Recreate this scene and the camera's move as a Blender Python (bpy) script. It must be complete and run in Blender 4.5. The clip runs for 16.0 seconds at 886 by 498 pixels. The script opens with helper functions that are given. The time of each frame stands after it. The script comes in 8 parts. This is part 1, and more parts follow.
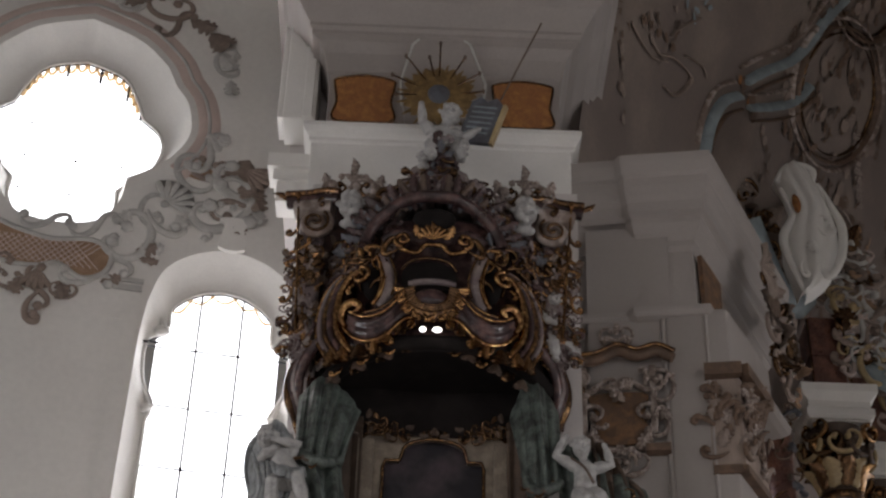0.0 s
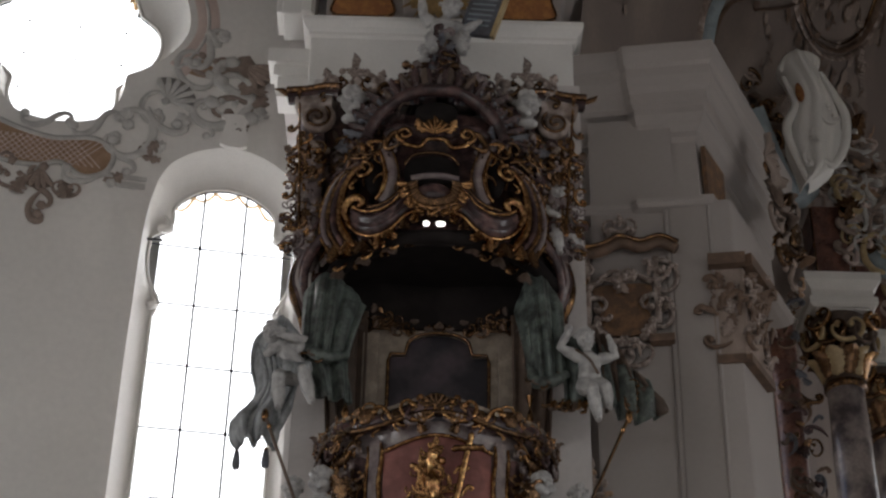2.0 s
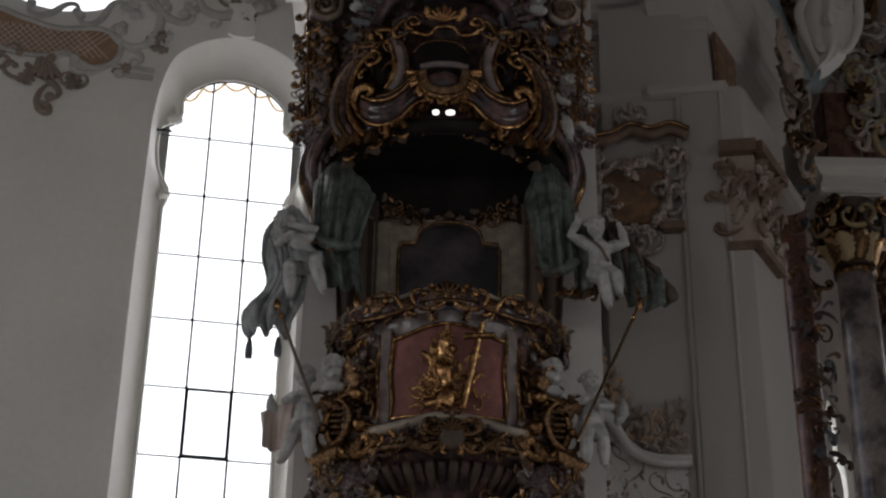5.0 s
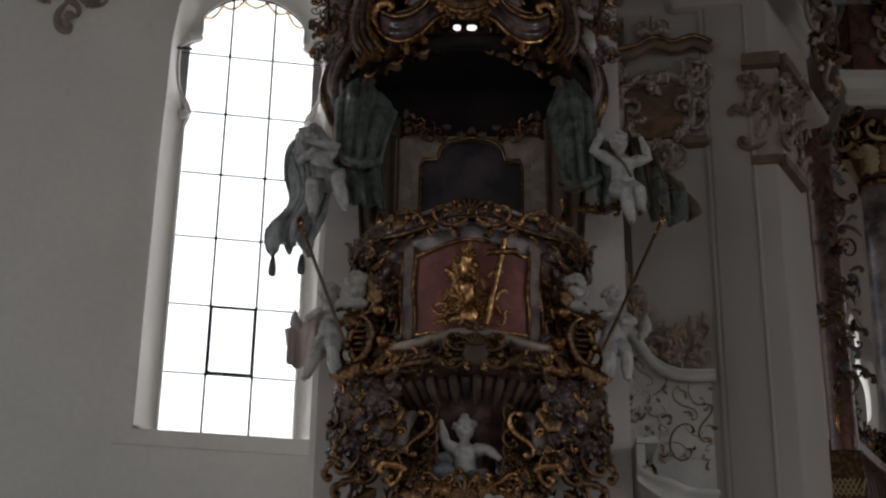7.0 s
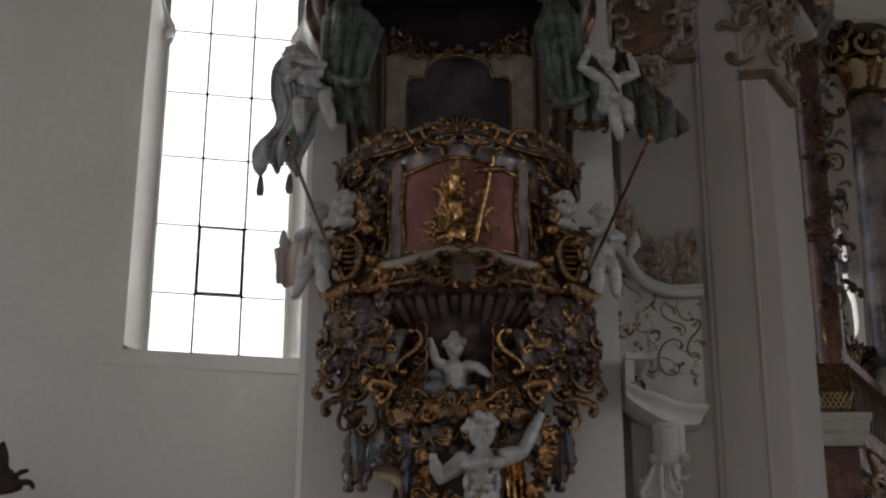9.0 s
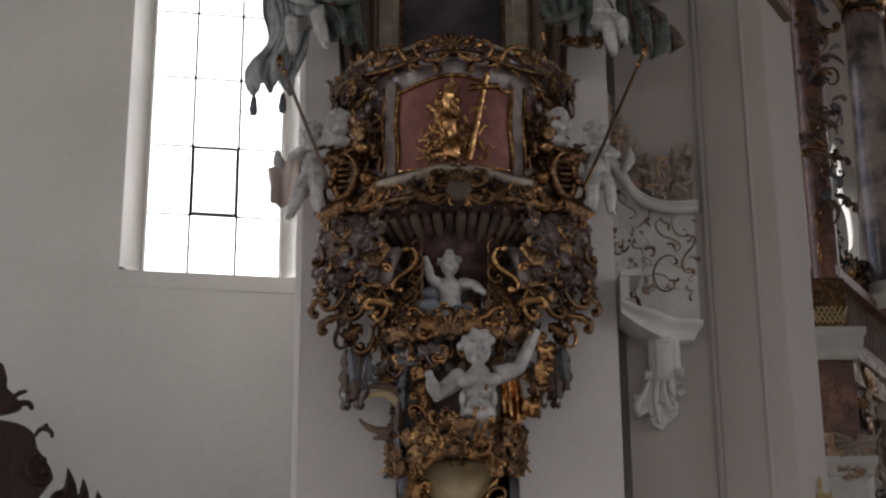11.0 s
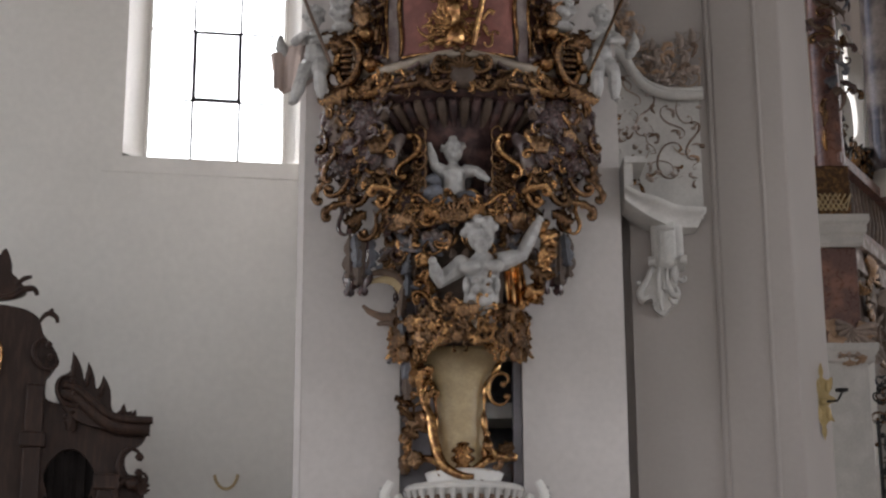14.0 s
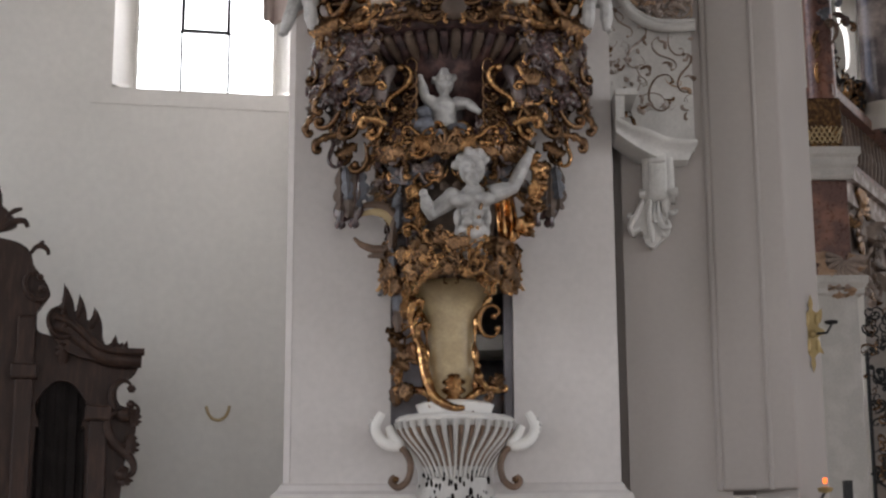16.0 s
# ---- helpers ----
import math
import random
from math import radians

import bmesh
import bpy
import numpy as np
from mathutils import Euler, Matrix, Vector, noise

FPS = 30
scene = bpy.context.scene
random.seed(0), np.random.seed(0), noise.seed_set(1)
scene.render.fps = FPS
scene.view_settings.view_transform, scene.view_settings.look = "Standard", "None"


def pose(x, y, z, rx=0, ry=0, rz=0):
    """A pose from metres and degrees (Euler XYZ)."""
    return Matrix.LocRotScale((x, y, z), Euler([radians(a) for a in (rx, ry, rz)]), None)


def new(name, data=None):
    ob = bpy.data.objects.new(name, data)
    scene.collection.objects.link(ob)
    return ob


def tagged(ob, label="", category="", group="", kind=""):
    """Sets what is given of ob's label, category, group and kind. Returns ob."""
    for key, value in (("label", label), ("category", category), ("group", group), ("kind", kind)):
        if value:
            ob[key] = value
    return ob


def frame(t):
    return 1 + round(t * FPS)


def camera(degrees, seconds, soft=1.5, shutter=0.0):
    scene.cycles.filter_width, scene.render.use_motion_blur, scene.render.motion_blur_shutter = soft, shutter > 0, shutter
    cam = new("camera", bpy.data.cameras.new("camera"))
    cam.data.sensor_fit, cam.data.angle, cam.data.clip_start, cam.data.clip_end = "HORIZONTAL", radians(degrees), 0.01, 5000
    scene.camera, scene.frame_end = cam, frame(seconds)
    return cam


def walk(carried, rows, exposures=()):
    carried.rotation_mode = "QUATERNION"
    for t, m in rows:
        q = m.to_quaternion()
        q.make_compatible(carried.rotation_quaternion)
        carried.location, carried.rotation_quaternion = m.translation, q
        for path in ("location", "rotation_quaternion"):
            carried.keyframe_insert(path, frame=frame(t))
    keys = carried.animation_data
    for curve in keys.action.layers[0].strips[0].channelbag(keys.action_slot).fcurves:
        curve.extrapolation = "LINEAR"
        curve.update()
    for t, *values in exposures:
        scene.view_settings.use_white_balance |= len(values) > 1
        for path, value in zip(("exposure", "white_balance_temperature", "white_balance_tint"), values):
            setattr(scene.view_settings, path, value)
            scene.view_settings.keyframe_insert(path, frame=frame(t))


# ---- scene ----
# A hand-held camera stands in the nave and tilts down the pulpit: one eye, turning.
EYE = (0.0, 0.0, 1.6)
cam = camera(30.0, 16.0, soft=2.4)
# seconds, yaw, pitch, roll
ROWS = [
    (0.0, -0.697, 35.223, 1.870),
    (0.5, -0.850, 34.676, 1.796),
    (1.0, -0.870, 33.916, 1.598),
    (1.5, -0.801, 32.924, 1.394),
    (2.0, -0.684, 31.552, 1.123),
    (2.5, -0.393, 30.599, 0.965),
    (3.0, -0.105, 30.057, 1.173),
    (3.5, -0.139, 29.694, 1.194),
    (4.0, -0.440, 29.001, 0.926),
    (6.5, 0.193, 25.672, 0.877),
    (7.0, 0.464, 24.792, 0.838),
    (7.5, 0.656, 24.019, 0.519),
    (8.0, 0.303, 23.318, 0.059),
    (8.5, 0.070, 22.737, 0.013),
    (9.0, -0.000, 21.961, 0.150),
    (11.5, -0.202, 18.428, -0.473),
    (12.0, -0.205, 17.688, -0.134),
    (12.5, -0.159, 16.954, -0.355),
    (13.0, -0.072, 16.384, -0.554),
    (13.5, -0.029, 15.907, -0.205),
    (14.0, -0.034, 15.203, -0.251),
    (14.5, -0.156, 14.558, -0.210),
    (15.0, -0.220, 13.892, -0.114),
    (15.5, -0.237, 13.341, -0.207),
    (16.0, -0.346, 12.858, -0.295),
]


def aim(yaw, pitch, roll):
    return pose(*EYE, 90, 0, yaw) @ pose(0, 0, 0, pitch, 0, 0) @ pose(0, 0, 0, 0, 0, roll)


EXPOSURES = [(0.0, 0.2, 6650, 17), (2.5, -0.18, 6600, 14), (4.0, -0.58, 6550, 13), (7.0, -0.7, 6500, 13), (9.0, -0.47, 6550, 13), (11.5, 0.14, 6600, 15), (12.5, 0.32, 6600, 15), (14.0, 0.52, 6600, 16), (16.0, 0.7, 6600, 16)]
walk(cam, [(t, aim(y, p, r)) for t, y, p, r in ROWS], EXPOSURES)

# ---- light: an overcast day outside, daylight through the tall windows ----
world = bpy.data.worlds.new("sky")
scene.world = world
world.use_nodes = True
wn = world.node_tree
sky = wn.nodes.new("ShaderNodeTexSky")
sky.sky_type, sky.sun_disc = "NISHITA", False
sky.sun_elevation, sky.sun_rotation = radians(38), radians(-60)
wn.links.new(sky.outputs[0], wn.nodes["Background"].inputs[0])
wn.nodes["Background"].inputs[1].default_value = 0.12

sun = new("sun", bpy.data.lights.new("sun", "SUN"))
sun.data.energy, sun.data.angle, sun.data.color = 1.0, radians(12), (1.0, 0.96, 0.9)
sun.matrix_world = pose(0, 0, 30, 52, 0, -120)


def skylight_lamp(m, wide, high, power, colour=(0.93, 0.97, 1.0)):
    """Skylight, mostly downwards and, but for the choir's lamp, by a window; m looks into the room along -z."""
    lamp = new("skylight_area", bpy.data.lights.new("skylight_area", "AREA"))
    lamp.data.shape, lamp.data.size, lamp.data.size_y = "RECTANGLE", wide, high
    lamp.data.energy, lamp.data.color = power, colour
    lamp.matrix_world = m
    return lamp


# ---- materials ----
def material(name, colour, rough=0.6, metal=0.0, spread=0.15, scale=6.0, bump=0.15, fine=60.0, second=None, vary=0.0, mix=(0.45, 0.65), stretch=(1, 1, 1), spec=0.5):
    """A surface with variation at two scales, a fine relief and, where wanted, a second colour in patches."""
    m = bpy.data.materials.new(name)
    m.use_nodes = True
    nt = m.node_tree
    b = nt.nodes["Principled BSDF"]
    N, L = nt.nodes.new, nt.links.new
    co = N("ShaderNodeTexCoord")
    mp = N("ShaderNodeMapping")
    mp.inputs["Scale"].default_value = stretch
    L(co.outputs["Object"], mp.inputs[0])
    big, small = N("ShaderNodeTexNoise"), N("ShaderNodeTexNoise")
    for node, s, d in ((big, scale, 5), (small, fine, 3)):
        L(mp.outputs[0], node.inputs["Vector"])
        node.inputs["Scale"].default_value, node.inputs["Detail"].default_value = s, d
    ramp = N("ShaderNodeValToRGB")
    L(big.outputs[0], ramp.inputs[0])
    c = np.array(colour)
    two = np.array(second) if second is not None else c * (1 - spread)
    ramp.color_ramp.elements[0].position, ramp.color_ramp.elements[1].position = mix
    ramp.color_ramp.elements[0].color, ramp.color_ramp.elements[1].color = (*two, 1), (*c, 1)
    grain = N("ShaderNodeMixRGB")
    grain.blend_type = "MULTIPLY"
    grain.inputs[0].default_value = min(1.0, spread * 2)
    L(ramp.outputs[0], grain.inputs[1])
    tone = N("ShaderNodeMapRange")
    tone.inputs[1].default_value, tone.inputs[2].default_value, tone.inputs[3].default_value = 0.3, 0.7, 0.6
    L(small.outputs[0], tone.inputs[0])
    L(tone.outputs[0], grain.inputs[2])
    out = grain.outputs[0]
    if vary:
        info, hsv, mr = N("ShaderNodeObjectInfo"), N("ShaderNodeHueSaturation"), N("ShaderNodeMapRange")
        mr.inputs[3].default_value, mr.inputs[4].default_value = 1 - vary, 1 + vary
        L(info.outputs["Random"], mr.inputs[0])
        L(mr.outputs[0], hsv.inputs["Value"])
        L(out, hsv.inputs["Color"])
        out = hsv.outputs[0]
    L(out, b.inputs["Base Color"])
    b.inputs["Metallic"].default_value = metal
    b.inputs["Specular IOR Level"].default_value = spec
    ro = N("ShaderNodeMapRange")
    ro.inputs[3].default_value, ro.inputs[4].default_value = max(0.05, rough - 0.12), min(1, rough + 0.12)
    L(small.outputs[0], ro.inputs[0])
    L(ro.outputs[0], b.inputs["Roughness"])
    bp = N("ShaderNodeBump")
    bp.inputs["Strength"].default_value, bp.inputs["Distance"].default_value = bump, 0.01
    L(small.outputs[0], bp.inputs["Height"])
    L(bp.outputs[0], b.inputs["Normal"])
    return m


PLASTER = material("white_plaster", (0.80, 0.78, 0.74), 0.75, spread=0.08, scale=0.55, fine=14, bump=0.1)
STUCCO = material("moulded_white_stucco", (0.80, 0.78, 0.74), 0.6, spread=0.07, scale=2.0, fine=40, bump=0.1)
ROSE_PLASTER = material("rose_tinted_plaster", (0.62, 0.50, 0.45), 0.75, spread=0.1, scale=2, fine=30, bump=0.08)
GREY_STUCCO = material("grey_white_stucco", (0.58, 0.57, 0.54), 0.6, spread=0.18, scale=5, fine=50, bump=0.2, vary=0.12)
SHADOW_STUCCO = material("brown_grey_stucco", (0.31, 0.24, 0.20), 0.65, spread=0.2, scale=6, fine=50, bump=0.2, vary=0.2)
WHITE_STATUE = material("polished_white_stucco", (0.47, 0.46, 0.445), 0.4, spread=0.14, scale=11, fine=60, bump=0.08, second=(0.31, 0.30, 0.29), mix=(0.35, 0.6))
GOLD = material("burnished_gilding", (0.70, 0.42, 0.18), 0.17, 1.0, spread=0.3, scale=22, fine=70, bump=0.3, second=(0.24, 0.12, 0.055), vary=0.35)
OLD_GOLD = material("tarnished_gilding", (0.36, 0.205, 0.09), 0.22, 0.95, spread=0.35, scale=20, fine=60, bump=0.25, second=(0.12, 0.07, 0.045), vary=0.4)
DARK_MARBLE = material("dark_violet_stucco_marble", (0.125, 0.07, 0.064), 0.15, spread=0.3, scale=9, fine=40, bump=0.1, second=(0.045, 0.027, 0.028), vary=0.3)
ROSE_MARBLE = material("rose_stucco_marble", (0.31, 0.13, 0.11), 0.08, spread=0.2, scale=5, fine=30, bump=0.02, second=(0.21, 0.09, 0.08))
GREY_MARBLE = material("grey_violet_stucco_marble", (0.31, 0.26, 0.24), 0.18, spread=0.3, scale=6, fine=40, bump=0.03, second=(0.19, 0.15, 0.15))
COLUMN_MARBLE = material("grey_rose_veined_marble", (0.34, 0.29, 0.27), 0.18, spread=0.3, scale=2.6, fine=24, bump=0.02, second=(0.09, 0.075, 0.08), mix=(0.4, 0.6))
RED_MARBLE = material("red_marble", (0.24, 0.11, 0.075), 0.3, spread=0.3, scale=6, fine=30, bump=0.05, second=(0.12, 0.055, 0.045))
ORANGE = material("ochre_damask_plaster", (0.44, 0.19, 0.055), 0.7, spread=0.3, scale=16, fine=70, bump=0.2, second=(0.30, 0.12, 0.04))
CREAM = material("cream_stucco_marble", (0.52, 0.40, 0.22), 0.35, spread=0.2, scale=9, fine=45, bump=0.05, second=(0.43, 0.32, 0.17))
# Near-black for dark cloth, and for shade coloured onto soffit, openings and niche.
DARK = material("black_brown_cloth_and_shade", (0.022, 0.018, 0.017), 0.9, spread=0.3, scale=5, fine=50, bump=0.2, spec=0.1)
TEAL = material("grey_green_painted_drapery", (0.145, 0.175, 0.155), 0.4, spread=0.4, scale=10, fine=40, bump=0.25, second=(0.045, 0.05, 0.045), mix=(0.36, 0.62))
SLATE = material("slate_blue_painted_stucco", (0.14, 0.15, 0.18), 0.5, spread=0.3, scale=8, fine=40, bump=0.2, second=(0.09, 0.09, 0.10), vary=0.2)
BROWN = material("brown_stained_feathers", (0.13, 0.085, 0.06), 0.6, spread=0.3, scale=9, fine=50, bump=0.3, vary=0.25)
OAK = material("dark_carved_oak", (0.055, 0.028, 0.019), 0.5, spread=0.3, scale=8, fine=60, bump=0.25, stretch=(3, 3, 0.6), second=(0.03, 0.016, 0.012), spec=0.25)
LEAD = material("lead_came", (0.05, 0.055, 0.06), 0.5, 0.6, spread=0.15, scale=20, fine=80, bump=0.1)
IRON = material("black_iron", (0.03, 0.03, 0.03), 0.5, 0.7, spread=0.2, scale=20, fine=80, bump=0.1)
BRASS = material("worn_brass", (0.40, 0.29, 0.13), 0.45, 0.6, spread=0.2, scale=18, fine=80, bump=0.15)
AMBER = material("amber_painted_glass", (0.62, 0.42, 0.22), 0.4, spread=0.3, scale=20, fine=80, bump=0.1)
AMBER.node_tree.nodes["Principled BSDF"].inputs["Transmission Weight"].default_value = 0.8
AMBER.node_tree.nodes["Principled BSDF"].inputs["IOR"].default_value = 1.1
STONE = material("worn_stone_floor", (0.58, 0.53, 0.48), 0.5, spread=0.2, scale=2, fine=30, bump=0.1)
GREYBLUE = material("blue_grey_fresco", (0.30, 0.36, 0.38), 0.7, spread=0.2, scale=5, fine=40, bump=0.05)

GLASS = bpy.data.materials.new("window_glass")
GLASS.use_nodes = True
_g = GLASS.node_tree.nodes["Principled BSDF"]
_g.inputs["Transmission Weight"].default_value, _g.inputs["Roughness"].default_value, _g.inputs["IOR"].default_value = 1.0, 0.02, 1.05
_g.inputs["Base Color"].default_value = (0.97, 0.98, 0.98, 1)

# Emissive white for two small spots on the canopy front.
GLOW_WHITE = bpy.data.materials.new("glowing_white")
GLOW_WHITE.use_nodes = True
_l = GLOW_WHITE.node_tree.nodes["Principled BSDF"]
_l.inputs["Emission Color"].default_value, _l.inputs["Emission Strength"].default_value = (1.0, 0.98, 0.94, 1), 2.2

FLAME = bpy.data.materials.new("red_sanctuary_glow")
FLAME.use_nodes = True
_f = FLAME.node_tree.nodes["Principled BSDF"]
_f.inputs["Base Color"].default_value = (0.5, 0.06, 0.02, 1)
_f.inputs["Emission Color"].default_value, _f.inputs["Emission Strength"].default_value = (1.0, 0.18, 0.03, 1), 1.1

# Choir-wall plaster, its colour lowered to stand in for weak light.
SHADED_PLASTER = material("shaded_rose_grey_plaster", (0.36, 0.323, 0.30), 0.75, spread=0.07, scale=0.7, fine=25, bump=0.08)
# Brown fresco, its colour lowered further to put the vault in shade.
VAULT = material("shaded_fresco_plaster", (0.25, 0.2, 0.168), 0.8, spread=0.2, scale=0.8, fine=20, bump=0.08, second=(0.19, 0.15, 0.13))
# Kept dark so the unseen ceiling bounces less light onto the upper walls.
DULLED_PLASTER = material("dulled_ceiling_plaster", (0.34, 0.31, 0.29), 0.8, spread=0.25, scale=0.4, fine=8, bump=0.05, second=(0.24, 0.20, 0.17))
TRELLIS = material("tan_trellis_plaster", (0.40, 0.26, 0.17), 0.75, spread=0.25, scale=9, fine=60, bump=0.2, second=(0.33, 0.21, 0.13))
CHOIR_WALL = material("choir_plaster", (0.66, 0.63, 0.58), 0.75, spread=0.08, scale=0.8, fine=25, bump=0.06)
UMBER = material("umber_painted_stucco", (0.19, 0.115, 0.075), 0.6, spread=0.25, scale=9, fine=60, bump=0.2, second=(0.12, 0.075, 0.05))
# Stucco of the upper pier, darkened in colour for the dimness up there.
SHADED_STUCCO = material("shaded_rose_grey_stucco", (0.35, 0.312, 0.29), 0.6, spread=0.1, scale=1.5, fine=30, bump=0.1)
TAUPE = material("taupe_stucco_marble", (0.36, 0.30, 0.235), 0.35, spread=0.25, scale=8, fine=45, bump=0.08, second=(0.24, 0.195, 0.155))
CLOTH_GREY = material("grey_white_painted_cloth", (0.40, 0.415, 0.42), 0.5, spread=0.25, scale=9, fine=40, bump=0.25, second=(0.17, 0.18, 0.18), mix=(0.36, 0.62))
DIM_STUCCO = material("dim_rose_brown_stucco", (0.47, 0.40, 0.36), 0.6, spread=0.22, scale=7, fine=50, bump=0.2, second=(0.19, 0.14, 0.115), vary=0.2)
PALE_STUCCO = material("pale_rose_grey_stucco", (0.55, 0.53, 0.50), 0.6, spread=0.15, scale=4, fine=40, bump=0.12)
PIER_PLASTER = material("rose_white_plaster", (0.62, 0.58, 0.555), 0.75, spread=0.09, scale=0.9, fine=18, bump=0.1)
PAINTED = material("dark_violet_oil_painting", (0.10, 0.075, 0.085), 0.4, spread=0.3, scale=3.2, fine=20, bump=0.05, second=(0.022, 0.02, 0.026), mix=(0.42, 0.7))
BURST_GOLD = material("dull_ochre_gilding", (0.34, 0.22, 0.09), 0.45, 0.5, spread=0.25, scale=14, fine=60, bump=0.2, second=(0.22, 0.14, 0.06))
LILAC = material("lilac_grey_paint", (0.25, 0.235, 0.26), 0.55, spread=0.15, scale=5, fine=40, bump=0.08)
DULL_OCHRE = material("dull_ochre_plaster", (0.24, 0.125, 0.06), 0.75, spread=0.3, scale=14, fine=60, bump=0.2, second=(0.13, 0.075, 0.045))


# ---- building helpers ----
def link(name, bm, mat, smooth=True):
    me = bpy.data.meshes.new(name)
    bmesh.ops.recalc_face_normals(bm, faces=bm.faces)
    bm.to_mesh(me)
    bm.free()
    me.materials.append(mat)
    if smooth:
        me.shade_smooth()
        me.set_sharp_from_angle(angle=radians(66))
    return me


def world_of(ob):
    m = ob.matrix_basis.copy()
    if ob.parent:
        m = world_of(ob.parent) @ ob.matrix_parent_inverse @ m
    return m


def put(name, mesh, m, parent=None, label=""):
    """An object of its own on a mesh, at the world pose m, under a thing or part."""
    ob = new(name, mesh)
    if parent is not None:
        ob.parent = parent
        ob.matrix_parent_inverse = world_of(parent).inverted()
    ob.matrix_basis = m
    return tagged(ob, label)


def part(name, bm, mat, parent=None, label="", smooth=True, m=None):
    return put(name, link(name, bm, mat, smooth), m or Matrix(), parent, label)


def thing(name, at, label, category, group="", kind=""):
    ob = new(name)
    ob.empty_display_size = 0.2
    ob.matrix_basis = Matrix.Translation(at)
    return tagged(ob, label, category, group, kind)


def structure(name, bm, mat, label, category, smooth=False, m=None):
    return tagged(part(name, bm, mat, None, "", smooth, m), label, category, "", "structure")


def box(bm, a, b, bevel=0.0):
    """An upright block between two corners."""
    r = bmesh.ops.create_cube(bm, size=1.0)
    a, b = Vector(a), Vector(b)
    d = b - a
    for v in r["verts"]:
        v.co = Vector(((v.co.x + 0.5) * d.x, (v.co.y + 0.5) * d.y, (v.co.z + 0.5) * d.z)) + a
    if bevel:
        es = list({e for v in r["verts"] for e in v.link_edges})
        bmesh.ops.bevel(bm, geom=es, offset=bevel, segments=2, affect="EDGES", profile=0.5)
    return bm


def blocks(*pairs, bevel=0.0):
    bm = bmesh.new()
    for a, b in pairs:
        box(bm, a, b, bevel)
    return bm


def grid_faces(bm, rows, wrap=False, caps=False):
    """Faces over rows of points (all rows the same length); wrap joins each row's end to its start."""
    vs = [[bm.verts.new(p) for p in row] for row in rows]
    n = len(vs[0])
    for a, b in zip(vs, vs[1:]):
        for i in range(n if wrap else n - 1):
            j = (i + 1) % n
            bm.faces.new((a[i], a[j], b[j], b[i]))
    if caps:
        bm.faces.new(list(reversed(vs[0])))
        bm.faces.new(vs[-1])
    return vs


def tube(bm, pts, rad, seg=8, flat=1.0, axis=(0, 1, 0)):
    """A swept round or flattened rod; rad is a number or one a point. flat squeezes it along axis."""
    pts = [Vector(p) for p in pts]
    n = len(pts)
    rad = [float(rad)] * n if isinstance(rad, (int, float)) else [float(r) for r in rad]
    ax = Vector(axis).normalized()
    rows, side = [], None
    for i, p in enumerate(pts):
        t = (pts[min(i + 1, n - 1)] - pts[max(i - 1, 0)]).normalized()
        s = ax.cross(t)
        if s.length < 0.05:
            s = side or t.orthogonal()
        s = (s - t * s.dot(t)).normalized()
        side = s
        u = t.cross(s).normalized()
        rows.append([p + rad[i] * (math.cos(2 * math.pi * k / seg) * s + flat * math.sin(2 * math.pi * k / seg) * u) for k in range(seg)])
    grid_faces(bm, rows, True, True)
    return bm


def ball(bm, c, r, sub=2, m=None):
    q = bmesh.ops.create_icosphere(bm, subdivisions=sub, radius=1.0)
    r = (r, r, r) if isinstance(r, (int, float)) else r
    for v in q["verts"]:
        v.co = Vector((v.co.x * r[0], v.co.y * r[1], v.co.z * r[2]))
        if m is not None:
            v.co = m @ v.co
        v.co += Vector(c)
    return bm


def sweep(bm, path, profile, closed=False):
    """A moulding: profile points (out, up) carried along a plan path of (x, y) with z in the profile; mitred corners. Out is to the path's right."""
    n = len(path)
    rows = []
    for i, p in enumerate(path):
        p = Vector(p)
        d0 = (p - Vector(path[i - 1])).normalized() if i or closed else None
        d1 = (Vector(path[(i + 1) % n]) - p).normalized() if i < n - 1 or closed else None
        d0, d1 = d0 or d1, d1 or d0
        n0, n1 = Vector((d0.y, -d0.x)), Vector((d1.y, -d1.x))
        o = (n0 + n1).normalized()
        k = 1 / max(0.3, o.dot(n1))
        rows.append([(p.x + o.x * k * u, p.y + o.y * k * u, z) for u, z in profile])
    if closed:
        rows.append(rows[0])
    grid_faces(bm, rows, True, not closed)
    return bm


def plate(bm, outline, holes=(), front=0.0, back=0.3):
    """A slab in the x-z plane with openings cut through it; y runs from front to back."""
    made = []
    for y in (front, back):
        es = []
        for loop in (outline, *holes):
            vs = [bm.verts.new((x, y, z)) for x, z in loop]
            es.append([bm.edges.new((vs[i], vs[(i + 1) % len(vs)])) for i in range(len(vs))])
            made.append(vs)
        bmesh.ops.triangle_fill(bm, use_beauty=True, edges=[e for loop in es for e in loop])
    half = len(made) // 2
    for a, b in zip(made[:half], made[half:]):
        for i in range(len(a)):
            j = (i + 1) % len(a)
            bm.faces.new((a[i], a[j], b[j], b[i]))
    return bm


def spline(pts, n=8, closed=False):
    """A smooth line through points of any dimension."""
    p = np.array(pts, float)
    m = len(p)
    out = []
    for i in range(m if closed else m - 1):
        a, b, c, d = (p[(i + k) % m] if closed else p[min(max(i + k, 0), m - 1)] for k in (-1, 0, 1, 2))
        for t in np.linspace(0, 1, n, endpoint=False):
            out.append(0.5 * (2 * b + (c - a) * t + (2 * a - 5 * b + 4 * c - d) * t**2 + (3 * b - a - 3 * c + d) * t**3))
    if not closed:
        out.append(p[-1])
    return [tuple(q) for q in out]


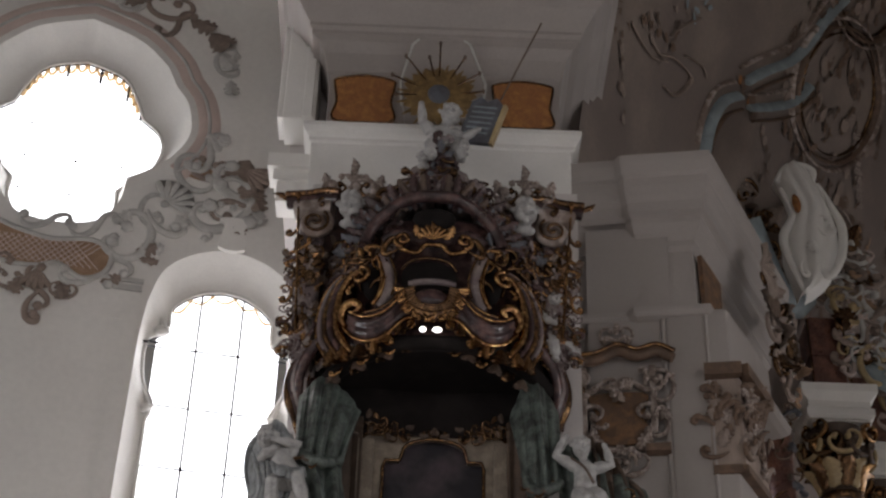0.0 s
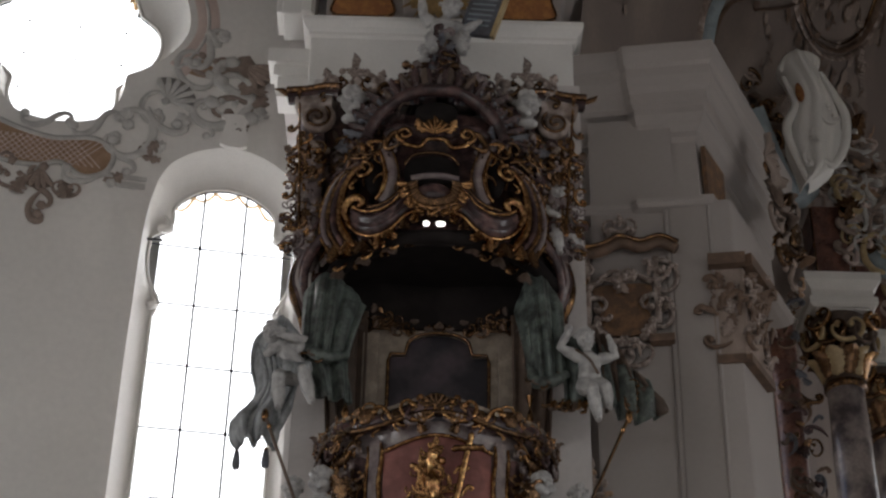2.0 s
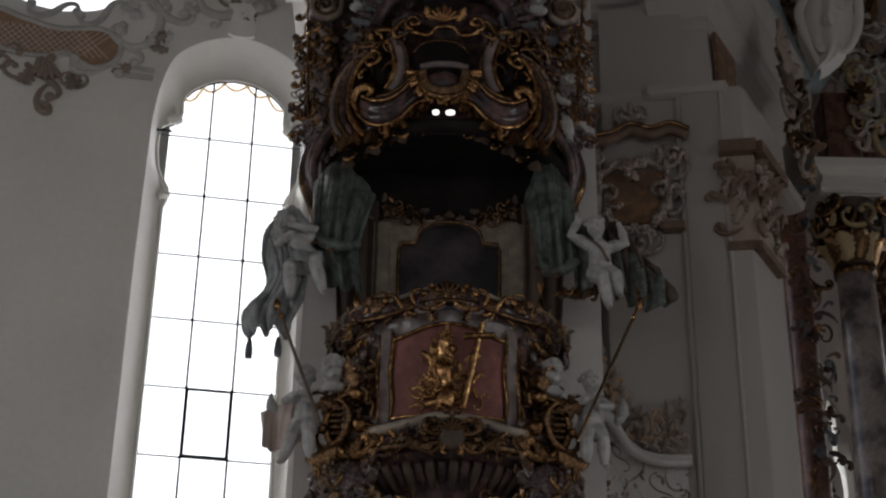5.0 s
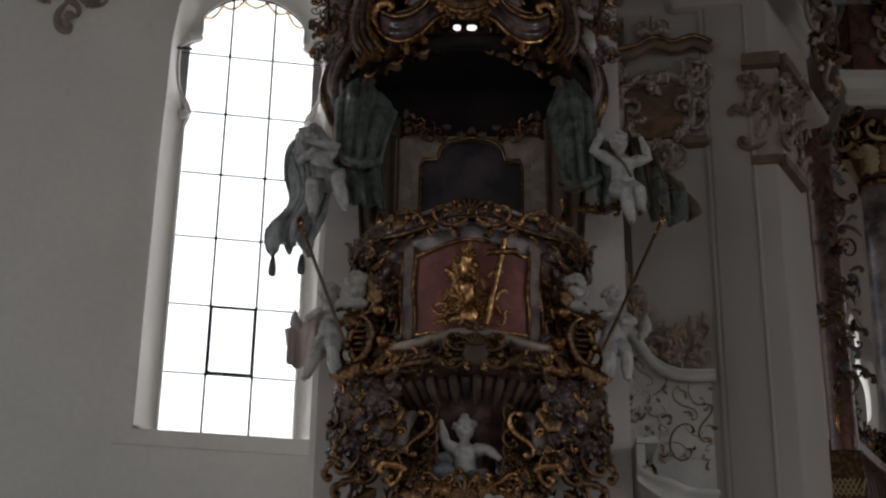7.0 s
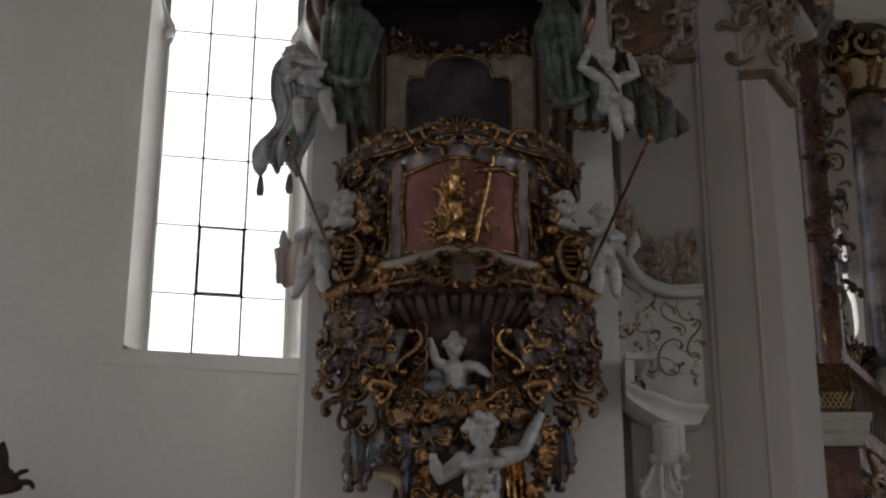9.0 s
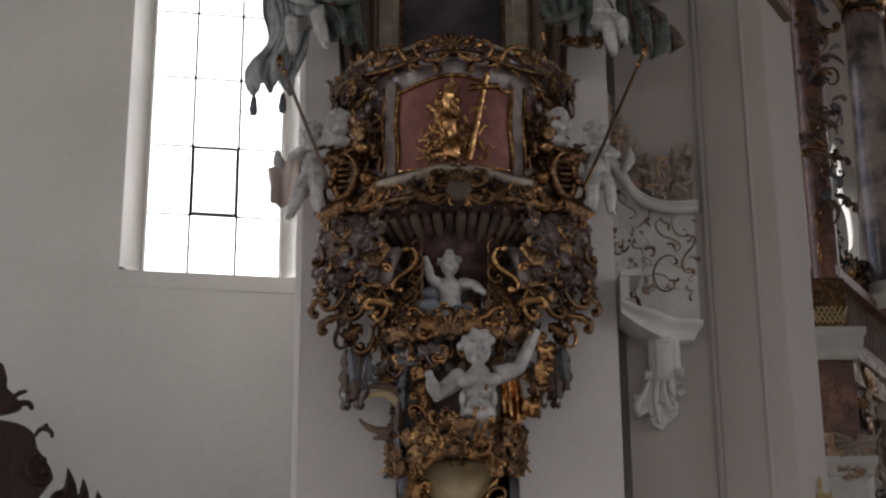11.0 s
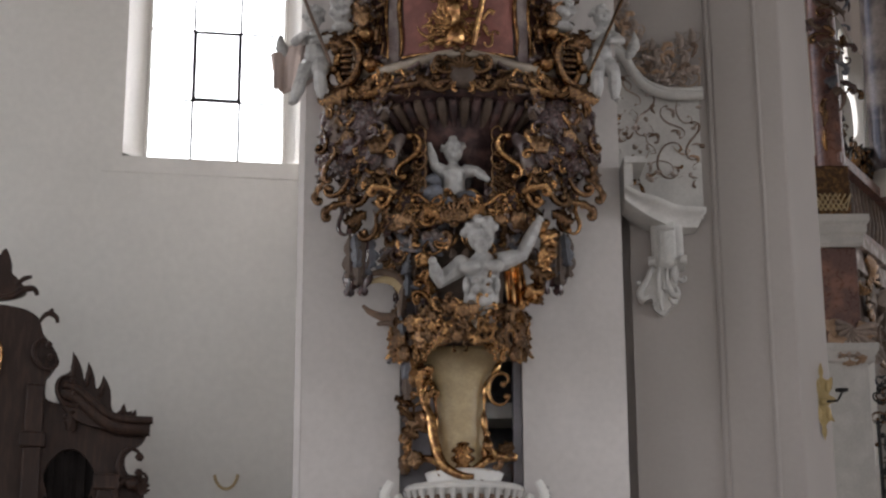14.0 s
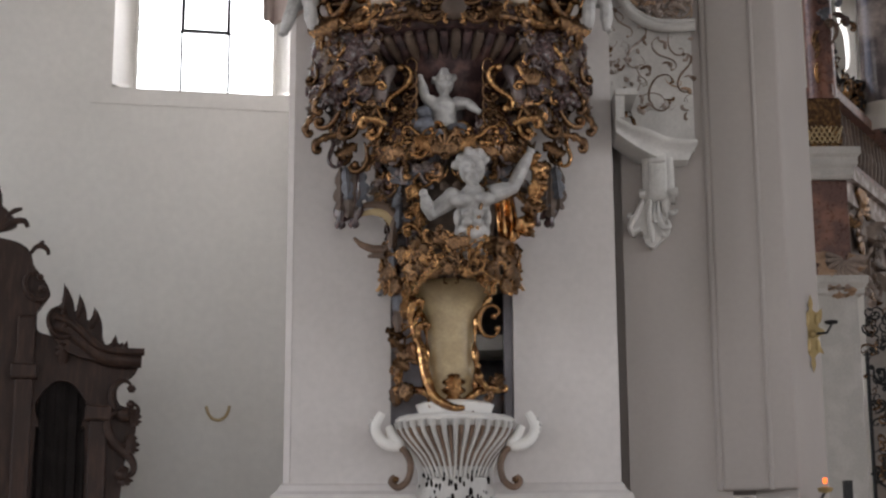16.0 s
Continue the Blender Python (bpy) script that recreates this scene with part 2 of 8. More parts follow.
def curl(k0, k1, k2, n=30):
    """A scroll line: curvature runs from k0 over k1 to k2 along unit length. Centred, longest side 1."""
    s = np.linspace(0, 1, n)
    k = k0 * np.clip(1 - 2 * s, 0, 1) ** 1.5 + k1 * (1 - abs(2 * s - 1)) + k2 * np.clip(2 * s - 1, 0, 1) ** 1.5
    h = np.cumsum(k) / n
    p = np.stack([np.cumsum(np.cos(h)), np.cumsum(np.sin(h))], 1) / n
    p -= (p.max(0) + p.min(0)) / 2
    c = p[-1] - p[0]
    a = -math.atan2(c[1], c[0])
    p = p @ np.array([[math.cos(a), math.sin(a)], [-math.sin(a), math.cos(a)]])
    p -= (p.max(0) + p.min(0)) / 2
    return p / (p.max(0) - p.min(0)).max()


def turned(bm, profile, c, seg=48, a0=0.0, a1=360.0, sx=1.0, sy=1.0, ripple=None):
    """A body of revolution from (radius, z) points about c; angle 0 looks to -y. ripple(a, z) scales the radius."""
    full = a1 - a0 >= 360
    rows = []
    for r, z in profile:
        row = []
        for i in range(seg if full else seg + 1):
            a = radians(a0 + (a1 - a0) * i / seg)
            k = ripple(a, z) if ripple else 1.0
            row.append((c[0] + sx * r * k * math.sin(a), c[1] - sy * r * k * math.cos(a), z))
        rows.append(row)
    grid_faces(bm, rows, full)
    return bm


def thick(ob, t):
    mod = ob.modifiers.new("thickness", "SOLIDIFY")
    mod.thickness, mod.offset = t, 0
    return ob


# ---- the building ----
def mirrored(half, c):
    """A closed outline from its right half, top to bottom, mirrored about x = c."""
    return list(half) + [(2 * c - x, z) for x, z in reversed(half) if abs(x - c) > 1e-6]


def resampled(loop, n):
    p = np.array(loop + [loop[0]], float)
    s = np.r_[0, np.cumsum(np.linalg.norm(np.diff(p, axis=0), axis=1))]
    q = np.linspace(0, s[-1], n, endpoint=False)
    return list(zip(np.interp(q, s, p[:, 0]), np.interp(q, s, p[:, 1])))


def reveal(bm, outer, inner, y0, y1, n=120, steps=5):
    """A splayed, slightly hollow lining between two outlines that start at their top."""
    a, b = np.array(resampled(outer, n)), np.array(resampled(inner, n))
    rows = []
    for i in range(steps + 1):
        t = i / steps
        e = math.sin(t * math.pi / 2)
        rows.append([(*(a[k] * (1 - t) + b[k] * t)[:1], y0 + (y1 - y0) * e, (a[k] * (1 - t) + b[k] * t)[1]) for k in range(n)])
    grid_faces(bm, rows, True)
    return bm


WALL = pose(-2.5, 14.3, 0, 0, 0, 10)
AXIS = 0.44
tall_outer = mirrored(spline([(AXIS, 11.6), (0.62, 11.58), (0.88, 11.47), (1.11, 11.25), (1.22, 10.85)], 5) + [(1.26, 10.45), (1.28, 9.0), (1.28, 6.36), (AXIS, 6.36)], AXIS)
tall_inner = mirrored(spline([(AXIS, 11.28), (0.66, 11.24), (0.86, 11.12), (0.98, 10.98)], 4) + spline([(0.97, 10.78), (1.02, 10.68), (1.15, 10.62), (1.18, 10.55), (1.19, 10.35), (1.15, 10.08), (1.05, 9.9), (1.03, 9.8), (1.08, 9.68)], 3) + [(1.08, 8.0), (1.08, 6.42), (AXIS, 6.42)], AXIS)
FOIL = -1.42
foil_inner = mirrored(spline([(FOIL, 14.16), (-0.98, 14.0), (-0.76, 13.62)], 6) + spline([(-0.7, 13.44), (-0.5, 13.27), (-0.44, 13.03), (-0.52, 12.76), (-0.72, 12.54)], 5) + spline([(-0.86, 12.4), (-0.86, 12.12), (-1.06, 11.86), (FOIL, 11.78)], 5), FOIL)
foil_outer = mirrored(spline([(FOIL, 14.55), (-0.85, 14.33), (-0.5, 14.0)], 6) + spline([(-0.38, 13.74), (-0.22, 13.5), (-0.16, 13.1), (-0.33, 12.74), (-0.58, 12.5)], 5) + spline([(-0.76, 12.38), (-0.8, 12.04), (-1.02, 11.76), (FOIL, 11.68)], 5), FOIL)
wall_window = structure("wall_window", plate(bmesh.new(), [(-7.5, 0), (3.2, 0), (3.2, 22), (-7.5, 22)], [tall_outer, foil_outer], 0, 0.36), PLASTER, "white plastered nave wall with two window openings", "wall", m=WALL)

floor = structure("floor", blocks(((-12, -11, -0.3), (14, 29, 0))), STONE, "worn stone church floor", "floor")
ceiling = structure("ceiling", blocks(((-12, -11, 22), (14, 29, 22.3))), DULLED_PLASTER, "unseen ceiling above the nave, coloured dark against bounced light", "ceiling")
structure("wall_east", blocks(((-12, 28.7, 0), (14, 29, 22))), PLASTER, "white end wall behind the choir", "wall")
# The left wall's opening at 9.4 is added to let in extra light.
structure("wall_left", plate(bmesh.new(), [(-11, 0), (15, 0), (15, 22), (-11, 22)], [[(y, 2.5), (y + 2.4, 2.5), (y + 2.4, 9), (y, 9)] for y in (-7, -1, 5, 9.4)], 0, 0.4), PLASTER, "white side wall with tall windows", "wall", m=pose(-11.6, 0, 0, 0, 0, 90))
structure("wall_right", plate(bmesh.new(), [(-29, 0), (11, 0), (11, 22), (-29, 22)], [[(y, 2.5), (y + 2.4, 2.5), (y + 2.4, 9), (y, 9)] for y in (-9, -3, 3)], 0, 0.4), PLASTER, "white side wall with tall windows", "wall", m=pose(13.6, 0, 0, 0, 0, -90))
structure("wall_back", plate(bmesh.new(), [(-13.6, 0), (11.6, 0), (11.6, 22), (-13.6, 22)], [[(x, 2.5), (x + 2.4, 2.5), (x + 2.4, 9), (x, 9)] for x in (-9.4, -2.2, 5)], 0, 0.4), PLASTER, "white west wall with tall windows", "wall", m=pose(0, -10.6, 0, 0, 0, 180))
# Windows out of view; their heights, tilt and power are chosen to light the pulpit.
for y in (-5.8, 0.2, 6.2):
    skylight_lamp(pose(-12.95, y, 5.9, 0, -60, 0), 4.5, 2.4, 250)
for y in (7.8, 1.8, -4.2):
    skylight_lamp(pose(14.95, y, 5.9, 0, 60, 0), 4.5, 2.4, 330)
for x in (8.2, 1.0, -6.2):
    skylight_lamp(pose(x, -11.95, 5.9, 60, 0, 0), 2.4, 4.5, 120)
# an unseen side window, added to brighten the left wall
skylight_lamp(pose(-12.95, 10.6, 5.9, 0, -60, 0), 4.5, 2.4, 150)
# the two windows in view
skylight_lamp(WALL @ pose(AXIS, 0.47, 8.95, -90, 0, 0), 1.95, 5.6, 110)
skylight_lamp(WALL @ pose(FOIL, 0.47, 13.1, -90, 0, 0), 2.5, 2.6, 66)


def window(name, outer, inner, label):
    w = tagged(new(name), label, "window", "", "structure")
    w.matrix_basis = WALL
    part("reveal", reveal(bmesh.new(), outer, inner, 0.0, 0.31), STUCCO, w, m=WALL)
    xs, zs = [p[0] for p in outer], [p[1] for p in outer]
    a, b, c, d = min(xs) - 0.1, max(xs) + 0.1, min(zs) - 0.1, max(zs) + 0.1
    part("window_frame", plate(bmesh.new(), [(a, c), (b, c), (b, d), (a, d)], [inner], 0.312, 0.365), STUCCO, w, smooth=False, m=WALL)
    lip = [(x, 0.308, z) for x, z in resampled(inner, 160)]
    part("frame_moulding", tube(bmesh.new(), lip + lip[:2], 0.022, 6), STUCCO, w, m=WALL)
    lead = [(x, 0.352, z) for x, z in resampled(inner, 160)]
    part("glazing_edge", tube(bmesh.new(), lead + lead[:2], 0.016, 6), LEAD, w, m=WALL)
    return w


tall = window("window_1", tall_outer, tall_inner, "tall arched church window with leaded clear panes")
COLS = (-0.2, 0.215, 0.655, 1.08)
ROWS_Z = (6.42, 7.05, 7.75, 8.47, 9.17, 9.86, 10.54, 11.28)
for x in COLS[1:3]:
    part("lead_bar", blocks(((x - 0.011, 0.34, 6.42), (x + 0.011, 0.36, 11.27))), LEAD, tall, m=WALL)
for i, z in enumerate(ROWS_Z[1:-1]):
    w = 0.0 if i < 4 else 0.08
    part("glazing_bar", blocks(((-0.2 - w, 0.346, z - 0.007), (1.08 + w, 0.356, z + 0.007))), LEAD, tall, m=WALL)
    for x in COLS[1:3]:
        part("bar_knot", blocks(((x - 0.016, 0.338, z - 0.016), (x + 0.016, 0.344, z + 0.016))), LEAD, tall, m=WALL)
for i in range(3):
    for j in range(7):
        a, b, c, d = COLS[i] + 0.004, COLS[i + 1] - 0.004, ROWS_Z[j] + 0.004, ROWS_Z[j + 1] - 0.004
        ob = part("pane", blocks(((a, 0.349, c), (b, 0.353, d))), GLASS, tall, smooth=False, m=WALL)
        ob.visible_shadow = False
case = [(0.215, 7.05), (0.655, 7.05), (0.655, 7.75), (0.215, 7.75)]
part("casement", plate(bmesh.new(), case, [[(0.24, 7.075), (0.63, 7.075), (0.63, 7.725), (0.24, 7.725)]], 0.325, 0.343), LEAD, tall, "dark iron casement frame", False, WALL)
top = [p for p in resampled(tall_inner, 200) if p[1] > 11.0]
top.sort()
for i in range(0, len(top) - 4, 4):
    (x0, z0), (x1, z1) = top[i], top[i + 4]
    arc = [(x0 + (x1 - x0) * t, 0.34, z0 + (z1 - z0) * t - 0.07 * math.sin(math.pi * t) - 0.03) for t in np.linspace(0, 1, 9)]
    part("amber_scallop", tube(bmesh.new(), arc, 0.016, 6), AMBER, tall, "amber painted glass scallop", True, WALL)
for s in (-1, 1):
    for du, z, r in ((0.565, 10.71, 0.085), (0.62, 9.8, 0.07)):
        bm = ball(bmesh.new(), (AXIS + s * (du + 0.03), 0.28, z - 0.02), (r, 0.06, r * 0.7), 3)
        tube(bm, spline([(AXIS + s * (du + 0.1), 0.28, z + 0.2), (AXIS + s * (du + 0.03), 0.27, z + 0.08), (AXIS + s * du, 0.26, z - 0.03), (AXIS + s * (du + 0.06), 0.26, z - 0.07)], 5), 0.022, 8)
        part("frame_scroll", bm, STUCCO, tall, m=WALL)
for z in (10.52,):
    for x in (-0.33, 1.1):
        part("iron_stay", blocks(((x, 0.24, z), (x + 0.16, 0.26, z + 0.02))), IRON, tall, m=WALL)

foil = window("window_2", foil_outer, foil_inner, "quatrefoil church window with leaded clear panes")
for x in (-1.9, -1.35, -0.85):
    for z in (12.3, 12.75, 13.2, 13.65):
        part("bar_knot", blocks(((x - 0.014, 0.338, z - 0.014), (x + 0.014, 0.344, z + 0.014))), LEAD, foil, m=WALL)
part("pane", plate(bmesh.new(), resampled(foil_inner, 90), (), 0.349, 0.353), GLASS, foil, smooth=False, m=WALL).visible_shadow = False
top = [p for p in resampled(foil_inner, 240) if p[1] > 13.62]
top.sort()
for i in range(0, len(top) - 4, 4):
    (x0, z0), (x1, z1) = top[i], top[i + 4]
    arc = [(x0 + (x1 - x0) * t, 0.34, z0 + (z1 - z0) * t - 0.1 * math.sin(math.pi * t) - 0.02) for t in np.linspace(0, 1, 9)]
    part("amber_scallop", tube(bmesh.new(), arc, 0.02, 6), AMBER, foil, "amber painted glass scallop", True, WALL)
for x, z in ((-2.02, 13.72), (-1.62, 13.98), (-1.25, 13.95), (-0.92, 13.75), (-0.74, 13.5)):
    part("lead_bar", blocks(((x - 0.016, 0.33, z - 0.06), (x + 0.016, 0.345, z + 0.16))), LEAD, foil, m=WALL)

# raised plaster band and sill round the tall window
for name, a, b in (("trim_window_left", (-0.58, -0.02, 6.2), (-0.42, 0.02, 10.9)), ("trim_window_right", (1.3, -0.02, 6.2), (1.46, 0.02, 10.9)), ("trim_sill", (-0.42, -0.02, 6.2), (1.3, 0.02, 6.34))):
    structure(name, blocks((a, b)), PLASTER, "flat raised plaster band beside the window", "trim", m=WALL)

# the pier that carries the pulpit
SLOT = [(-0.332, 2.95), (0.616, 2.95), (0.616, 4.9), (-0.332, 4.9)]
pier_face = [(-1.09, 2.56), (1.42, 2.56), (1.42, 11.2), (-1.09, 11.2)]
pier = structure("pier", plate(bmesh.new(), pier_face, [SLOT], 12.6, 12.9), PIER_PLASTER, "white plastered nave pier with a stair slot", "pier")
part("chamfer", plate(bmesh.new(), [(0, 2.56), (0.075, 2.56), (0.075, 11.2), (0, 11.2)], (), 0, 0.05), PIER_PLASTER, pier, m=pose(-1.15, 12.66, 0, 0, 0, -45))
part("core", blocks(((-1.15, 12.9, 2.56), (-0.34, 14.4, 11.2)), ((0.68, 12.9, 2.56), (1.42, 14.4, 11.2)), ((-0.34, 12.9, 5.0), (0.68, 14.4, 11.2)), ((-0.34, 13.7, 2.56), (0.68, 14.4, 5.0))), PIER_PLASTER, pier, smooth=False)
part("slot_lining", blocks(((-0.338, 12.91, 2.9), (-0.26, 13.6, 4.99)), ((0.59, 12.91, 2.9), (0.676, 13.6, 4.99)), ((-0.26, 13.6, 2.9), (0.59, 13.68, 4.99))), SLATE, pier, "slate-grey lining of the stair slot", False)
part("slot_panel", blocks(((-0.33, 12.68, 2.95), (-0.02, 12.9, 4.89))), LILAC, pier, "lilac-grey panel inside the slot", False)
part("slot_jamb", blocks(((0.548, 12.66, 2.95), (0.612, 12.9, 4.89))), LILAC, pier, "lilac-grey jamb", False)
for z, h in ((3.74, 0.125), (4.3, 0.04)):
    part("stair_edge", blocks(((-0.25, 13.0, z), (0.585, 13.5, z + h))), STUCCO, pier, smooth=False)
part("stair_curtain", blocks(((-0.25, 13.52, 2.95), (0.585, 13.55, 3.45))), RED_MARBLE, pier, "dark red cloth inside the slot", False)
base_prof = [(0, 2.66), (0.02, 2.64), (0.04, 2.6), (0.075, 2.57), (0.09, 2.53), (0.09, 2.46), (0.05, 2.42), (0.04, 2.3), (0.04, 0.0), (-0.3, 0.0), (-0.3, 2.66)]
part("pedestal", sweep(bmesh.new(), [(-1.15, 14.2), (-1.15, 12.6), (1.42, 12.6), (1.42, 14.2)], base_prof), PIER_PLASTER, pier, smooth=False)
part("upper_block", blocks(((-1.17, 12.62, 11.15), (1.37, 14.2, 11.86)), bevel=0.012), STUCCO, pier, smooth=False)
led = [(0, 11.72), (0.02, 11.74), (0.02, 11.78), (0.06, 11.82), (0.085, 11.88), (0.085, 11.93), (-0.2, 11.93), (-0.2, 11.72)]
part("ledge", sweep(bmesh.new(), [(-1.17, 14.2), (-1.17, 12.62), (1.39, 12.62), (1.39, 14.2)], led), STUCCO, pier, smooth=False)
part("frieze", blocks(((-1.04, 12.62, 11.93), (1.27, 14.2, 12.7)), bevel=0.01), SHADED_STUCCO, pier, smooth=False)
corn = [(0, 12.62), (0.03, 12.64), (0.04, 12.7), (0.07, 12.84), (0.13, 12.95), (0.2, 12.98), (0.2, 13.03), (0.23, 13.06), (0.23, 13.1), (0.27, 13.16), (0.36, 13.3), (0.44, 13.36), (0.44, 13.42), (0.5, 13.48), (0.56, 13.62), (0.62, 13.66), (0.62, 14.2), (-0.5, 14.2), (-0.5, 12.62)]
part("cornice", sweep(bmesh.new(), [(-1.04, 14.2), (-1.04, 12.62), (1.27, 12.62), (1.27, 14.2)], corn), SHADED_STUCCO, pier, smooth=False)
part("side_block", blocks(((-1.5, 12.84, 12.2), (-1.17, 13.28, 22.0)), bevel=0.012), STUCCO, pier, smooth=False)
part("side_block_edge", blocks(((-1.56, 12.9, 12.26), (-1.5, 13.28, 22.0)), bevel=0.012), STUCCO, pier, smooth=False)
part("side_block_lip", blocks(((-1.3, 12.8, 12.2), (-1.2, 12.84, 22.0)), bevel=0.008), STUCCO, pier, smooth=False)
part("side_ledge", blocks(((-1.5, 13.0, 11.28), (-1.18, 13.28, 11.52)), ((-1.54, 12.96, 11.52), (-1.18, 13.28, 11.64)), ((-1.6, 12.9, 11.64), (-1.18, 13.28, 11.8))), STUCCO, pier, smooth=False)
part("side_core", blocks(((-1.44, 13.3, 11.3), (-1.1, 14.7, 22.0))), PIER_PLASTER, pier, smooth=False)
part("attic", blocks(((-1.6, 12.9, 14.2), (1.9, 14.6, 22.0))), PIER_PLASTER, pier, smooth=False)

# wall to the right of the pier, with its pilaster and the corner that turns into the choir
RIGHT = pose(1.3, 12.9, 0, 0, 0, -10)
right_wall = structure("wall_choir", blocks(((0.22, 0.0, 0), (1.0, 0.6, 11.5)), ((-0.1, 0.16, 0), (0.22, 0.9, 11.5))), SHADED_PLASTER, "greyish plastered wall beside the pulpit pier, shade in its colour", "wall", m=RIGHT)
part("pilaster", blocks(((0.93, -0.05, 2.6), (1.5, 0.5, 9.96)), bevel=0.025), SHADED_PLASTER, right_wall, m=RIGHT)
part("pilaster_edge", tube(bmesh.new(), [(0.915, -0.008, 2.6), (0.915, -0.008, 9.95)], 0.03, 10), SHADED_PLASTER, right_wall, m=RIGHT)
part("pilaster_edge", tube(bmesh.new(), [(1.295, -0.046, 2.6), (1.295, -0.046, 9.95)], 0.02, 10), SHADED_PLASTER, right_wall, m=RIGHT)
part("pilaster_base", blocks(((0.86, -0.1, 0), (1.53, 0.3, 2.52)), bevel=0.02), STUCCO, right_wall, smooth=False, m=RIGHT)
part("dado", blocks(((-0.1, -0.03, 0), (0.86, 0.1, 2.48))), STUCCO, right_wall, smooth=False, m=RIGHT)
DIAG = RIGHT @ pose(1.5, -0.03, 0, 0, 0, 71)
part("choir_corner", blocks(((0.0, 0.0, 0), (0.8, 0.35, 9.96)), bevel=0.012), SHADED_PLASTER, right_wall, smooth=False, m=DIAG)
part("corner_base", blocks(((-0.02, -0.06, 0), (0.9, 0.3, 2.5)), bevel=0.012), STUCCO, right_wall, smooth=False, m=DIAG)
archi = [(o if o < 0.07 else 0.07 + 0.5 * (o - 0.07), z) for o, z in [(-0.04, 9.88), (0.03, 9.9), (0.06, 9.93), (0.06, 9.98), (0.0, 10.0), (-0.1, 10.02), (-0.12, 10.7), (-0.08, 10.74), (-0.08, 10.8), (-0.02, 10.86), (0.02, 10.95), (0.02, 11.02), (0.08, 11.05), (0.1, 11.16), (0.16, 11.22), (0.2, 11.32), (0.2, 11.42), (0.27, 11.45), (0.32, 11.58), (0.32, 11.66), (-0.4, 11.66), (-0.4, 9.88)]]
ent = [Vector(q) for q in ((-0.12, 0.02, 0), (0.62, 0.02, 0), (0.68, -0.05, 0), (1.31, -0.05, 0))]
ent_path = [((RIGHT @ q).x, (RIGHT @ q).y) for q in ent]
ent_path += [(ent_path[-1][0] + 0.47 * d, ent_path[-1][1] + 0.883 * d) for d in (2.5,)]
part("entablature", sweep(bmesh.new(), ent_path, archi), SHADED_PLASTER, right_wall, smooth=False)
# vault over the choir arch
def vault_at(s, r):
    """A point of the vault: s along its springing, r up its curve."""
    lean = 1.2 * math.sin(1.35 * max(r, 0)) ** 2 + 2.6 * max(r - 0.35, 0) ** 2
    return Vector((1.4 + 5.2 * s + 0.9 * lean, 13.5 + 11.0 * s - 0.43 * lean, 11.5 + 7.0 * r))


def vault_on(s, r):
    a, b, c = vault_at(s, r), vault_at(s + 0.01, r), vault_at(s, r + 0.01)
    n = (b - a).cross(c - a).normalized()
    if n.y > 0:
        n = -n
    return a + n * 0.03, n


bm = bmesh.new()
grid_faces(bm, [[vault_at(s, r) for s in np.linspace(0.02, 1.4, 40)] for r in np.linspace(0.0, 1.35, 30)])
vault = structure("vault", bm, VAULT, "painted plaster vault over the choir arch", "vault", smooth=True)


# ---- carved ornament: shared pieces ----
def leaf_mesh(lobes=4, curl_out=0.35, width=0.42):
    """An acanthus leaf, 1 long, root at the origin, tip up and rolled forward (-y)."""
    bm = bmesh.new()
    front, back = [], []
    for i in range(13):
        t = i / 12
        w = 0.8 * width * math.sin(math.pi * min(1, t * 0.93 + 0.07)) ** 0.7 * (0.5 + 0.5 * abs(math.sin(lobes * math.pi * t)))
        if i == 12:
            w = 0.03
        y0 = -0.12 * math.sin(math.pi * t) - curl_out * t**3
        z0 = t - 0.25 * t**4
        f = [(w * s / 3, y0 + 0.5 * w * (abs(s) / 3) ** 1.5 + (0.035 if s % 2 else 0) * math.sin(math.pi * t), z0 + 0.07 * abs(s) / 3) for s in range(-3, 4)]
        front.append(f)
        back.append([(x, y + 0.05, z) for x, y, z in f])
    rows = [a + b[::-1] for a, b in zip(front, back)]
    grid_faces(bm, rows, True, True)
    return bm


def scroll_mesh(k0, k1, k2, r=0.06, taper=0.55, eye=1.5, depth=1.1):
    """A C- or S-scroll, 1 long in the x-z plane, with knobbed eyes."""
    p = curl(k0, k1, k2, 30)
    n = len(p)
    rad = [r * (taper + (1 - taper) * math.sin(math.pi * i / (n - 1))) for i in range(n)]
    bm = tube(bmesh.new(), [(x, -0.03 * math.cos(6 * i / n), z) for i, (x, z) in enumerate(p)], rad, 7, depth)
    for i, k in ((0, k0), (-1, k2)):
        if abs(k) > 6:
            ball(bm, (p[i][0], -0.03, p[i][1]), (r * eye, r * eye, r * eye), 1)
    return bm


def rocaille_mesh(ribs=7, spread=150):
    """A fan of shell ribs rising from the origin, scalloped at the rim: one ribbed sheet with thickness."""
    bm = bmesh.new()
    rows = []
    for j in range(9):
        t = 0.1 + 0.9 * j / 8
        front, back = [], []
        for i in range(ribs * 4 + 1):
            q = i / (ribs * 4)
            a = radians(-spread / 2 + spread * q)
            rib = abs(math.sin(math.pi * ribs * q))
            l = t * (0.82 + 0.18 * rib if j > 6 else 0.86)
            y = -0.14 * math.sin(math.pi * t * 0.8) - 0.12 * rib * t
            front.append((math.sin(a) * l, y, math.cos(a) * l))
            back.append((math.sin(a) * l, y + 0.05, math.cos(a) * l))
        rows.append(front + back[::-1])
    grid_faces(bm, rows, True, True)
    return bm


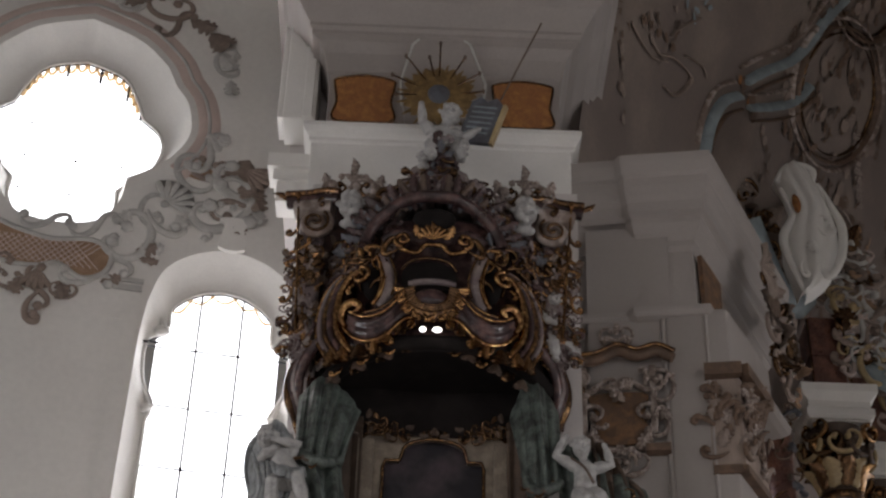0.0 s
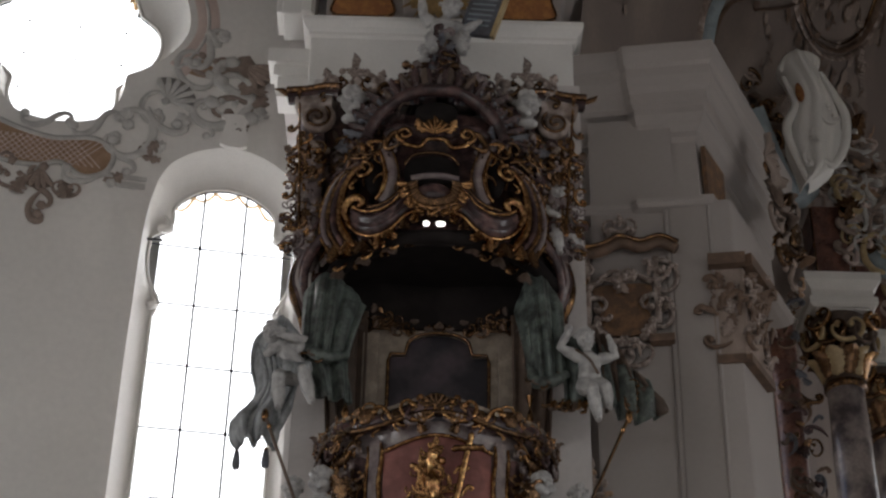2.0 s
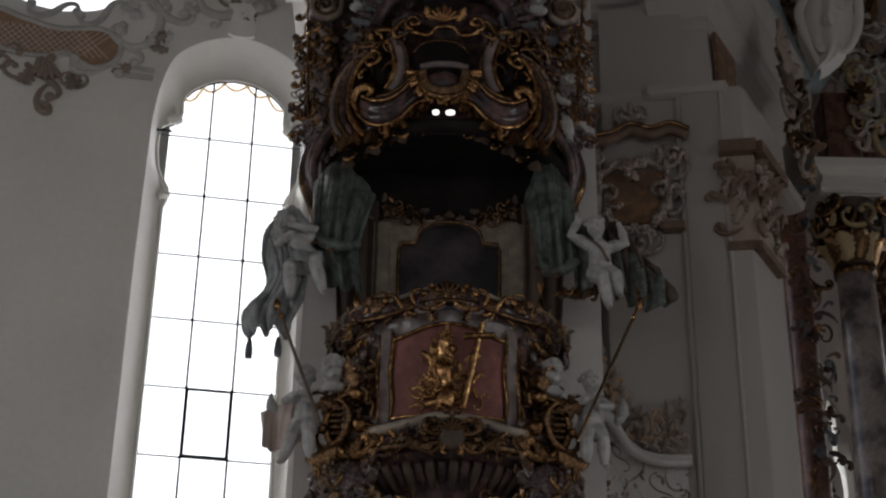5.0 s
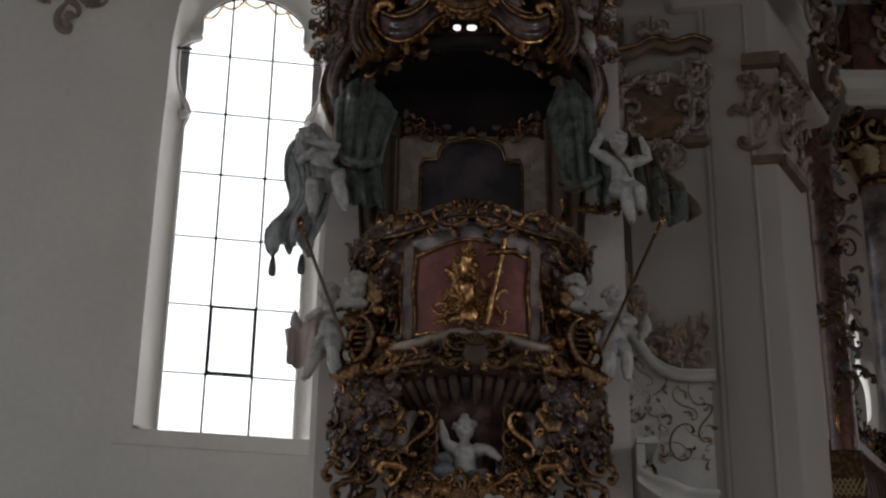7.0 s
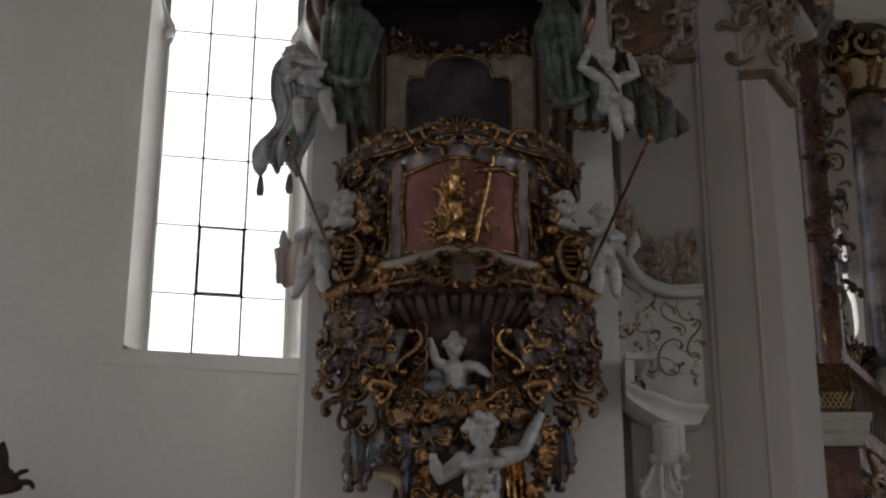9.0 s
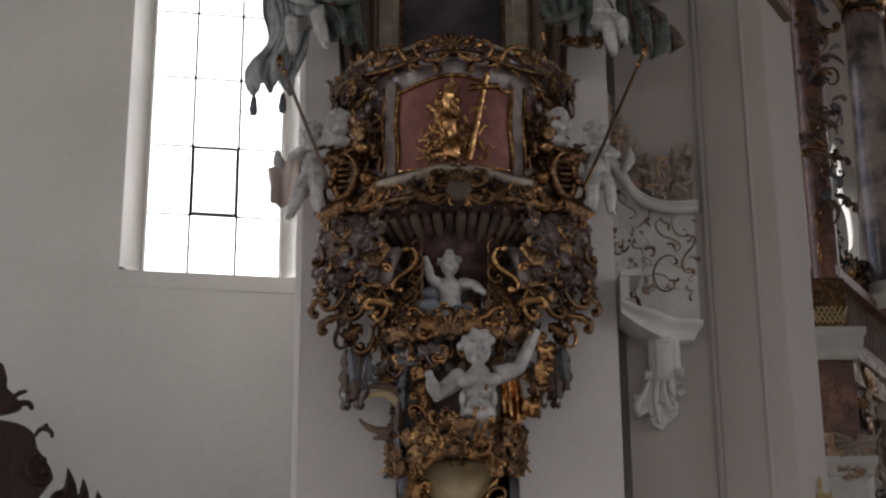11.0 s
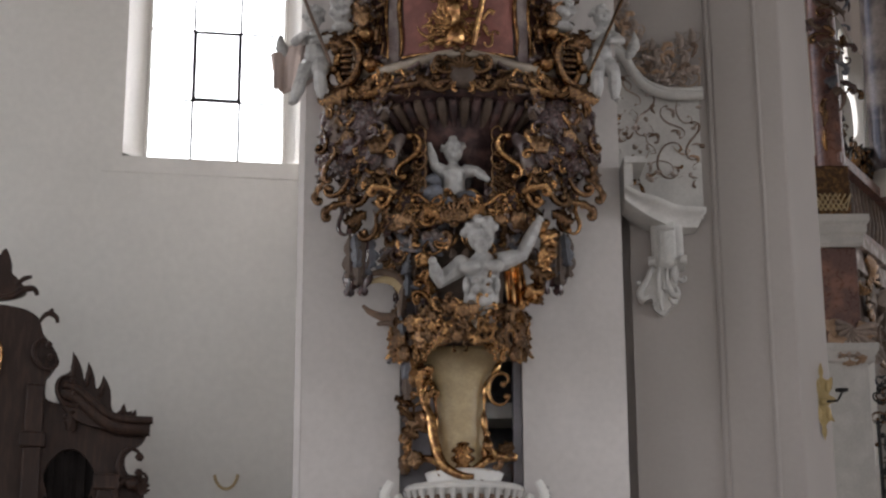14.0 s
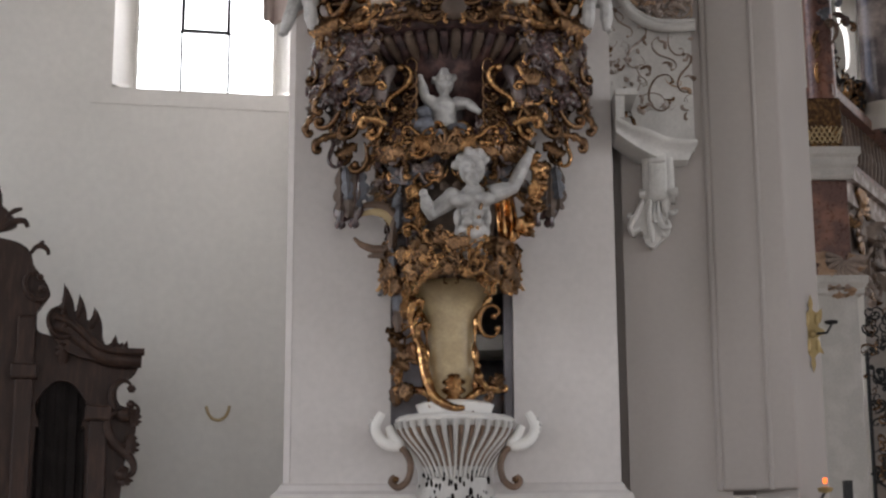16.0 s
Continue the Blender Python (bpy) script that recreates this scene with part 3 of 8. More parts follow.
def knobbly(centres, sub=3, base=0.12):
    """One closed lumpy shape: a ball pushed out to meet the given balls (centre, radius)."""
    bm = bmesh.new()
    bmesh.ops.create_icosphere(bm, subdivisions=sub, radius=1.0)
    for v in bm.verts:
        d = v.co.normalized()
        far = base
        for c, r in centres:
            b = d.dot(c)
            q = b * b - c.length_squared + r * r
            if q > 0 and b + math.sqrt(q) > far:
                far = b + math.sqrt(q)
        v.co = d * far
    return bm


def flower_mesh():
    c = [(Vector((0.3 * math.cos(i * 1.0472), -0.08, 0.3 * math.sin(i * 1.0472))), 0.2) for i in range(6)]
    return knobbly(c + [(Vector((0, -0.14, 0)), 0.15)])


def fruit_mesh(n=13, seed=1):
    rnd = random.Random(seed)
    c = []
    for i in range(n):
        a, r = rnd.uniform(0, 6.28), 0.36 * math.sqrt(rnd.random())
        c.append((Vector((r * math.cos(a), rnd.uniform(-0.22, 0), r * math.sin(a))), rnd.uniform(0.12, 0.2)))
    return knobbly(c)


def flame_mesh():
    """A ragged upright crest: a tongue with two side barbs on one stem."""
    bm = bmesh.new()
    rows = []
    for j in range(15):
        t = j / 14
        w = 0.16 * math.sin(math.pi * (0.12 + 0.87 * t)) * (1 + 0.55 * abs(math.sin(3.2 * math.pi * t)) * (1 - t)) + 0.004
        x = 0.12 * math.sin(4 * t) * t
        rows.append([(x + w * math.cos(q), -0.1 * math.sin(3 * t) + 0.45 * w * math.sin(q), t) for q in np.linspace(0, 2 * math.pi, 8, endpoint=False)])
    grid_faces(bm, rows, True, True)
    return bm


def curl_leaf_mesh():
    """A fleshy leaf that springs from the origin and rolls over at its tip."""
    s = np.linspace(0, 1, 22)
    h = 1.2 - 1.4 * s + 6.5 * np.clip(s - 0.45, 0, 1) ** 2 * -3.2
    x, z = np.cumsum(np.cos(h)) / 16, np.cumsum(np.sin(h)) / 16
    rad = [0.05 + 0.1 * math.sin(math.pi * min(1, 0.1 + t)) * (0.75 + 0.25 * math.cos(26 * t)) for t in s]
    return tube(bmesh.new(), [(a, -0.05 - 0.1 * math.sin(3 * t), b) for a, b, t in zip(x, z, s)], rad, 7, 0.55)


MAKERS = {
    "curl_leaf": curl_leaf_mesh,
    "leaf": lambda: leaf_mesh(), "broad_leaf": lambda: leaf_mesh(5, 0.5, 0.62), "slim_leaf": lambda: leaf_mesh(3, 0.25, 0.26),
    "c_scroll": lambda: scroll_mesh(17, 3.5, 17, 0.085, 0.4), "s_scroll": lambda: scroll_mesh(16, 2.5, -16, 0.08, 0.4), "hook_scroll": lambda: scroll_mesh(1.5, 3, 20, 0.1, 0.3),
    "wide_scroll": lambda: scroll_mesh(9, 4.5, 15, 0.1, 0.35), "rocaille": lambda: rocaille_mesh(), "half_rocaille": lambda: rocaille_mesh(5, 80),
    "thin_scroll": lambda: scroll_mesh(13, 2.5, -15, 0.03, 0.35), "thin_hook": lambda: scroll_mesh(1.5, 2.5, 17, 0.036, 0.3), "thin_c": lambda: scroll_mesh(14, 3, 12, 0.03, 0.35),
    "flower": flower_mesh, "fruit": fruit_mesh, "flame": flame_mesh,
}
PIECES = {}


def piece(kind, mat):
    if (kind, mat.name) not in PIECES:
        base = next((me for (k, _), me in PIECES.items() if k == kind), None)
        if base is None:
            me = link(kind, MAKERS[kind](), mat)
        else:
            me = base.copy()
            me.materials[0] = mat
        PIECES[kind, mat.name] = me
    return PIECES[kind, mat.name]


def facing(p, n, roll=0.0, size=1.0, flip=False, squash=1.0):
    """The pose of a piece at p that faces along n, turned by roll degrees."""
    n = Vector(n).normalized()
    up = Vector((0, 0, 1)) if abs(n.z) < 0.95 else Vector((0, 1, 0))
    x = (-n).cross(up)
    x.normalize()
    z = x.cross(-n).normalized()
    m = Matrix((x, -n, z)).transposed().to_4x4()
    s = size if isinstance(size, tuple) else (size, size * squash, size)
    return Matrix.Translation(p) @ m @ pose(0, 0, 0, 0, roll, 0) @ Matrix.Diagonal((-s[0] if flip else s[0], s[1], s[2], 1))


def orn(kind, mat, parent, p, n=(0, -1, 0), size=0.2, roll=0.0, flip=False, squash=1.0, label=""):
    return put(kind, piece(kind, mat), facing(p, n, roll, size, flip, squash), parent, label)


def both(kind, mat, parent, cx, dx, y, z, size, roll, n=(0, -1, 0), squash=1.0, label=""):
    """A piece and its mirror image about x = cx; roll is that of the right one."""
    orn(kind, mat, parent, (cx + dx, y, z), n, size, roll, False, squash, label)
    orn(kind, mat, parent, (cx - dx, y, z), (-n[0], n[1], n[2]), size, -roll, True, squash, label)


def scatter(parent, surf, span, kinds, n, sizes, seed, mirror=True, spin=180, squash=1.0):
    """Ornament strewn over part of a surface surf(a, z) -> place, normal. kinds: pairs of piece and material."""
    rnd = random.Random(seed)
    a0, a1, z0, z1 = span
    for i in range(n):
        a, z = rnd.uniform(a0, a1), rnd.uniform(z0, z1)
        kind, mat = rnd.choice(kinds)
        size, roll = rnd.uniform(*sizes), rnd.uniform(-spin, spin)
        tilt = Vector((rnd.uniform(-0.3, 0.3), 0, rnd.uniform(-0.3, 0.3)))
        p, q = surf(a, z)
        put(kind, piece(kind, mat), facing(p, Vector(q) + tilt, roll, size, False, squash), parent)
        if mirror:
            p, q = surf(-a, z)
            put(kind, piece(kind, mat), facing(p, Vector(q) + Vector((-tilt.x, 0, tilt.z)), -roll, size, True, squash), parent)


def along(parent, pts, kinds, sizes, seed, n=(0, -1, 0), spin=60):
    """Ornament strung along a line, each turned with it."""
    rnd = random.Random(seed)
    for i, p in enumerate(pts[:-1]):
        d = Vector(pts[i + 1]) - Vector(p)
        roll = math.degrees(math.atan2(d.x, d.z)) + rnd.uniform(-spin, spin)
        kind, mat = rnd.choice(kinds)
        orn(kind, mat, parent, p, Vector(n) + Vector((rnd.uniform(-0.4, 0.4), 0, rnd.uniform(-0.3, 0.3))), rnd.uniform(*sizes), roll)


# ---- carved figures: one plain closed shape each ----
def figure(name, m, label, arms, legs, head=(0, -0.03, 0.53), bend=(0, 0, 0.3), mat=None, extra=None, voxel=0.0095, slim=1.0, hair=True, group="carved figures on the pulpit"):
    """A carved child or torso, 1 unit tall at rest, seat at the origin, facing -y. arms: elbow, wrist for each side; legs: knee, foot."""
    bm = bmesh.new()
    c = Vector(bend)
    ball(bm, (0, 0, -0.05), (0.13 * slim, 0.11 * slim, 0.1), 2)
    tube(bm, [(0, 0, -0.06), (0, -0.015, 0.06), c * 0.6, c, c + Vector((0, 0, 0.08))], [0.12 * slim, 0.14 * slim, 0.125 * slim, 0.14 * slim, 0.07], 10)
    ball(bm, (0.05, -0.075, 0.26), (0.06, 0.04, 0.05), 1)
    ball(bm, (-0.05, -0.075, 0.26), (0.06, 0.04, 0.05), 1)
    h = Vector(head)
    tube(bm, [c, h], [0.05, 0.05], 8)
    ball(bm, h, (0.102, 0.094, 0.132), 3)
    ball(bm, h + Vector((0, -0.112, -0.012)), (0.022, 0.036, 0.036), 1)
    ball(bm, h + Vector((0, -0.088, -0.058)), (0.034, 0.022, 0.012), 1)
    for s in (-1, 1):
        ball(bm, h + Vector((0.05 * s, -0.075, -0.04)), 0.042, 1)
        ball(bm, h + Vector((0.042 * s, -0.09, 0.046)), (0.042, 0.03, 0.02), 1)
    ball(bm, h + Vector((0, -0.095, -0.085)), (0.035, 0.03, 0.028), 1)
    if hair:
        rnd = random.Random(name + label)
        for i in range(34):
            a, e = rnd.uniform(0, 6.28), rnd.uniform(0.1, 1.4)
            d = Vector((math.cos(a) * math.cos(e), math.sin(a) * math.cos(e) * 1.05 + 0.15, math.sin(e) * 1.1))
            if d.y > -0.3 or d.z > 0.8:
                ball(bm, h + d * rnd.uniform(0.112, 0.13), rnd.uniform(0.026, 0.042), 1)
    for s, (e, w) in zip((-1, 1), arms):
        sh = c + Vector((0.12 * s, 0, 0.02))
        e, w = Vector(e), Vector(w)
        tube(bm, [sh, (sh + e) / 2, e, (e + w) / 2, w], [0.078, 0.07, 0.054, 0.056, 0.036], 8)
        ball(bm, w + (w - e).normalized() * 0.03, (0.04, 0.035, 0.04), 1)
    for s, pair in zip((-1, 1), legs):
        if not pair:
            continue
        k, f = Vector(pair[0]), Vector(pair[1])
        hp = Vector((0.065 * s, 0, -0.03))
        tube(bm, [hp, (hp + k) / 2, k, (k + f) / 2, f], [0.115, 0.112, 0.076, 0.08, 0.042], 8)
        ball(bm, f + Vector((0.01 * s, -0.045, -0.015)), (0.035, 0.07, 0.028), 1)
    if extra:
        extra(bm)
    ob = new(name, link(name, bm, mat or WHITE_STATUE))
    ob.matrix_basis = m
    mod = ob.modifiers.new("carved", "REMESH")
    mod.mode, mod.voxel_size, mod.use_smooth_shade = "VOXEL", voxel, True
    sm = ob.modifiers.new("worn", "SMOOTH")
    sm.factor, sm.iterations = 0.5, 1
    return tagged(ob, label, "statue", group)


def bust(name, m, label, wings=True):
    """A winged cherub's head on a little chest."""
    bm = bmesh.new()
    ball(bm, (0, 0, 0.0), (0.118, 0.102, 0.14), 2)
    ball(bm, (0, -0.118, -0.01), (0.022, 0.036, 0.034), 1)
    ball(bm, (0, -0.095, -0.062), (0.034, 0.022, 0.012), 1)
    ball(bm, (0, -0.09, -0.1), (0.035, 0.03, 0.026), 1)
    for s in (-1, 1):
        ball(bm, (0.056 * s, -0.07, -0.045), 0.054, 2)
        ball(bm, (0.045 * s, -0.096, 0.046), (0.042, 0.03, 0.018), 1)
        if wings:
            for i in range(4):
                tube(bm, [(0.1 * s, 0.02, -0.16), (0.2 * s + 0.02 * i * s, 0.0, -0.1 + 0.05 * i), (0.34 * s, 0.02, -0.12 + 0.07 * i)], [0.03, 0.045, 0.012], 6)
    rnd = random.Random(label)
    for i in range(30):
        a, e = rnd.uniform(0, 6.28), rnd.uniform(0.0, 1.4)
        d = Vector((math.cos(a) * math.cos(e), math.sin(a) * math.cos(e) * 1.05 + 0.2, math.sin(e) * 1.15))
        if d.y > -0.3 or d.z > 0.8:
            ball(bm, d * rnd.uniform(0.115, 0.135), rnd.uniform(0.026, 0.044), 1)
    if wings:
        tube(bm, [(0, 0.02, -0.1), (0, 0.02, -0.16), (0, 0.03, -0.24)], [0.06, 0.06, 0.05], 10)
    else:
        ball(bm, (0, 0.03, -0.17), (0.12, 0.06, 0.06), 2)
    ob = new(name, link(name, bm, WHITE_STATUE))
    ob.matrix_basis = m
    mod = ob.modifiers.new("carved", "REMESH")
    mod.mode, mod.voxel_size, mod.use_smooth_shade = "VOXEL", 0.0095, True
    return tagged(ob, label, "statue", "carved figures on the pulpit")


def drape(bm, top, bottom, folds=5.0, amp=0.05, rows=22, cols=60, belly=0.0, seed=0.0):
    """Hanging cloth between two lines of points, with folds that deepen downwards."""
    t, b = np.array(spline(top, 12)), np.array(spline(bottom, 12))
    ti, bi = np.linspace(0, len(t) - 1, cols), np.linspace(0, len(b) - 1, cols)
    T = np.stack([np.interp(ti, range(len(t)), t[:, k]) for k in range(3)], 1)
    B = np.stack([np.interp(bi, range(len(b)), b[:, k]) for k in range(3)], 1)
    out = []
    for r in range(rows):
        v = r / (rows - 1)
        row = []
        for c in range(cols):
            s = c / (cols - 1)
            p = T[c] * (1 - v) + B[c] * v
            w = math.sin(2 * math.pi * folds * s + seed + 0.9 * v + 0.6 * math.sin(5 * s + 3 * v))
            w += 0.4 * math.sin(2 * math.pi * folds * 2.3 * s + 1.7 * seed + 2 * v)
            p = p + np.array((0.25 * amp * w, -amp * w * (0.45 + 0.55 * v) - belly * math.sin(math.pi * v), 0))
            row.append(tuple(p))
        out.append(row)
    grid_faces(bm, out)
    return bm


# ---- the pulpit ----
CX, PY = 0.13, 12.6
GOLDS = [("curl_leaf", GOLD), ("c_scroll", GOLD), ("s_scroll", GOLD), ("hook_scroll", OLD_GOLD), ("flower", OLD_GOLD), ("slim_leaf", GOLD), ("leaf", OLD_GOLD), ("hook_scroll", GOLD)]
DULLS = [("curl_leaf", OLD_GOLD), ("c_scroll", OLD_GOLD), ("curl_leaf", DARK_MARBLE), ("s_scroll", OLD_GOLD), ("c_scroll", DARK_MARBLE), ("hook_scroll", GREY_MARBLE), ("leaf", BROWN), ("s_scroll", DARK_MARBLE)]


def shell(rx, ry, out=0.02):
    """The round front of the pulpit at half width rx and depth ry: place and normal at an angle in degrees."""
    def at(a, z):
        t = radians(a)
        n = Vector((math.sin(t) / rx, -math.cos(t) / ry, 0)).normalized()
        return Vector((CX + rx * math.sin(t), PY - ry * math.cos(t), z)) + n * out, n
    return at


def turn(profile, rx, ry, a0=-90.0, a1=90.0, seg=48, ripple=None):
    """A half-round body whose radii are shares of rx and ry."""
    return turned(bmesh.new(), profile, (CX, PY), seg, a0, a1, rx, ry, ripple)


def patch(rx, ry, out, a0, a1, z0, z1, arch=0.0, depth=0.03):
    """A curved panel on the round front, arched at the top."""
    bm = bmesh.new()
    at0, at1 = shell(rx, ry, out), shell(rx, ry, out - depth)
    rows = []
    for j in range(9):
        front, back = [], []
        for i in range(17):
            s = i / 16
            top = z1 + arch * math.sin(math.pi * s) ** 1.5
            z = z0 + (top - z0) * j / 8
            a = a0 + (a1 - a0) * s
            front.append(at0(a, z)[0])
            back.append(at1(a, z)[0])
        rows.append(front + back[::-1])
    grid_faces(bm, rows, True, True)
    return bm


def ring(rx, ry, out, a0, a1, z, r, n=60, lift=None, flat=1.0):
    at = shell(rx, ry, out)
    pts = []
    for a in np.linspace(a0, a1, n):
        p = at(a, z)[0]
        p.z += lift(a) if lift else 0
        pts.append(p)
    return tube(bmesh.new(), pts, r, 8, flat, (0, 0, 1))


pulpit = thing("pulpit", (CX, PY, 5.95), "rose and grey marbled pulpit with gilded carving on a white pier", "pulpit")
RX, RY = 0.93, 0.95
part("body", turn([(0.9, 6.2), (0.93, 6.25), (0.9, 6.32), (0.9, 6.7), (0.92, 7.1), (0.96, 7.2), (0.3, 7.2)], RX, RY), GREY_MARBLE, pulpit)
panel = part("front_panel", patch(RX * 0.9, RY * 0.9, 0.03, -29, 29, 6.33, 6.98, 0.1), ROSE_MARBLE, pulpit, "glossy rose marbled front panel")
for s in (-1, 1):
    part("side_panel", patch(RX * 0.9, RY * 0.9, 0.03, 46 * s - 9, 46 * s + 9, 6.36, 6.95, 0.06), DARK_MARBLE, pulpit, "dark marbled side panel")
    part("end_panel", patch(RX * 0.9, RY * 0.9, 0.03, 74 * s - 10, 74 * s + 10, 6.36, 6.95, 0.06), DARK_MARBLE, pulpit, "dark marbled side panel")
    part("pilaster_strip", patch(RX * 0.9, RY * 0.9, 0.05, 34 * s - 3, 34 * s + 3, 6.3, 7.1), GREY_MARBLE, pulpit)
    part("gilt_fillet", ring(RX * 0.9, RY * 0.9, 0.05, 30 * s, 30 * s + 0.1, 6.35, 0.012, 2), GOLD, pulpit)
    for a in (30.2, 38.5, 56):
        at = shell(RX * 0.9, RY * 0.9, 0.045)
        pts = [at(a * s + 0.8 * math.sin(9 * t), 6.34 + 0.72 * t)[0] for t in np.linspace(0, 1, 14)]
        part("gilt_fillet", tube(bmesh.new(), pts, [0.012 + 0.008 * math.sin(3.1 * t) for t in np.linspace(0, 1, 14)], 7), GOLD, pulpit)
part("panel_edge", ring(RX * 0.9, RY * 0.9, 0.045, -29, 29, 6.99, 0.016, 30, lambda a: 0.1 * math.cos(radians(a * 3.1)) ** 1.5 if abs(a) < 29 else 0), GOLD, pulpit)
part("panel_edge", ring(RX * 0.9, RY * 0.9, 0.045, -29, 29, 6.325, 0.014, 30), GOLD, pulpit)
wave = lambda a: 0.035 * math.cos(radians(a * 6)) + 0.02 * math.cos(radians(a * 2))
part("top_rail", ring(RX, RY, 0.0, -90, 90, 7.24, 0.075, 70, wave), DARK_MARBLE, pulpit, "dark moulded top rail")
part("rail_bead", ring(RX, RY, 0.06, -88, 88, 7.18, 0.022, 70, wave), OLD_GOLD, pulpit)
part("rail_cap", ring(RX, RY, 0.02, -90, 90, 7.31, 0.03, 70, wave), TAUPE, pulpit)
part("base_ledge", ring(RX, RY, 0.03, -80, 80, 6.24, 0.06, 70, lambda a: 0.03 * math.cos(radians(a * 6)), 0.7), TAUPE, pulpit, "taupe moulded ledge")
part("base_band", turn([(0.9, 6.22), (1.02, 6.17), (1.05, 6.12), (1.0, 6.06), (1.02, 6.0), (0.95, 5.95), (0.8, 5.92)], RX, RY), DARK_MARBLE, pulpit)
part("base_bead", ring(RX, RY, 0.06, -80, 80, 6.05, 0.03, 70), OLD_GOLD, pulpit)

# gilded relief and cross on the front panel
fs = shell(RX * 0.9, RY * 0.9, 0.07)
relief = part("relief", tube(bmesh.new(), [fs(-2 + 1.5 * math.sin(6 * t), 6.38 + 0.52 * t)[0] for t in np.linspace(0, 1, 20)], [0.07 - 0.03 * t + 0.018 * math.sin(14 * t) for t in np.linspace(0, 1, 20)], 8), GOLD, pulpit, "gilded relief of foliage on the panel")
rnd = random.Random(5)
for i in range(110):
    t = rnd.random() ** 1.3
    a, z = rnd.gauss(-4, 9.5 * (1.12 - t)), 6.38 + 0.58 * t
    p, n = fs(max(-20, min(16, a)), z)
    put("leaf", piece(rnd.choice(("curl_leaf", "slim_leaf", "hook_scroll", "slim_leaf", "s_scroll")), GOLD), facing(p, n, rnd.gauss(-a * 3, 30), rnd.uniform(0.07, 0.16)), relief)
for a, z, r in ((-5, 6.72, 0.035), (2, 6.86, 0.035), (-12, 6.82, 0.028)):
    part("boss", ball(bmesh.new(), fs(a, z)[0], r, 2), GOLD, relief)
cross = part("cross", tube(bmesh.new(), [(0.24, 11.66, 6.36), (0.385, 11.58, 7.04)], 0.026, 8), GOLD, pulpit, "bright gilded cross")
part("cross_arm", tube(bmesh.new(), [(0.25, 11.58, 6.925), (0.48, 11.58, 6.935)], 0.028, 8), GOLD, cross)
for x, y, z in ((0.387, 11.6, 7.05), (0.255, 11.6, 6.925), (0.475, 11.6, 6.935)):
    part("cross_tip", ball(bmesh.new(), (x, y, z), 0.026, 1), GOLD, cross)

# gilded foliage on rail, panels and base
scatter(pulpit, shell(RX, RY, 0.05), (3, 88, 7.12, 7.34), GOLDS + DULLS, 80, (0.08, 0.17), 11)
scatter(pulpit, shell(RX * 0.92, RY * 0.92, 0.05), (42, 85, 6.6, 7.15), GOLDS + DULLS, 78, (0.08, 0.19), 12)
scatter(pulpit, shell(RX * 0.95, RY * 0.95, 0.05), (36, 85, 6.1, 6.6), GOLDS + DULLS, 70, (0.08, 0.19), 13)
scatter(pulpit, shell(RX, RY, 0.06), (2, 60, 5.98, 6.2), GOLDS + DULLS, 66, (0.07, 0.14), 14)
orn("rocaille", OLD_GOLD, pulpit, (CX - 0.02, PY - RY - 0.06, 7.26), size=0.13)
both("c_scroll", GOLD, pulpit, CX, 0.16, PY - RY - 0.05, 7.26, 0.26, 15)
both("s_scroll", GOLD, pulpit, CX, 0.36, PY - RY + 0.01, 7.22, 0.3, -8)
# mask cartouche at the foot of the front panel
cart = part("cartouche", ball(bmesh.new(), (CX + 0.03, PY - RY - 0.07, 6.1), (0.1, 0.06, 0.11), 3), BROWN, pulpit, "dark shell cartouche framed in gilt scrolls")
orn("rocaille", OLD_GOLD, cart, (CX + 0.03, PY - RY - 0.12, 6.12), size=0.11)
for q in (-1, 1):
    orn("curl_leaf", GOLD, cart, (CX + 0.03 + 0.05 * q, PY - RY - 0.13, 6.02), size=0.1, roll=120 * q, flip=q < 0)
for s in (-1, 1):
    orn("c_scroll", OLD_GOLD, cart, (CX + 0.03 + 0.15 * s, PY - RY - 0.08, 6.1), size=0.26, roll=90 * s, flip=s < 0)
    orn("wide_scroll", OLD_GOLD, cart, (CX + 0.03 + 0.1 * s, PY - RY - 0.09, 6.2), size=0.22, roll=40 * s, flip=s < 0)
    orn("leaf", OLD_GOLD, cart, (CX + 0.03 + 0.2 * s, PY - RY - 0.07, 6.0), size=0.2, roll=60 * s)
# corner volutes that carry the cherub heads
for s in (-1, 1):
    v0 = Vector((CX + 0.72 * s, PY - 0.62, 6.3))
    vol = orn("wide_scroll", GOLD, pulpit, v0 + Vector((s * 0.02, -0.12, -0.02)), (0.35 * s, -1, 0), 0.5, -80 * s, s > 0, 1.3, "gilded corner volute")
    orn("c_scroll", OLD_GOLD, vol, v0 + Vector((s * 0.16, -0.1, 0.0)), (0.5 * s, -1, 0), 0.38, 85 * s, s < 0, 1.5)
    for i in range(5):
        part("rib", tube(bmesh.new(), [v0 + Vector((s * (0.13 + 0.05 * math.cos(t)), -0.1 + 0.07 * math.sin(t), 0.12 - 0.05 * i + 0.02 * math.sin(t))) for t in np.linspace(-2.2, 2.2, 9)], 0.016, 6), OLD_GOLD, vol)
    both_leaf = [(0.0, 0.28, 0.24, 20), (0.1, 0.1, 0.3, 60), (-0.06, -0.1, 0.26, 150), (0.12, -0.2, 0.3, 120)]
    for dx, dz, size, roll in both_leaf:
        orn("leaf", OLD_GOLD, vol, v0 + Vector((s * dx, -0.16, dz)), (0.4 * s, -1, 0), size, roll * s, s < 0)

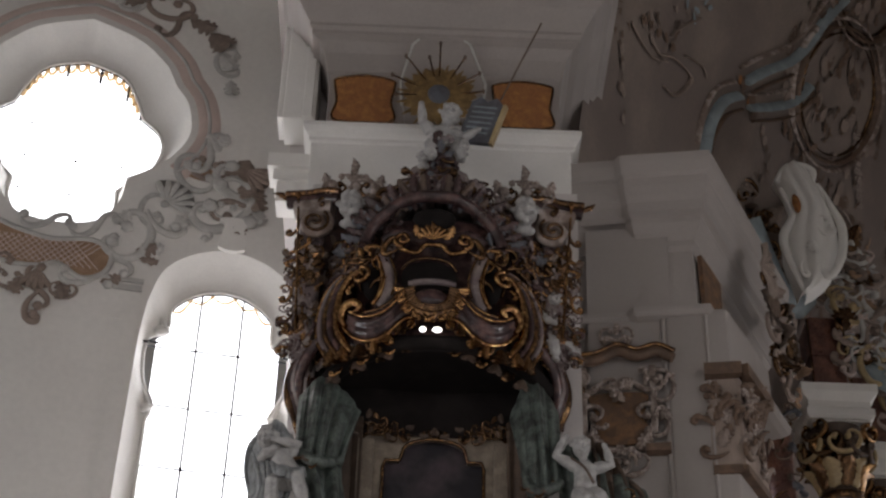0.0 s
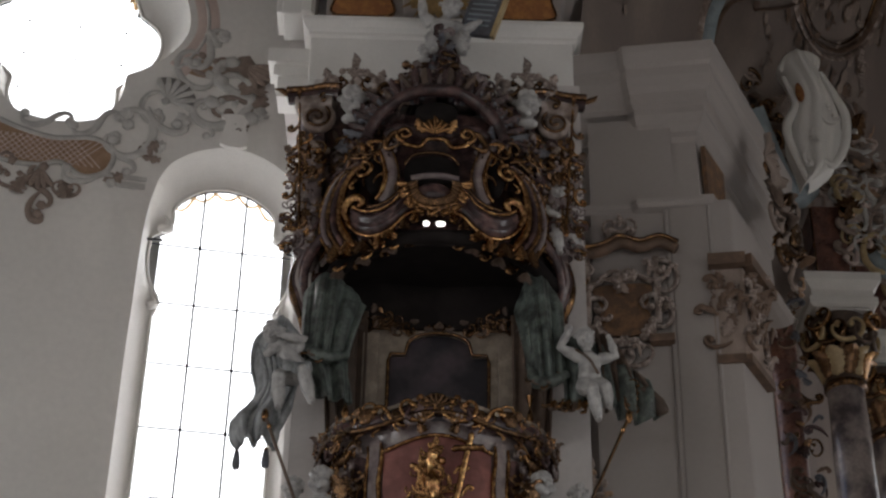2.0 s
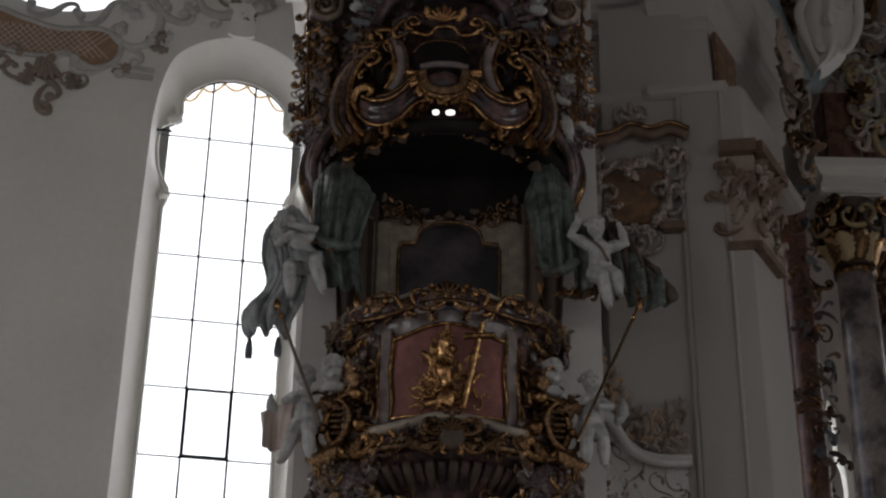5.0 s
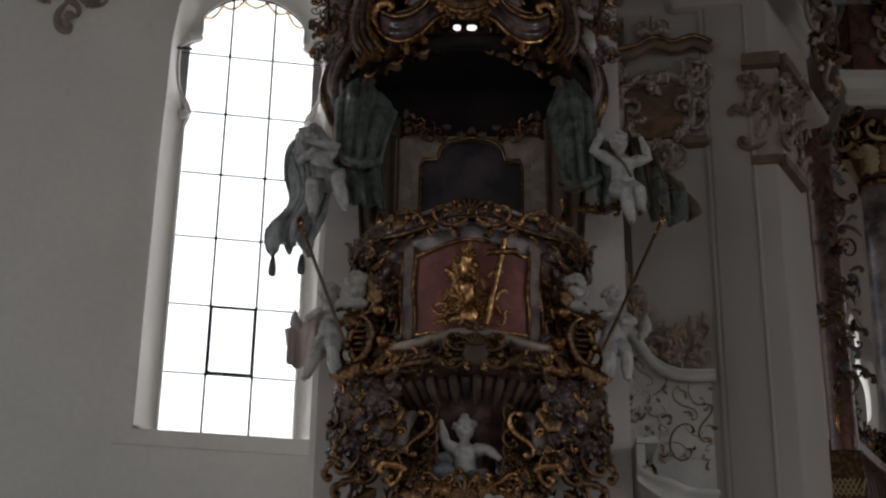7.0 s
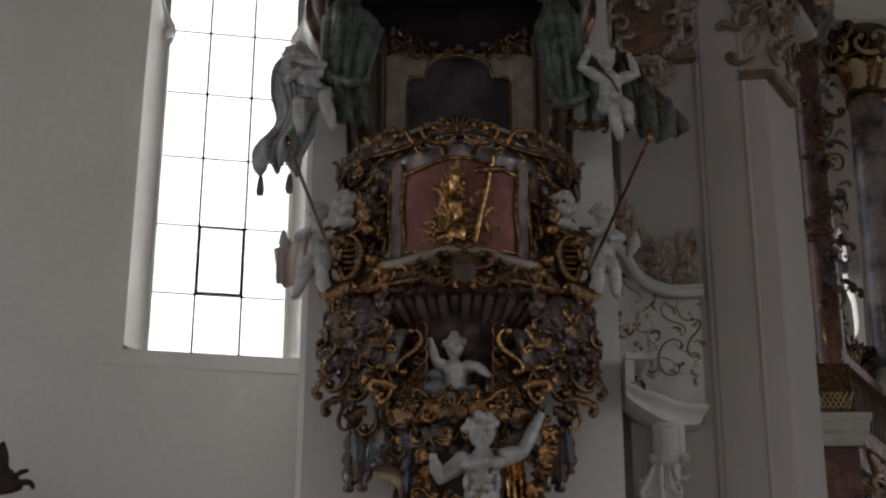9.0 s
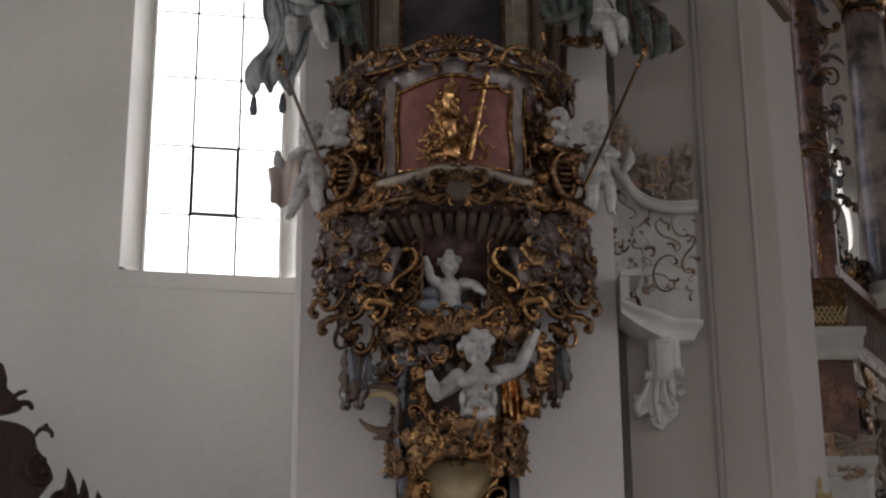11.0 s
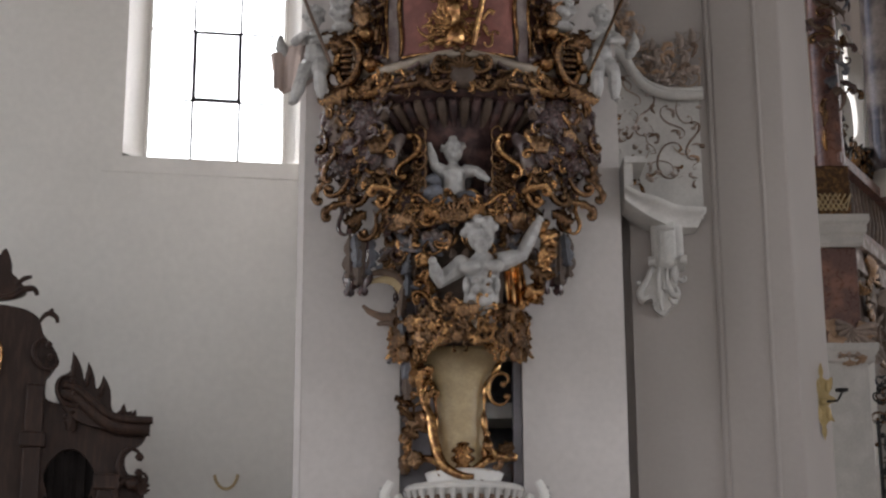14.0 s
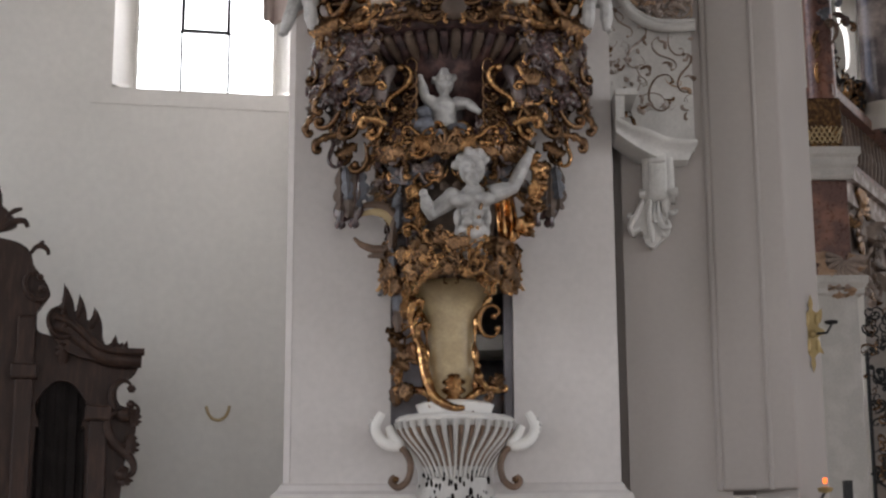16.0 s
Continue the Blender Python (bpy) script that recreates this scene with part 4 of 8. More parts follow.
# lower bowl with its niche
bowl = thing("pulpit_bowl", (CX, PY, 5.1), "dark marbled pulpit underside thick with gilded scrollwork", "pulpit")
part("body", turn([(0.98, 5.97), (0.9, 5.93), (0.82, 5.84), (0.72, 5.76), (0.62, 5.66), (0.5, 5.45), (0.44, 5.25), (0.4, 5.05), (0.3, 4.6), (0.24, 4.3)], RX, RY), DARK_MARBLE, bowl)
for i in range(24):
    a = -66 + 5.75 * i
    at = shell(RX, RY, 0)
    p0, n0 = at(a, 5.94)
    part("gadroon", tube(bmesh.new(), [p0 - n0 * float(0.02 + 0.2 * t) + Vector((0, 0, -0.15 * t)) for t in np.linspace(0, 1, 5)], [0.03, 0.044, 0.042, 0.03, 0.015], 7), DARK_MARBLE if i % 2 else BROWN, bowl)
for s in (-1, 1):
    lobe = bmesh.new()
    rows = []
    for j in range(15):
        t = j / 14
        w = 0.3 * math.sin(math.pi * (0.25 + 0.7 * t)) ** 0.8
        rows.append([(CX + s * (0.78 - 0.2 * t) + w * math.sin(q), PY - 0.34 - 0.8 * w * math.cos(q), 5.98 - 0.6 * t) for q in np.linspace(0, 2 * math.pi, 24, endpoint=False)])
    grid_faces(lobe, rows, True, True)
    part("side_lobe", lobe, BROWN, bowl, "dark brown carved side mass")
    part("pale_hollow", tube(bmesh.new(), spline([(CX + 0.42 * s, PY - 0.66, 5.74), (CX + 0.52 * s, PY - 0.68, 5.6), (CX + 0.5 * s, PY - 0.66, 5.42)], 5), [0.03 + 0.04 * math.sin(math.pi * i / 10) for i in range(11)], 9), GREY_MARBLE, bowl, "pale hollow between scrolls")
    for x, z, size, roll, kind in ((1.0, 5.46, 0.24, 100, "curl_leaf"), (0.92, 5.4, 0.24, 30, "hook_scroll"), (0.62, 5.62, 0.32, 100, "c_scroll"), (0.38, 5.55, 0.34, 80, "s_scroll"), (0.74, 5.32, 0.24, 60, "hook_scroll"), (0.46, 5.26, 0.26, 30, "curl_leaf"), (0.24, 5.2, 0.22, 5, "s_scroll"), (1.06, 5.8, 0.2, 80, "hook_scroll"), (0.84, 5.24, 0.26, 65, "curl_leaf"), (0.56, 5.3, 0.24, 80, "hook_scroll"), (0.98, 5.62, 0.22, 120, "curl_leaf"), (0.7, 5.16, 0.22, 120, "leaf")):
        orn(kind, GOLD if x < 0.7 else OLD_GOLD, bowl, (CX + s * x, PY - 0.78 + 0.35 * x * x, z), (0.4 * s * x, -1, -0.1), size, roll * s, s < 0, 1.3)
    for i in range(5):
        orn("c_scroll", OLD_GOLD, bowl, (CX + s * 0.3, PY - 0.72, 5.72 - 0.1 * i), (0, -1, 0), 0.14, 90 * s, s < 0, 1.4)
scatter(bowl, shell(1.1, 0.9, 0.0), (30, 78, 5.5, 6.05), DULLS + DULLS + [("curl_leaf", DARK_MARBLE), ("leaf", DARK_MARBLE), ("flower", DARK_MARBLE)] * 3 + GOLDS, 240, (0.08, 0.2), 21)
scatter(bowl, shell(0.95, 0.85, 0.0), (35, 75, 5.25, 5.6), DULLS + DULLS + GOLDS, 70, (0.08, 0.2), 22)
scatter(bowl, shell(0.66, 0.72, 0.0), (22, 66, 5.1, 5.62), DULLS + DULLS + GOLDS, 110, (0.08, 0.17), 23)
scatter(bowl, shell(0.7, 0.72, 0.0), (0, 55, 5.05, 5.25), GOLDS + DULLS, 56, (0.08, 0.18), 24)
orn("rocaille", OLD_GOLD, bowl, (CX - 0.04, PY - 0.76, 5.06), size=0.12)
scatter(bowl, lambda a, z: (Vector((CX - 0.04 + a, PY - 0.76 + 0.3 * a * a, z)), Vector((0, -1, 0))), (0.0, 0.36, 5.02, 5.16), GOLDS, 26, (0.07, 0.13), 25)
both("leaf", GOLD, bowl, CX - 0.04, 0.08, PY - 0.78, 5.06, 0.2, 60)

# corbel with hanging foliage, the atlas figure and the fruit garland
corbel = thing("pulpit_corbel", (CX, PY, 4.0), "dark feathered corbel hung with gilded fruit garlands", "corbel")
part("body", turn([(0.62, 5.12), (0.5, 5.0), (0.4, 4.8), (0.36, 4.5), (0.4, 4.35), (0.3, 4.24), (0.2, 4.16)], 0.92, 0.8), BROWN, corbel)
for s in (-1, 1):
    for x, z, size, roll, mat in ((0.86, 5.16, 0.3, 100, OLD_GOLD), (0.95, 5.14, 0.34, -60, GOLD if s > 0 else DARK_MARBLE), (0.72, 5.1, 0.34, 70, OLD_GOLD)):
        orn("hook_scroll" if x < 0.9 else "s_scroll", mat, corbel, (CX + s * x * 0.95, PY - 0.42, z), (0, -1, 0), size * 0.72, roll * s, s < 0, 1.3)
    for i in range(9):
        x, l = 0.7 + 0.035 * (i % 5), 0.34 + 0.1 * (i % 3)
        orn("slim_leaf", (SLATE, BROWN, DARK_MARBLE)[i % 3], corbel, (CX + s * x, PY - 0.36 - 0.02 * (i % 2), 5.06 - 0.06 * (i // 5)), (0.1 * s, -1, -0.2), (0.32, 0.3, l), 180 + 6 * ((i % 3) - 1))
    for i in range(7):
        orn("slim_leaf", SLATE if i % 2 else BROWN, corbel, (CX - 0.36 - 0.03 * (i % 4), PY - 0.36, 5.0 - 0.16 * i), (0, -1, 0), (0.2, 0.25, 0.36), 180 + 5 * ((i % 3) - 1)) if s < 0 else None
scatter(corbel, shell(0.62, 0.55, 0.0), (5, 70, 4.85, 5.15), DULLS + [("leaf", SLATE), ("slim_leaf", SLATE)] + GOLDS[:3], 70, (0.1, 0.2), 31)
scatter(corbel, shell(0.5, 0.5, 0.0), (-80, -20, 4.2, 4.9), DULLS + [("slim_leaf", SLATE), ("leaf", GOLD)], 54, (0.1, 0.22), 32, False)
scatter(corbel, shell(0.52, 0.55, 0.02), (0, 72, 4.08, 4.42), GOLDS + [("fruit", GOLD), ("fruit", OLD_GOLD), ("curl_leaf", GOLD)], 96, (0.07, 0.16), 33)
# pale ribbon curls at its side
for line, mat in (([(-0.3, 4.66), (-0.34, 4.72), (-0.42, 4.755), (-0.5, 4.757), (-0.57, 4.73), (-0.61, 4.69)], UMBER), ([(-0.3, 4.62), (-0.36, 4.68), (-0.44, 4.7), (-0.53, 4.69), (-0.58, 4.66)], CREAM), ([(-0.28, 4.36), (-0.36, 4.4), (-0.46, 4.41), (-0.54, 4.44), (-0.58, 4.47), (-0.607, 4.5)], UMBER), ([(-0.28, 4.33), (-0.36, 4.36), (-0.44, 4.36), (-0.5, 4.35)], BROWN)):
    w = spline(line, 5)
    part("ribbon", tube(bmesh.new(), [(x, PY - 0.3, z) for x, z in w], [0.042 * (1 - 0.85 * i / (len(w) - 1)) + 0.005 for i in range(len(w))], 8, 0.6), mat, corbel, "curling ribbon")
# right-hand fruit string that the figure holds up
string = [(0.74, 12.0, 5.04), (0.8, 12.0, 4.94), (0.8, 12.0, 4.84), (0.76, 12.0, 4.72), (0.74, 12.0, 4.61), (0.66, 12.0, 4.47), (0.55, 11.96, 4.36), (0.4, 11.9, 4.31)]
along(corbel, spline(string, 3), [("fruit", GOLD), ("fruit", OLD_GOLD), ("leaf", GOLD), ("flower", GOLD)], (0.13, 0.2), 34)
along(corbel, spline([(-0.12, 12.0, 4.78), (-0.1, 11.98, 4.66), (-0.14, 12.0, 4.5), (-0.12, 12.0, 4.35)], 4), [("fruit", GOLD), ("leaf", GOLD), ("hook_scroll", GOLD)], (0.12, 0.2), 35)
scatter(corbel, shell(0.5, 0.84, 0.0), (-32, 44, 4.12, 4.37), GOLDS + DULLS[:2] + [("fruit", GOLD), ("curl_leaf", GOLD), ("fruit", OLD_GOLD)], 90, (0.08, 0.15), 36, False)
sash = bmesh.new()
drape(sash, [(0.44, 11.92, 4.78), (0.5, 11.96, 4.86), (0.6, 12.02, 4.8)], [(0.48, 12.0, 4.44), (0.54, 11.98, 4.4), (0.63, 12.04, 4.42)], 3, 0.035, 24, 40)
thick(part("gilt_cloth", sash, GOLD, corbel, "gilded cloth over the shoulder"), 0.015)

def muscles(bm):
    for x, y, z, r in ((-0.085, -0.125, 0.29, (0.085, 0.07, 0.055)), (0.09, -0.125, 0.3, (0.085, 0.07, 0.055)), (-0.045, -0.14, 0.185, (0.04, 0.045, 0.03)), (0.045, -0.14, 0.185, (0.04, 0.045, 0.03)), (-0.045, -0.145, 0.11, (0.04, 0.045, 0.032)), (0.045, -0.145, 0.11, (0.04, 0.045, 0.032)), (-0.115, -0.1, 0.16, (0.03, 0.05, 0.07)), (0.115, -0.1, 0.16, (0.03, 0.05, 0.07)), (0, -0.12, 0.03, (0.09, 0.05, 0.05)), (-0.15, -0.01, 0.35, (0.075, 0.08, 0.07)), (0.16, -0.01, 0.36, (0.075, 0.08, 0.07)), (0.24, 0, 0.41, (0.06, 0.06, 0.055)), (-0.26, -0.03, 0.26, (0.055, 0.06, 0.06)), (0.0, -0.16, 0.45, (0.05, 0.045, 0.06)), (0.0, -0.18, 0.48, (0.045, 0.03, 0.03))):
        ball(bm, (x, y, z), r, 2)


figure("atlas_figure", pose(0.29, 11.93, 4.38) @ Matrix.Scale(0.98, 4), "white stucco bearded torso with a raised arm under the pulpit", [((-0.32, -0.05, 0.2), (-0.36, -0.16, 0.31)), ((0.31, 0.0, 0.42), (0.44, 0.02, 0.68))], [None, None], head=(0.0, -0.1, 0.55), bend=(0.01, -0.02, 0.34), slim=0.98, extra=muscles, voxel=0.009)
strap = tube(bmesh.new(), spline([(0.4, 11.84, 4.76), (0.37, 11.79, 4.68), (0.34, 11.78, 4.56), (0.32, 11.79, 4.42)], 4), 0.014, 6)
part("strap", strap, OLD_GOLD, corbel, "gilded strap")
figure("putto_statue", pose(0.086, 12.0, 5.245, 0, 0, 4) @ Matrix.Scale(0.72, 4), "white stucco putto rising from cloth in the pulpit niche", [((-0.2, -0.06, 0.36), (-0.25, -0.1, 0.54)), ((0.24, -0.08, 0.3), (0.33, -0.16, 0.2))], [None, None], head=(0.0, -0.05, 0.53), voxel=0.012)
for x, z, w, h in ((-0.06, 5.24, 0.1, 0.07), (0.03, 5.17, 0.13, 0.06), (0.2, 5.2, 0.1, 0.06), (-0.07, 5.34, 0.07, 0.05)):
    cl = ball(bmesh.new(), (0, 0, 0), (w, 0.08, h), 3)
    for v in cl.verts:
        v.co *= 1 + 0.14 * math.sin(40 * v.co.x + 25 * v.co.z)
    part("putto_cloth", cl, SLATE, bowl, "slate-grey cloth on the ledge", m=pose(x, 11.92, z + 0.03, 0, 20, 0))
# Black curved sheet that colours in the niche's shade.
part("niche", turn([(0.505, 5.7), (0.45, 5.5), (0.45, 5.25), (0.47, 5.16)], RX, RY, -24, 24, 16), DARK, bowl, "niche surface coloured black for its shade")

# cream vase-shaped cartouche in front of the stair slot
vase = thing("cream_cartouche", (CX, PY - 0.2, 3.15), "cream marbled tapering shield with gilded scroll edges", "cartouche")
half = spline([(0.0, 4.2), (0.3, 4.18), (0.28, 4.04), (0.2, 3.92), (0.17, 3.7), (0.18, 3.5), (0.17, 3.32), (0.12, 3.2), (0.0, 3.15)], 6)
shield = bmesh.new()
rows = []
for x, z in half[1:-1]:
    rows.append([(CX + x * math.sin(q), PY - 0.12 - 0.16 * math.cos(q) * (0.4 + x), z) for q in np.linspace(-math.pi, math.pi, 28, endpoint=False)])
grid_faces(shield, rows, True, True)
part("shield", shield, CREAM, vase)
for s in (-1, 1):
    edge = [(CX + s * (x + 0.012), PY - 0.2, z) for x, z in half[4:-4]]
    part("gilt_edge", tube(bmesh.new(), edge, [0.02 + 0.012 * math.sin(i * 0.9) for i in range(len(edge))], 7), GOLD, vase)
for dx, z, size, roll, kind, fl in ((-0.3, 3.82, 0.26, -35, "curl_leaf", 0), (-0.26, 3.66, 0.24, -30, "curl_leaf", 0), (-0.24, 3.52, 0.22, -25, "leaf", 0), (-0.3, 3.9, 0.26, -20, "leaf", 0), (-0.34, 3.74, 0.2, -70, "slim_leaf", 0), (-0.33, 3.62, 0.22, -50, "slim_leaf", 0), (0.26, 3.4, 0.18, 120, "curl_leaf", 0), (0.12, 3.19, 0.18, 100, "curl_leaf", 0), (0.3, 3.86, 0.24, 75, "c_scroll", 1), (0.24, 3.34, 0.22, 60, "leaf", 0), (-0.34, 3.95, 0.16, -60, "hook_scroll", 0), (0.02, 3.2, 0.3, 0, "leaf", 0)):
    orn(kind, GOLD if size > 0.22 else OLD_GOLD, vase, (CX + dx, PY - 0.22, z), size=size, roll=roll, flip=bool(fl), squash=1.2)
for s in (-1, 1):
    part("gilt_bar", tube(bmesh.new(), [(CX + s * 0.42, PY - 0.1, 3.36), (CX + s * 0.3, PY - 0.16, 3.35), (CX + s * 0.2, PY - 0.2, 3.33), (CX + s * 0.1, PY - 0.22, 3.25)], [0.035, 0.03, 0.035, 0.025], 8), GOLD, vase)
sw = spline([(CX - 0.22, PY - 0.2, 3.98), (CX - 0.28, PY - 0.22, 3.82), (CX - 0.22, PY - 0.24, 3.62), (CX - 0.19, PY - 0.26, 3.44), (CX - 0.13, PY - 0.28, 3.28), (CX + 0.0, PY - 0.3, 3.2), (CX + 0.1, PY - 0.3, 3.19)], 6)
part("gilt_acanthus_stem", tube(bmesh.new(), sw, [0.02 + 0.022 * math.sin(math.pi * i / (len(sw) - 1)) for i in range(len(sw))], 9), GOLD, vase)
sw = spline([(CX + 0.2, PY - 0.24, 3.52), (CX + 0.21, PY - 0.26, 3.42), (CX + 0.28, PY - 0.24, 3.35), (CX + 0.4, PY - 0.16, 3.34)], 5)
part("gilt_acanthus_stem", tube(bmesh.new(), sw, [0.034 - 0.01 * math.sin(i) for i in range(len(sw))], 9), GOLD, vase)
scatter(vase, shell(0.42, 0.3, 0.0), (-80, -45, 3.3, 4.1), GOLDS + [("slim_leaf", BROWN)], 40, (0.08, 0.18), 41, False)

# fluted white basin below
basin = thing("fluted_basin", (CX, PY - 0.1, 2.2), "white stucco fluted basin with gilt-tipped side volutes", "basin")
BX, BY = 0.16, PY - 0.05
prof = [(0.41, 3.13), (0.44, 3.1), (0.43, 3.05), (0.41, 3.0), (0.37, 2.93), (0.325, 2.85), (0.29, 2.76), (0.28, 2.68), (0.3, 2.6), (0.29, 2.5), (0.26, 2.3)]
part("bowl", turned(bmesh.new(), prof, (BX, BY), 120, -90, 90, 1.0, 0.8), PALE_STUCCO, basin, "white curved basin")
part("neck", turned(bmesh.new(), [(0.27, 3.11), (0.27, 3.16), (0.3, 3.24), (0.26, 3.26), (0.1, 3.26)], (BX, BY), 60, -90, 90, 1.0, 0.8), STUCCO, basin)
part("rim", turned(bmesh.new(), [(0.3, 3.14), (0.42, 3.15), (0.455, 3.12), (0.42, 3.08), (0.3, 3.08)], (BX, BY), 80, -90, 90, 1.0, 0.8, lambda a, z: 1 + 0.02 * math.cos(a * 18)), STUCCO, basin)
for i in range(15):
    t0 = -1.33 + 0.19 * i
    f = (1.0, 1.0, 0.98, 0.9, 0.78, 0.68, 0.6)
    pts = [(BX + (r + 0.012) * math.sin(t0 * k), BY - 0.8 * (r + 0.012) * math.cos(t0 * k), z) for (r, z), k in zip(prof[1:8], f)]
    part("rib", tube(bmesh.new(), spline(pts, 3), [0.026 - 0.015 * j / 18 for j in range(19)], 8), PALE_STUCCO, basin)
    a = t0 + 0.095
    groove = [(BX + (r + 0.016) * math.sin(a * k), BY - 0.8 * (r + 0.016) * math.cos(a * k), z) for (r, z), k in zip(prof[2:7], f[1:])]
    # A raised umber rod colours in the shade between two ribs.
    part("dark_groove", tube(bmesh.new(), groove, [0.022, 0.019, 0.016, 0.013, 0.009], 5), UMBER, basin)
rnd = random.Random(19)
for i in range(46):
    a, z = rnd.uniform(-1.2, 1.2), rnd.uniform(2.5, 2.78)
    # Black bumps stand in for the shade inside pierced holes.
    part("pierced_hole", ball(bmesh.new(), (BX + 0.285 * math.sin(a), BY - 0.232 * math.cos(a), z), (rnd.uniform(0.008, 0.02), 0.014, rnd.uniform(0.016, 0.04)), 1), DARK, basin)
for s in (-1, 1):
    v = spline([(BX + s * 0.5, BY - 0.1, 3.07), (BX + s * 0.47, BY - 0.11, 3.0), (BX + s * 0.42, BY - 0.12, 2.93), (BX + s * 0.5, BY - 0.12, 2.93), (BX + s * 0.57, BY - 0.12, 2.98), (BX + s * 0.6, BY - 0.12, 3.07), (BX + s * 0.55, BY - 0.12, 3.17)], 6)
    vol = part("side_volute", tube(bmesh.new(), v, [0.03 + 0.016 * math.sin(math.pi * i / (len(v) - 1)) for i in range(len(v))], 9), STUCCO, basin, "scalloped white side volute")
    for i in range(9):
        p = v[len(v) // 2 + i * 2 - 2] if len(v) // 2 + i * 2 - 2 < len(v) else v[-1]
        part("scallop", ball(bmesh.new(), (p[0] + s * 0.036, p[1], p[2] - 0.02 + 0.004 * i), 0.019, 1), PALE_STUCCO, vol)
    h = spline([(BX + s * 0.44, BY - 0.12, 2.93), (BX + s * 0.37, BY - 0.14, 2.87), (BX + s * 0.335, BY - 0.15, 2.77), (BX + s * 0.36, BY - 0.15, 2.66), (BX + s * 0.43, BY - 0.15, 2.61), (BX + s * 0.48, BY - 0.15, 2.65), (BX + s * 0.45, BY - 0.15, 2.69)], 5)
    part("side_scroll", tube(bmesh.new(), h, 0.026, 8), UMBER, basin, "brown and gilt inner scroll")
    part("gilt_tip", ball(bmesh.new(), (BX + s * 0.445, BY - 0.17, 2.665), 0.03, 1), OLD_GOLD, basin)


# ---- the sounding board above the pulpit ----
canopy = thing("pulpit_canopy", (CX, PY, 8.7), "dark violet marbled canopy with openwork gilded scrolls", "canopy")
QX, QY = 1.12, 0.9
# Soffit and rim are coloured black to carry the shade under the canopy.
part("soffit", turn([(0.02, 8.86), (0.5, 8.9), (0.86, 8.86), (0.93, 8.86), (0.93, 9.02), (0.8, 9.06)], QX, QY), DARK, canopy, "black-brown underside with its shade in the colour")
part("body", turn([(0.84, 8.98), (0.88, 9.06), (0.8, 9.2), (0.72, 9.4), (0.7, 9.9), (0.8, 10.1), (0.86, 10.25), (0.7, 10.4), (0.3, 10.55)], QX, QY), DARK_MARBLE, canopy)
part("rim_body", ring(QX * 0.93, QY * 0.93, 0.0, -88, 88, 8.78, 0.07, 70, lambda a: 0.16 * math.cos(radians(a)) ** 2), DARK, canopy)
part("back_wall", blocks(((-1.0, 12.5, 8.6), (1.25, 12.62, 10.9))), DARK_MARBLE, canopy, smooth=False)
# two great swept mouldings that meet in the gilded mask
KX = 0.06


def face_y(u):
    """Depth of the canopy's front at u metres from its middle."""
    return 11.66 + 0.42 * u * u


def band(upper, lower, s, bulge=0.11, ridges=3, rows=40, cols=20, back=0.0):
    """A swelling ridged moulding between an upper and a lower line of (u, z), mirrored by s."""
    up, lo = np.array(spline(upper, 10)), np.array(spline(lower, 10))
    q = lambda p, t: np.array([np.interp(t * (len(p) - 1), range(len(p)), p[:, k]) for k in range(2)])
    out = []
    for t in np.linspace(0, 1, rows):
        a_, b_ = q(up, t), q(lo, t)
        row = []
        for v in np.linspace(0, 1, cols):
            u, z = a_ * (1 - v) + b_ * v
            d = bulge * math.sin(math.pi * v) ** 0.7 + 0.03 * abs(math.sin(ridges * math.pi * v))
            row.append((KX + s * u, face_y(u) + back + 0.05 - d, z))
        row += [(x, y + 0.16 + 0.1 * math.sin(math.pi * i / (cols - 1)), z) for i, (x, y, z) in enumerate(row)][::-1]
        out.append(row)
    bm = bmesh.new()
    grid_faces(bm, out, True, True)
    return bm


def front_line(pts, s, r, out=0.0, n=6, seg=8):
    """A rod along a line of (u, z) on the canopy's front."""
    line = spline(pts, n)
    rad = r if isinstance(r, (int, float)) else [r[0] + (r[1] - r[0]) * math.sin(math.pi * i / (len(line) - 1)) for i in range(len(line))]
    return tube(bmesh.new(), [(KX + s * u, face_y(u) - out, z) for u, z in line], rad, seg)


def spiral(c, r, turns, a0, s, n=26):
    """A line of (u, z) winding in to c."""
    return [(c[0] + r * (1 - 0.85 * t) * math.cos(a0 + turns * 2 * math.pi * t), c[1] + r * (1 - 0.85 * t) * math.sin(a0 + turns * 2 * math.pi * t)) for t in np.linspace(0, 1, n)]


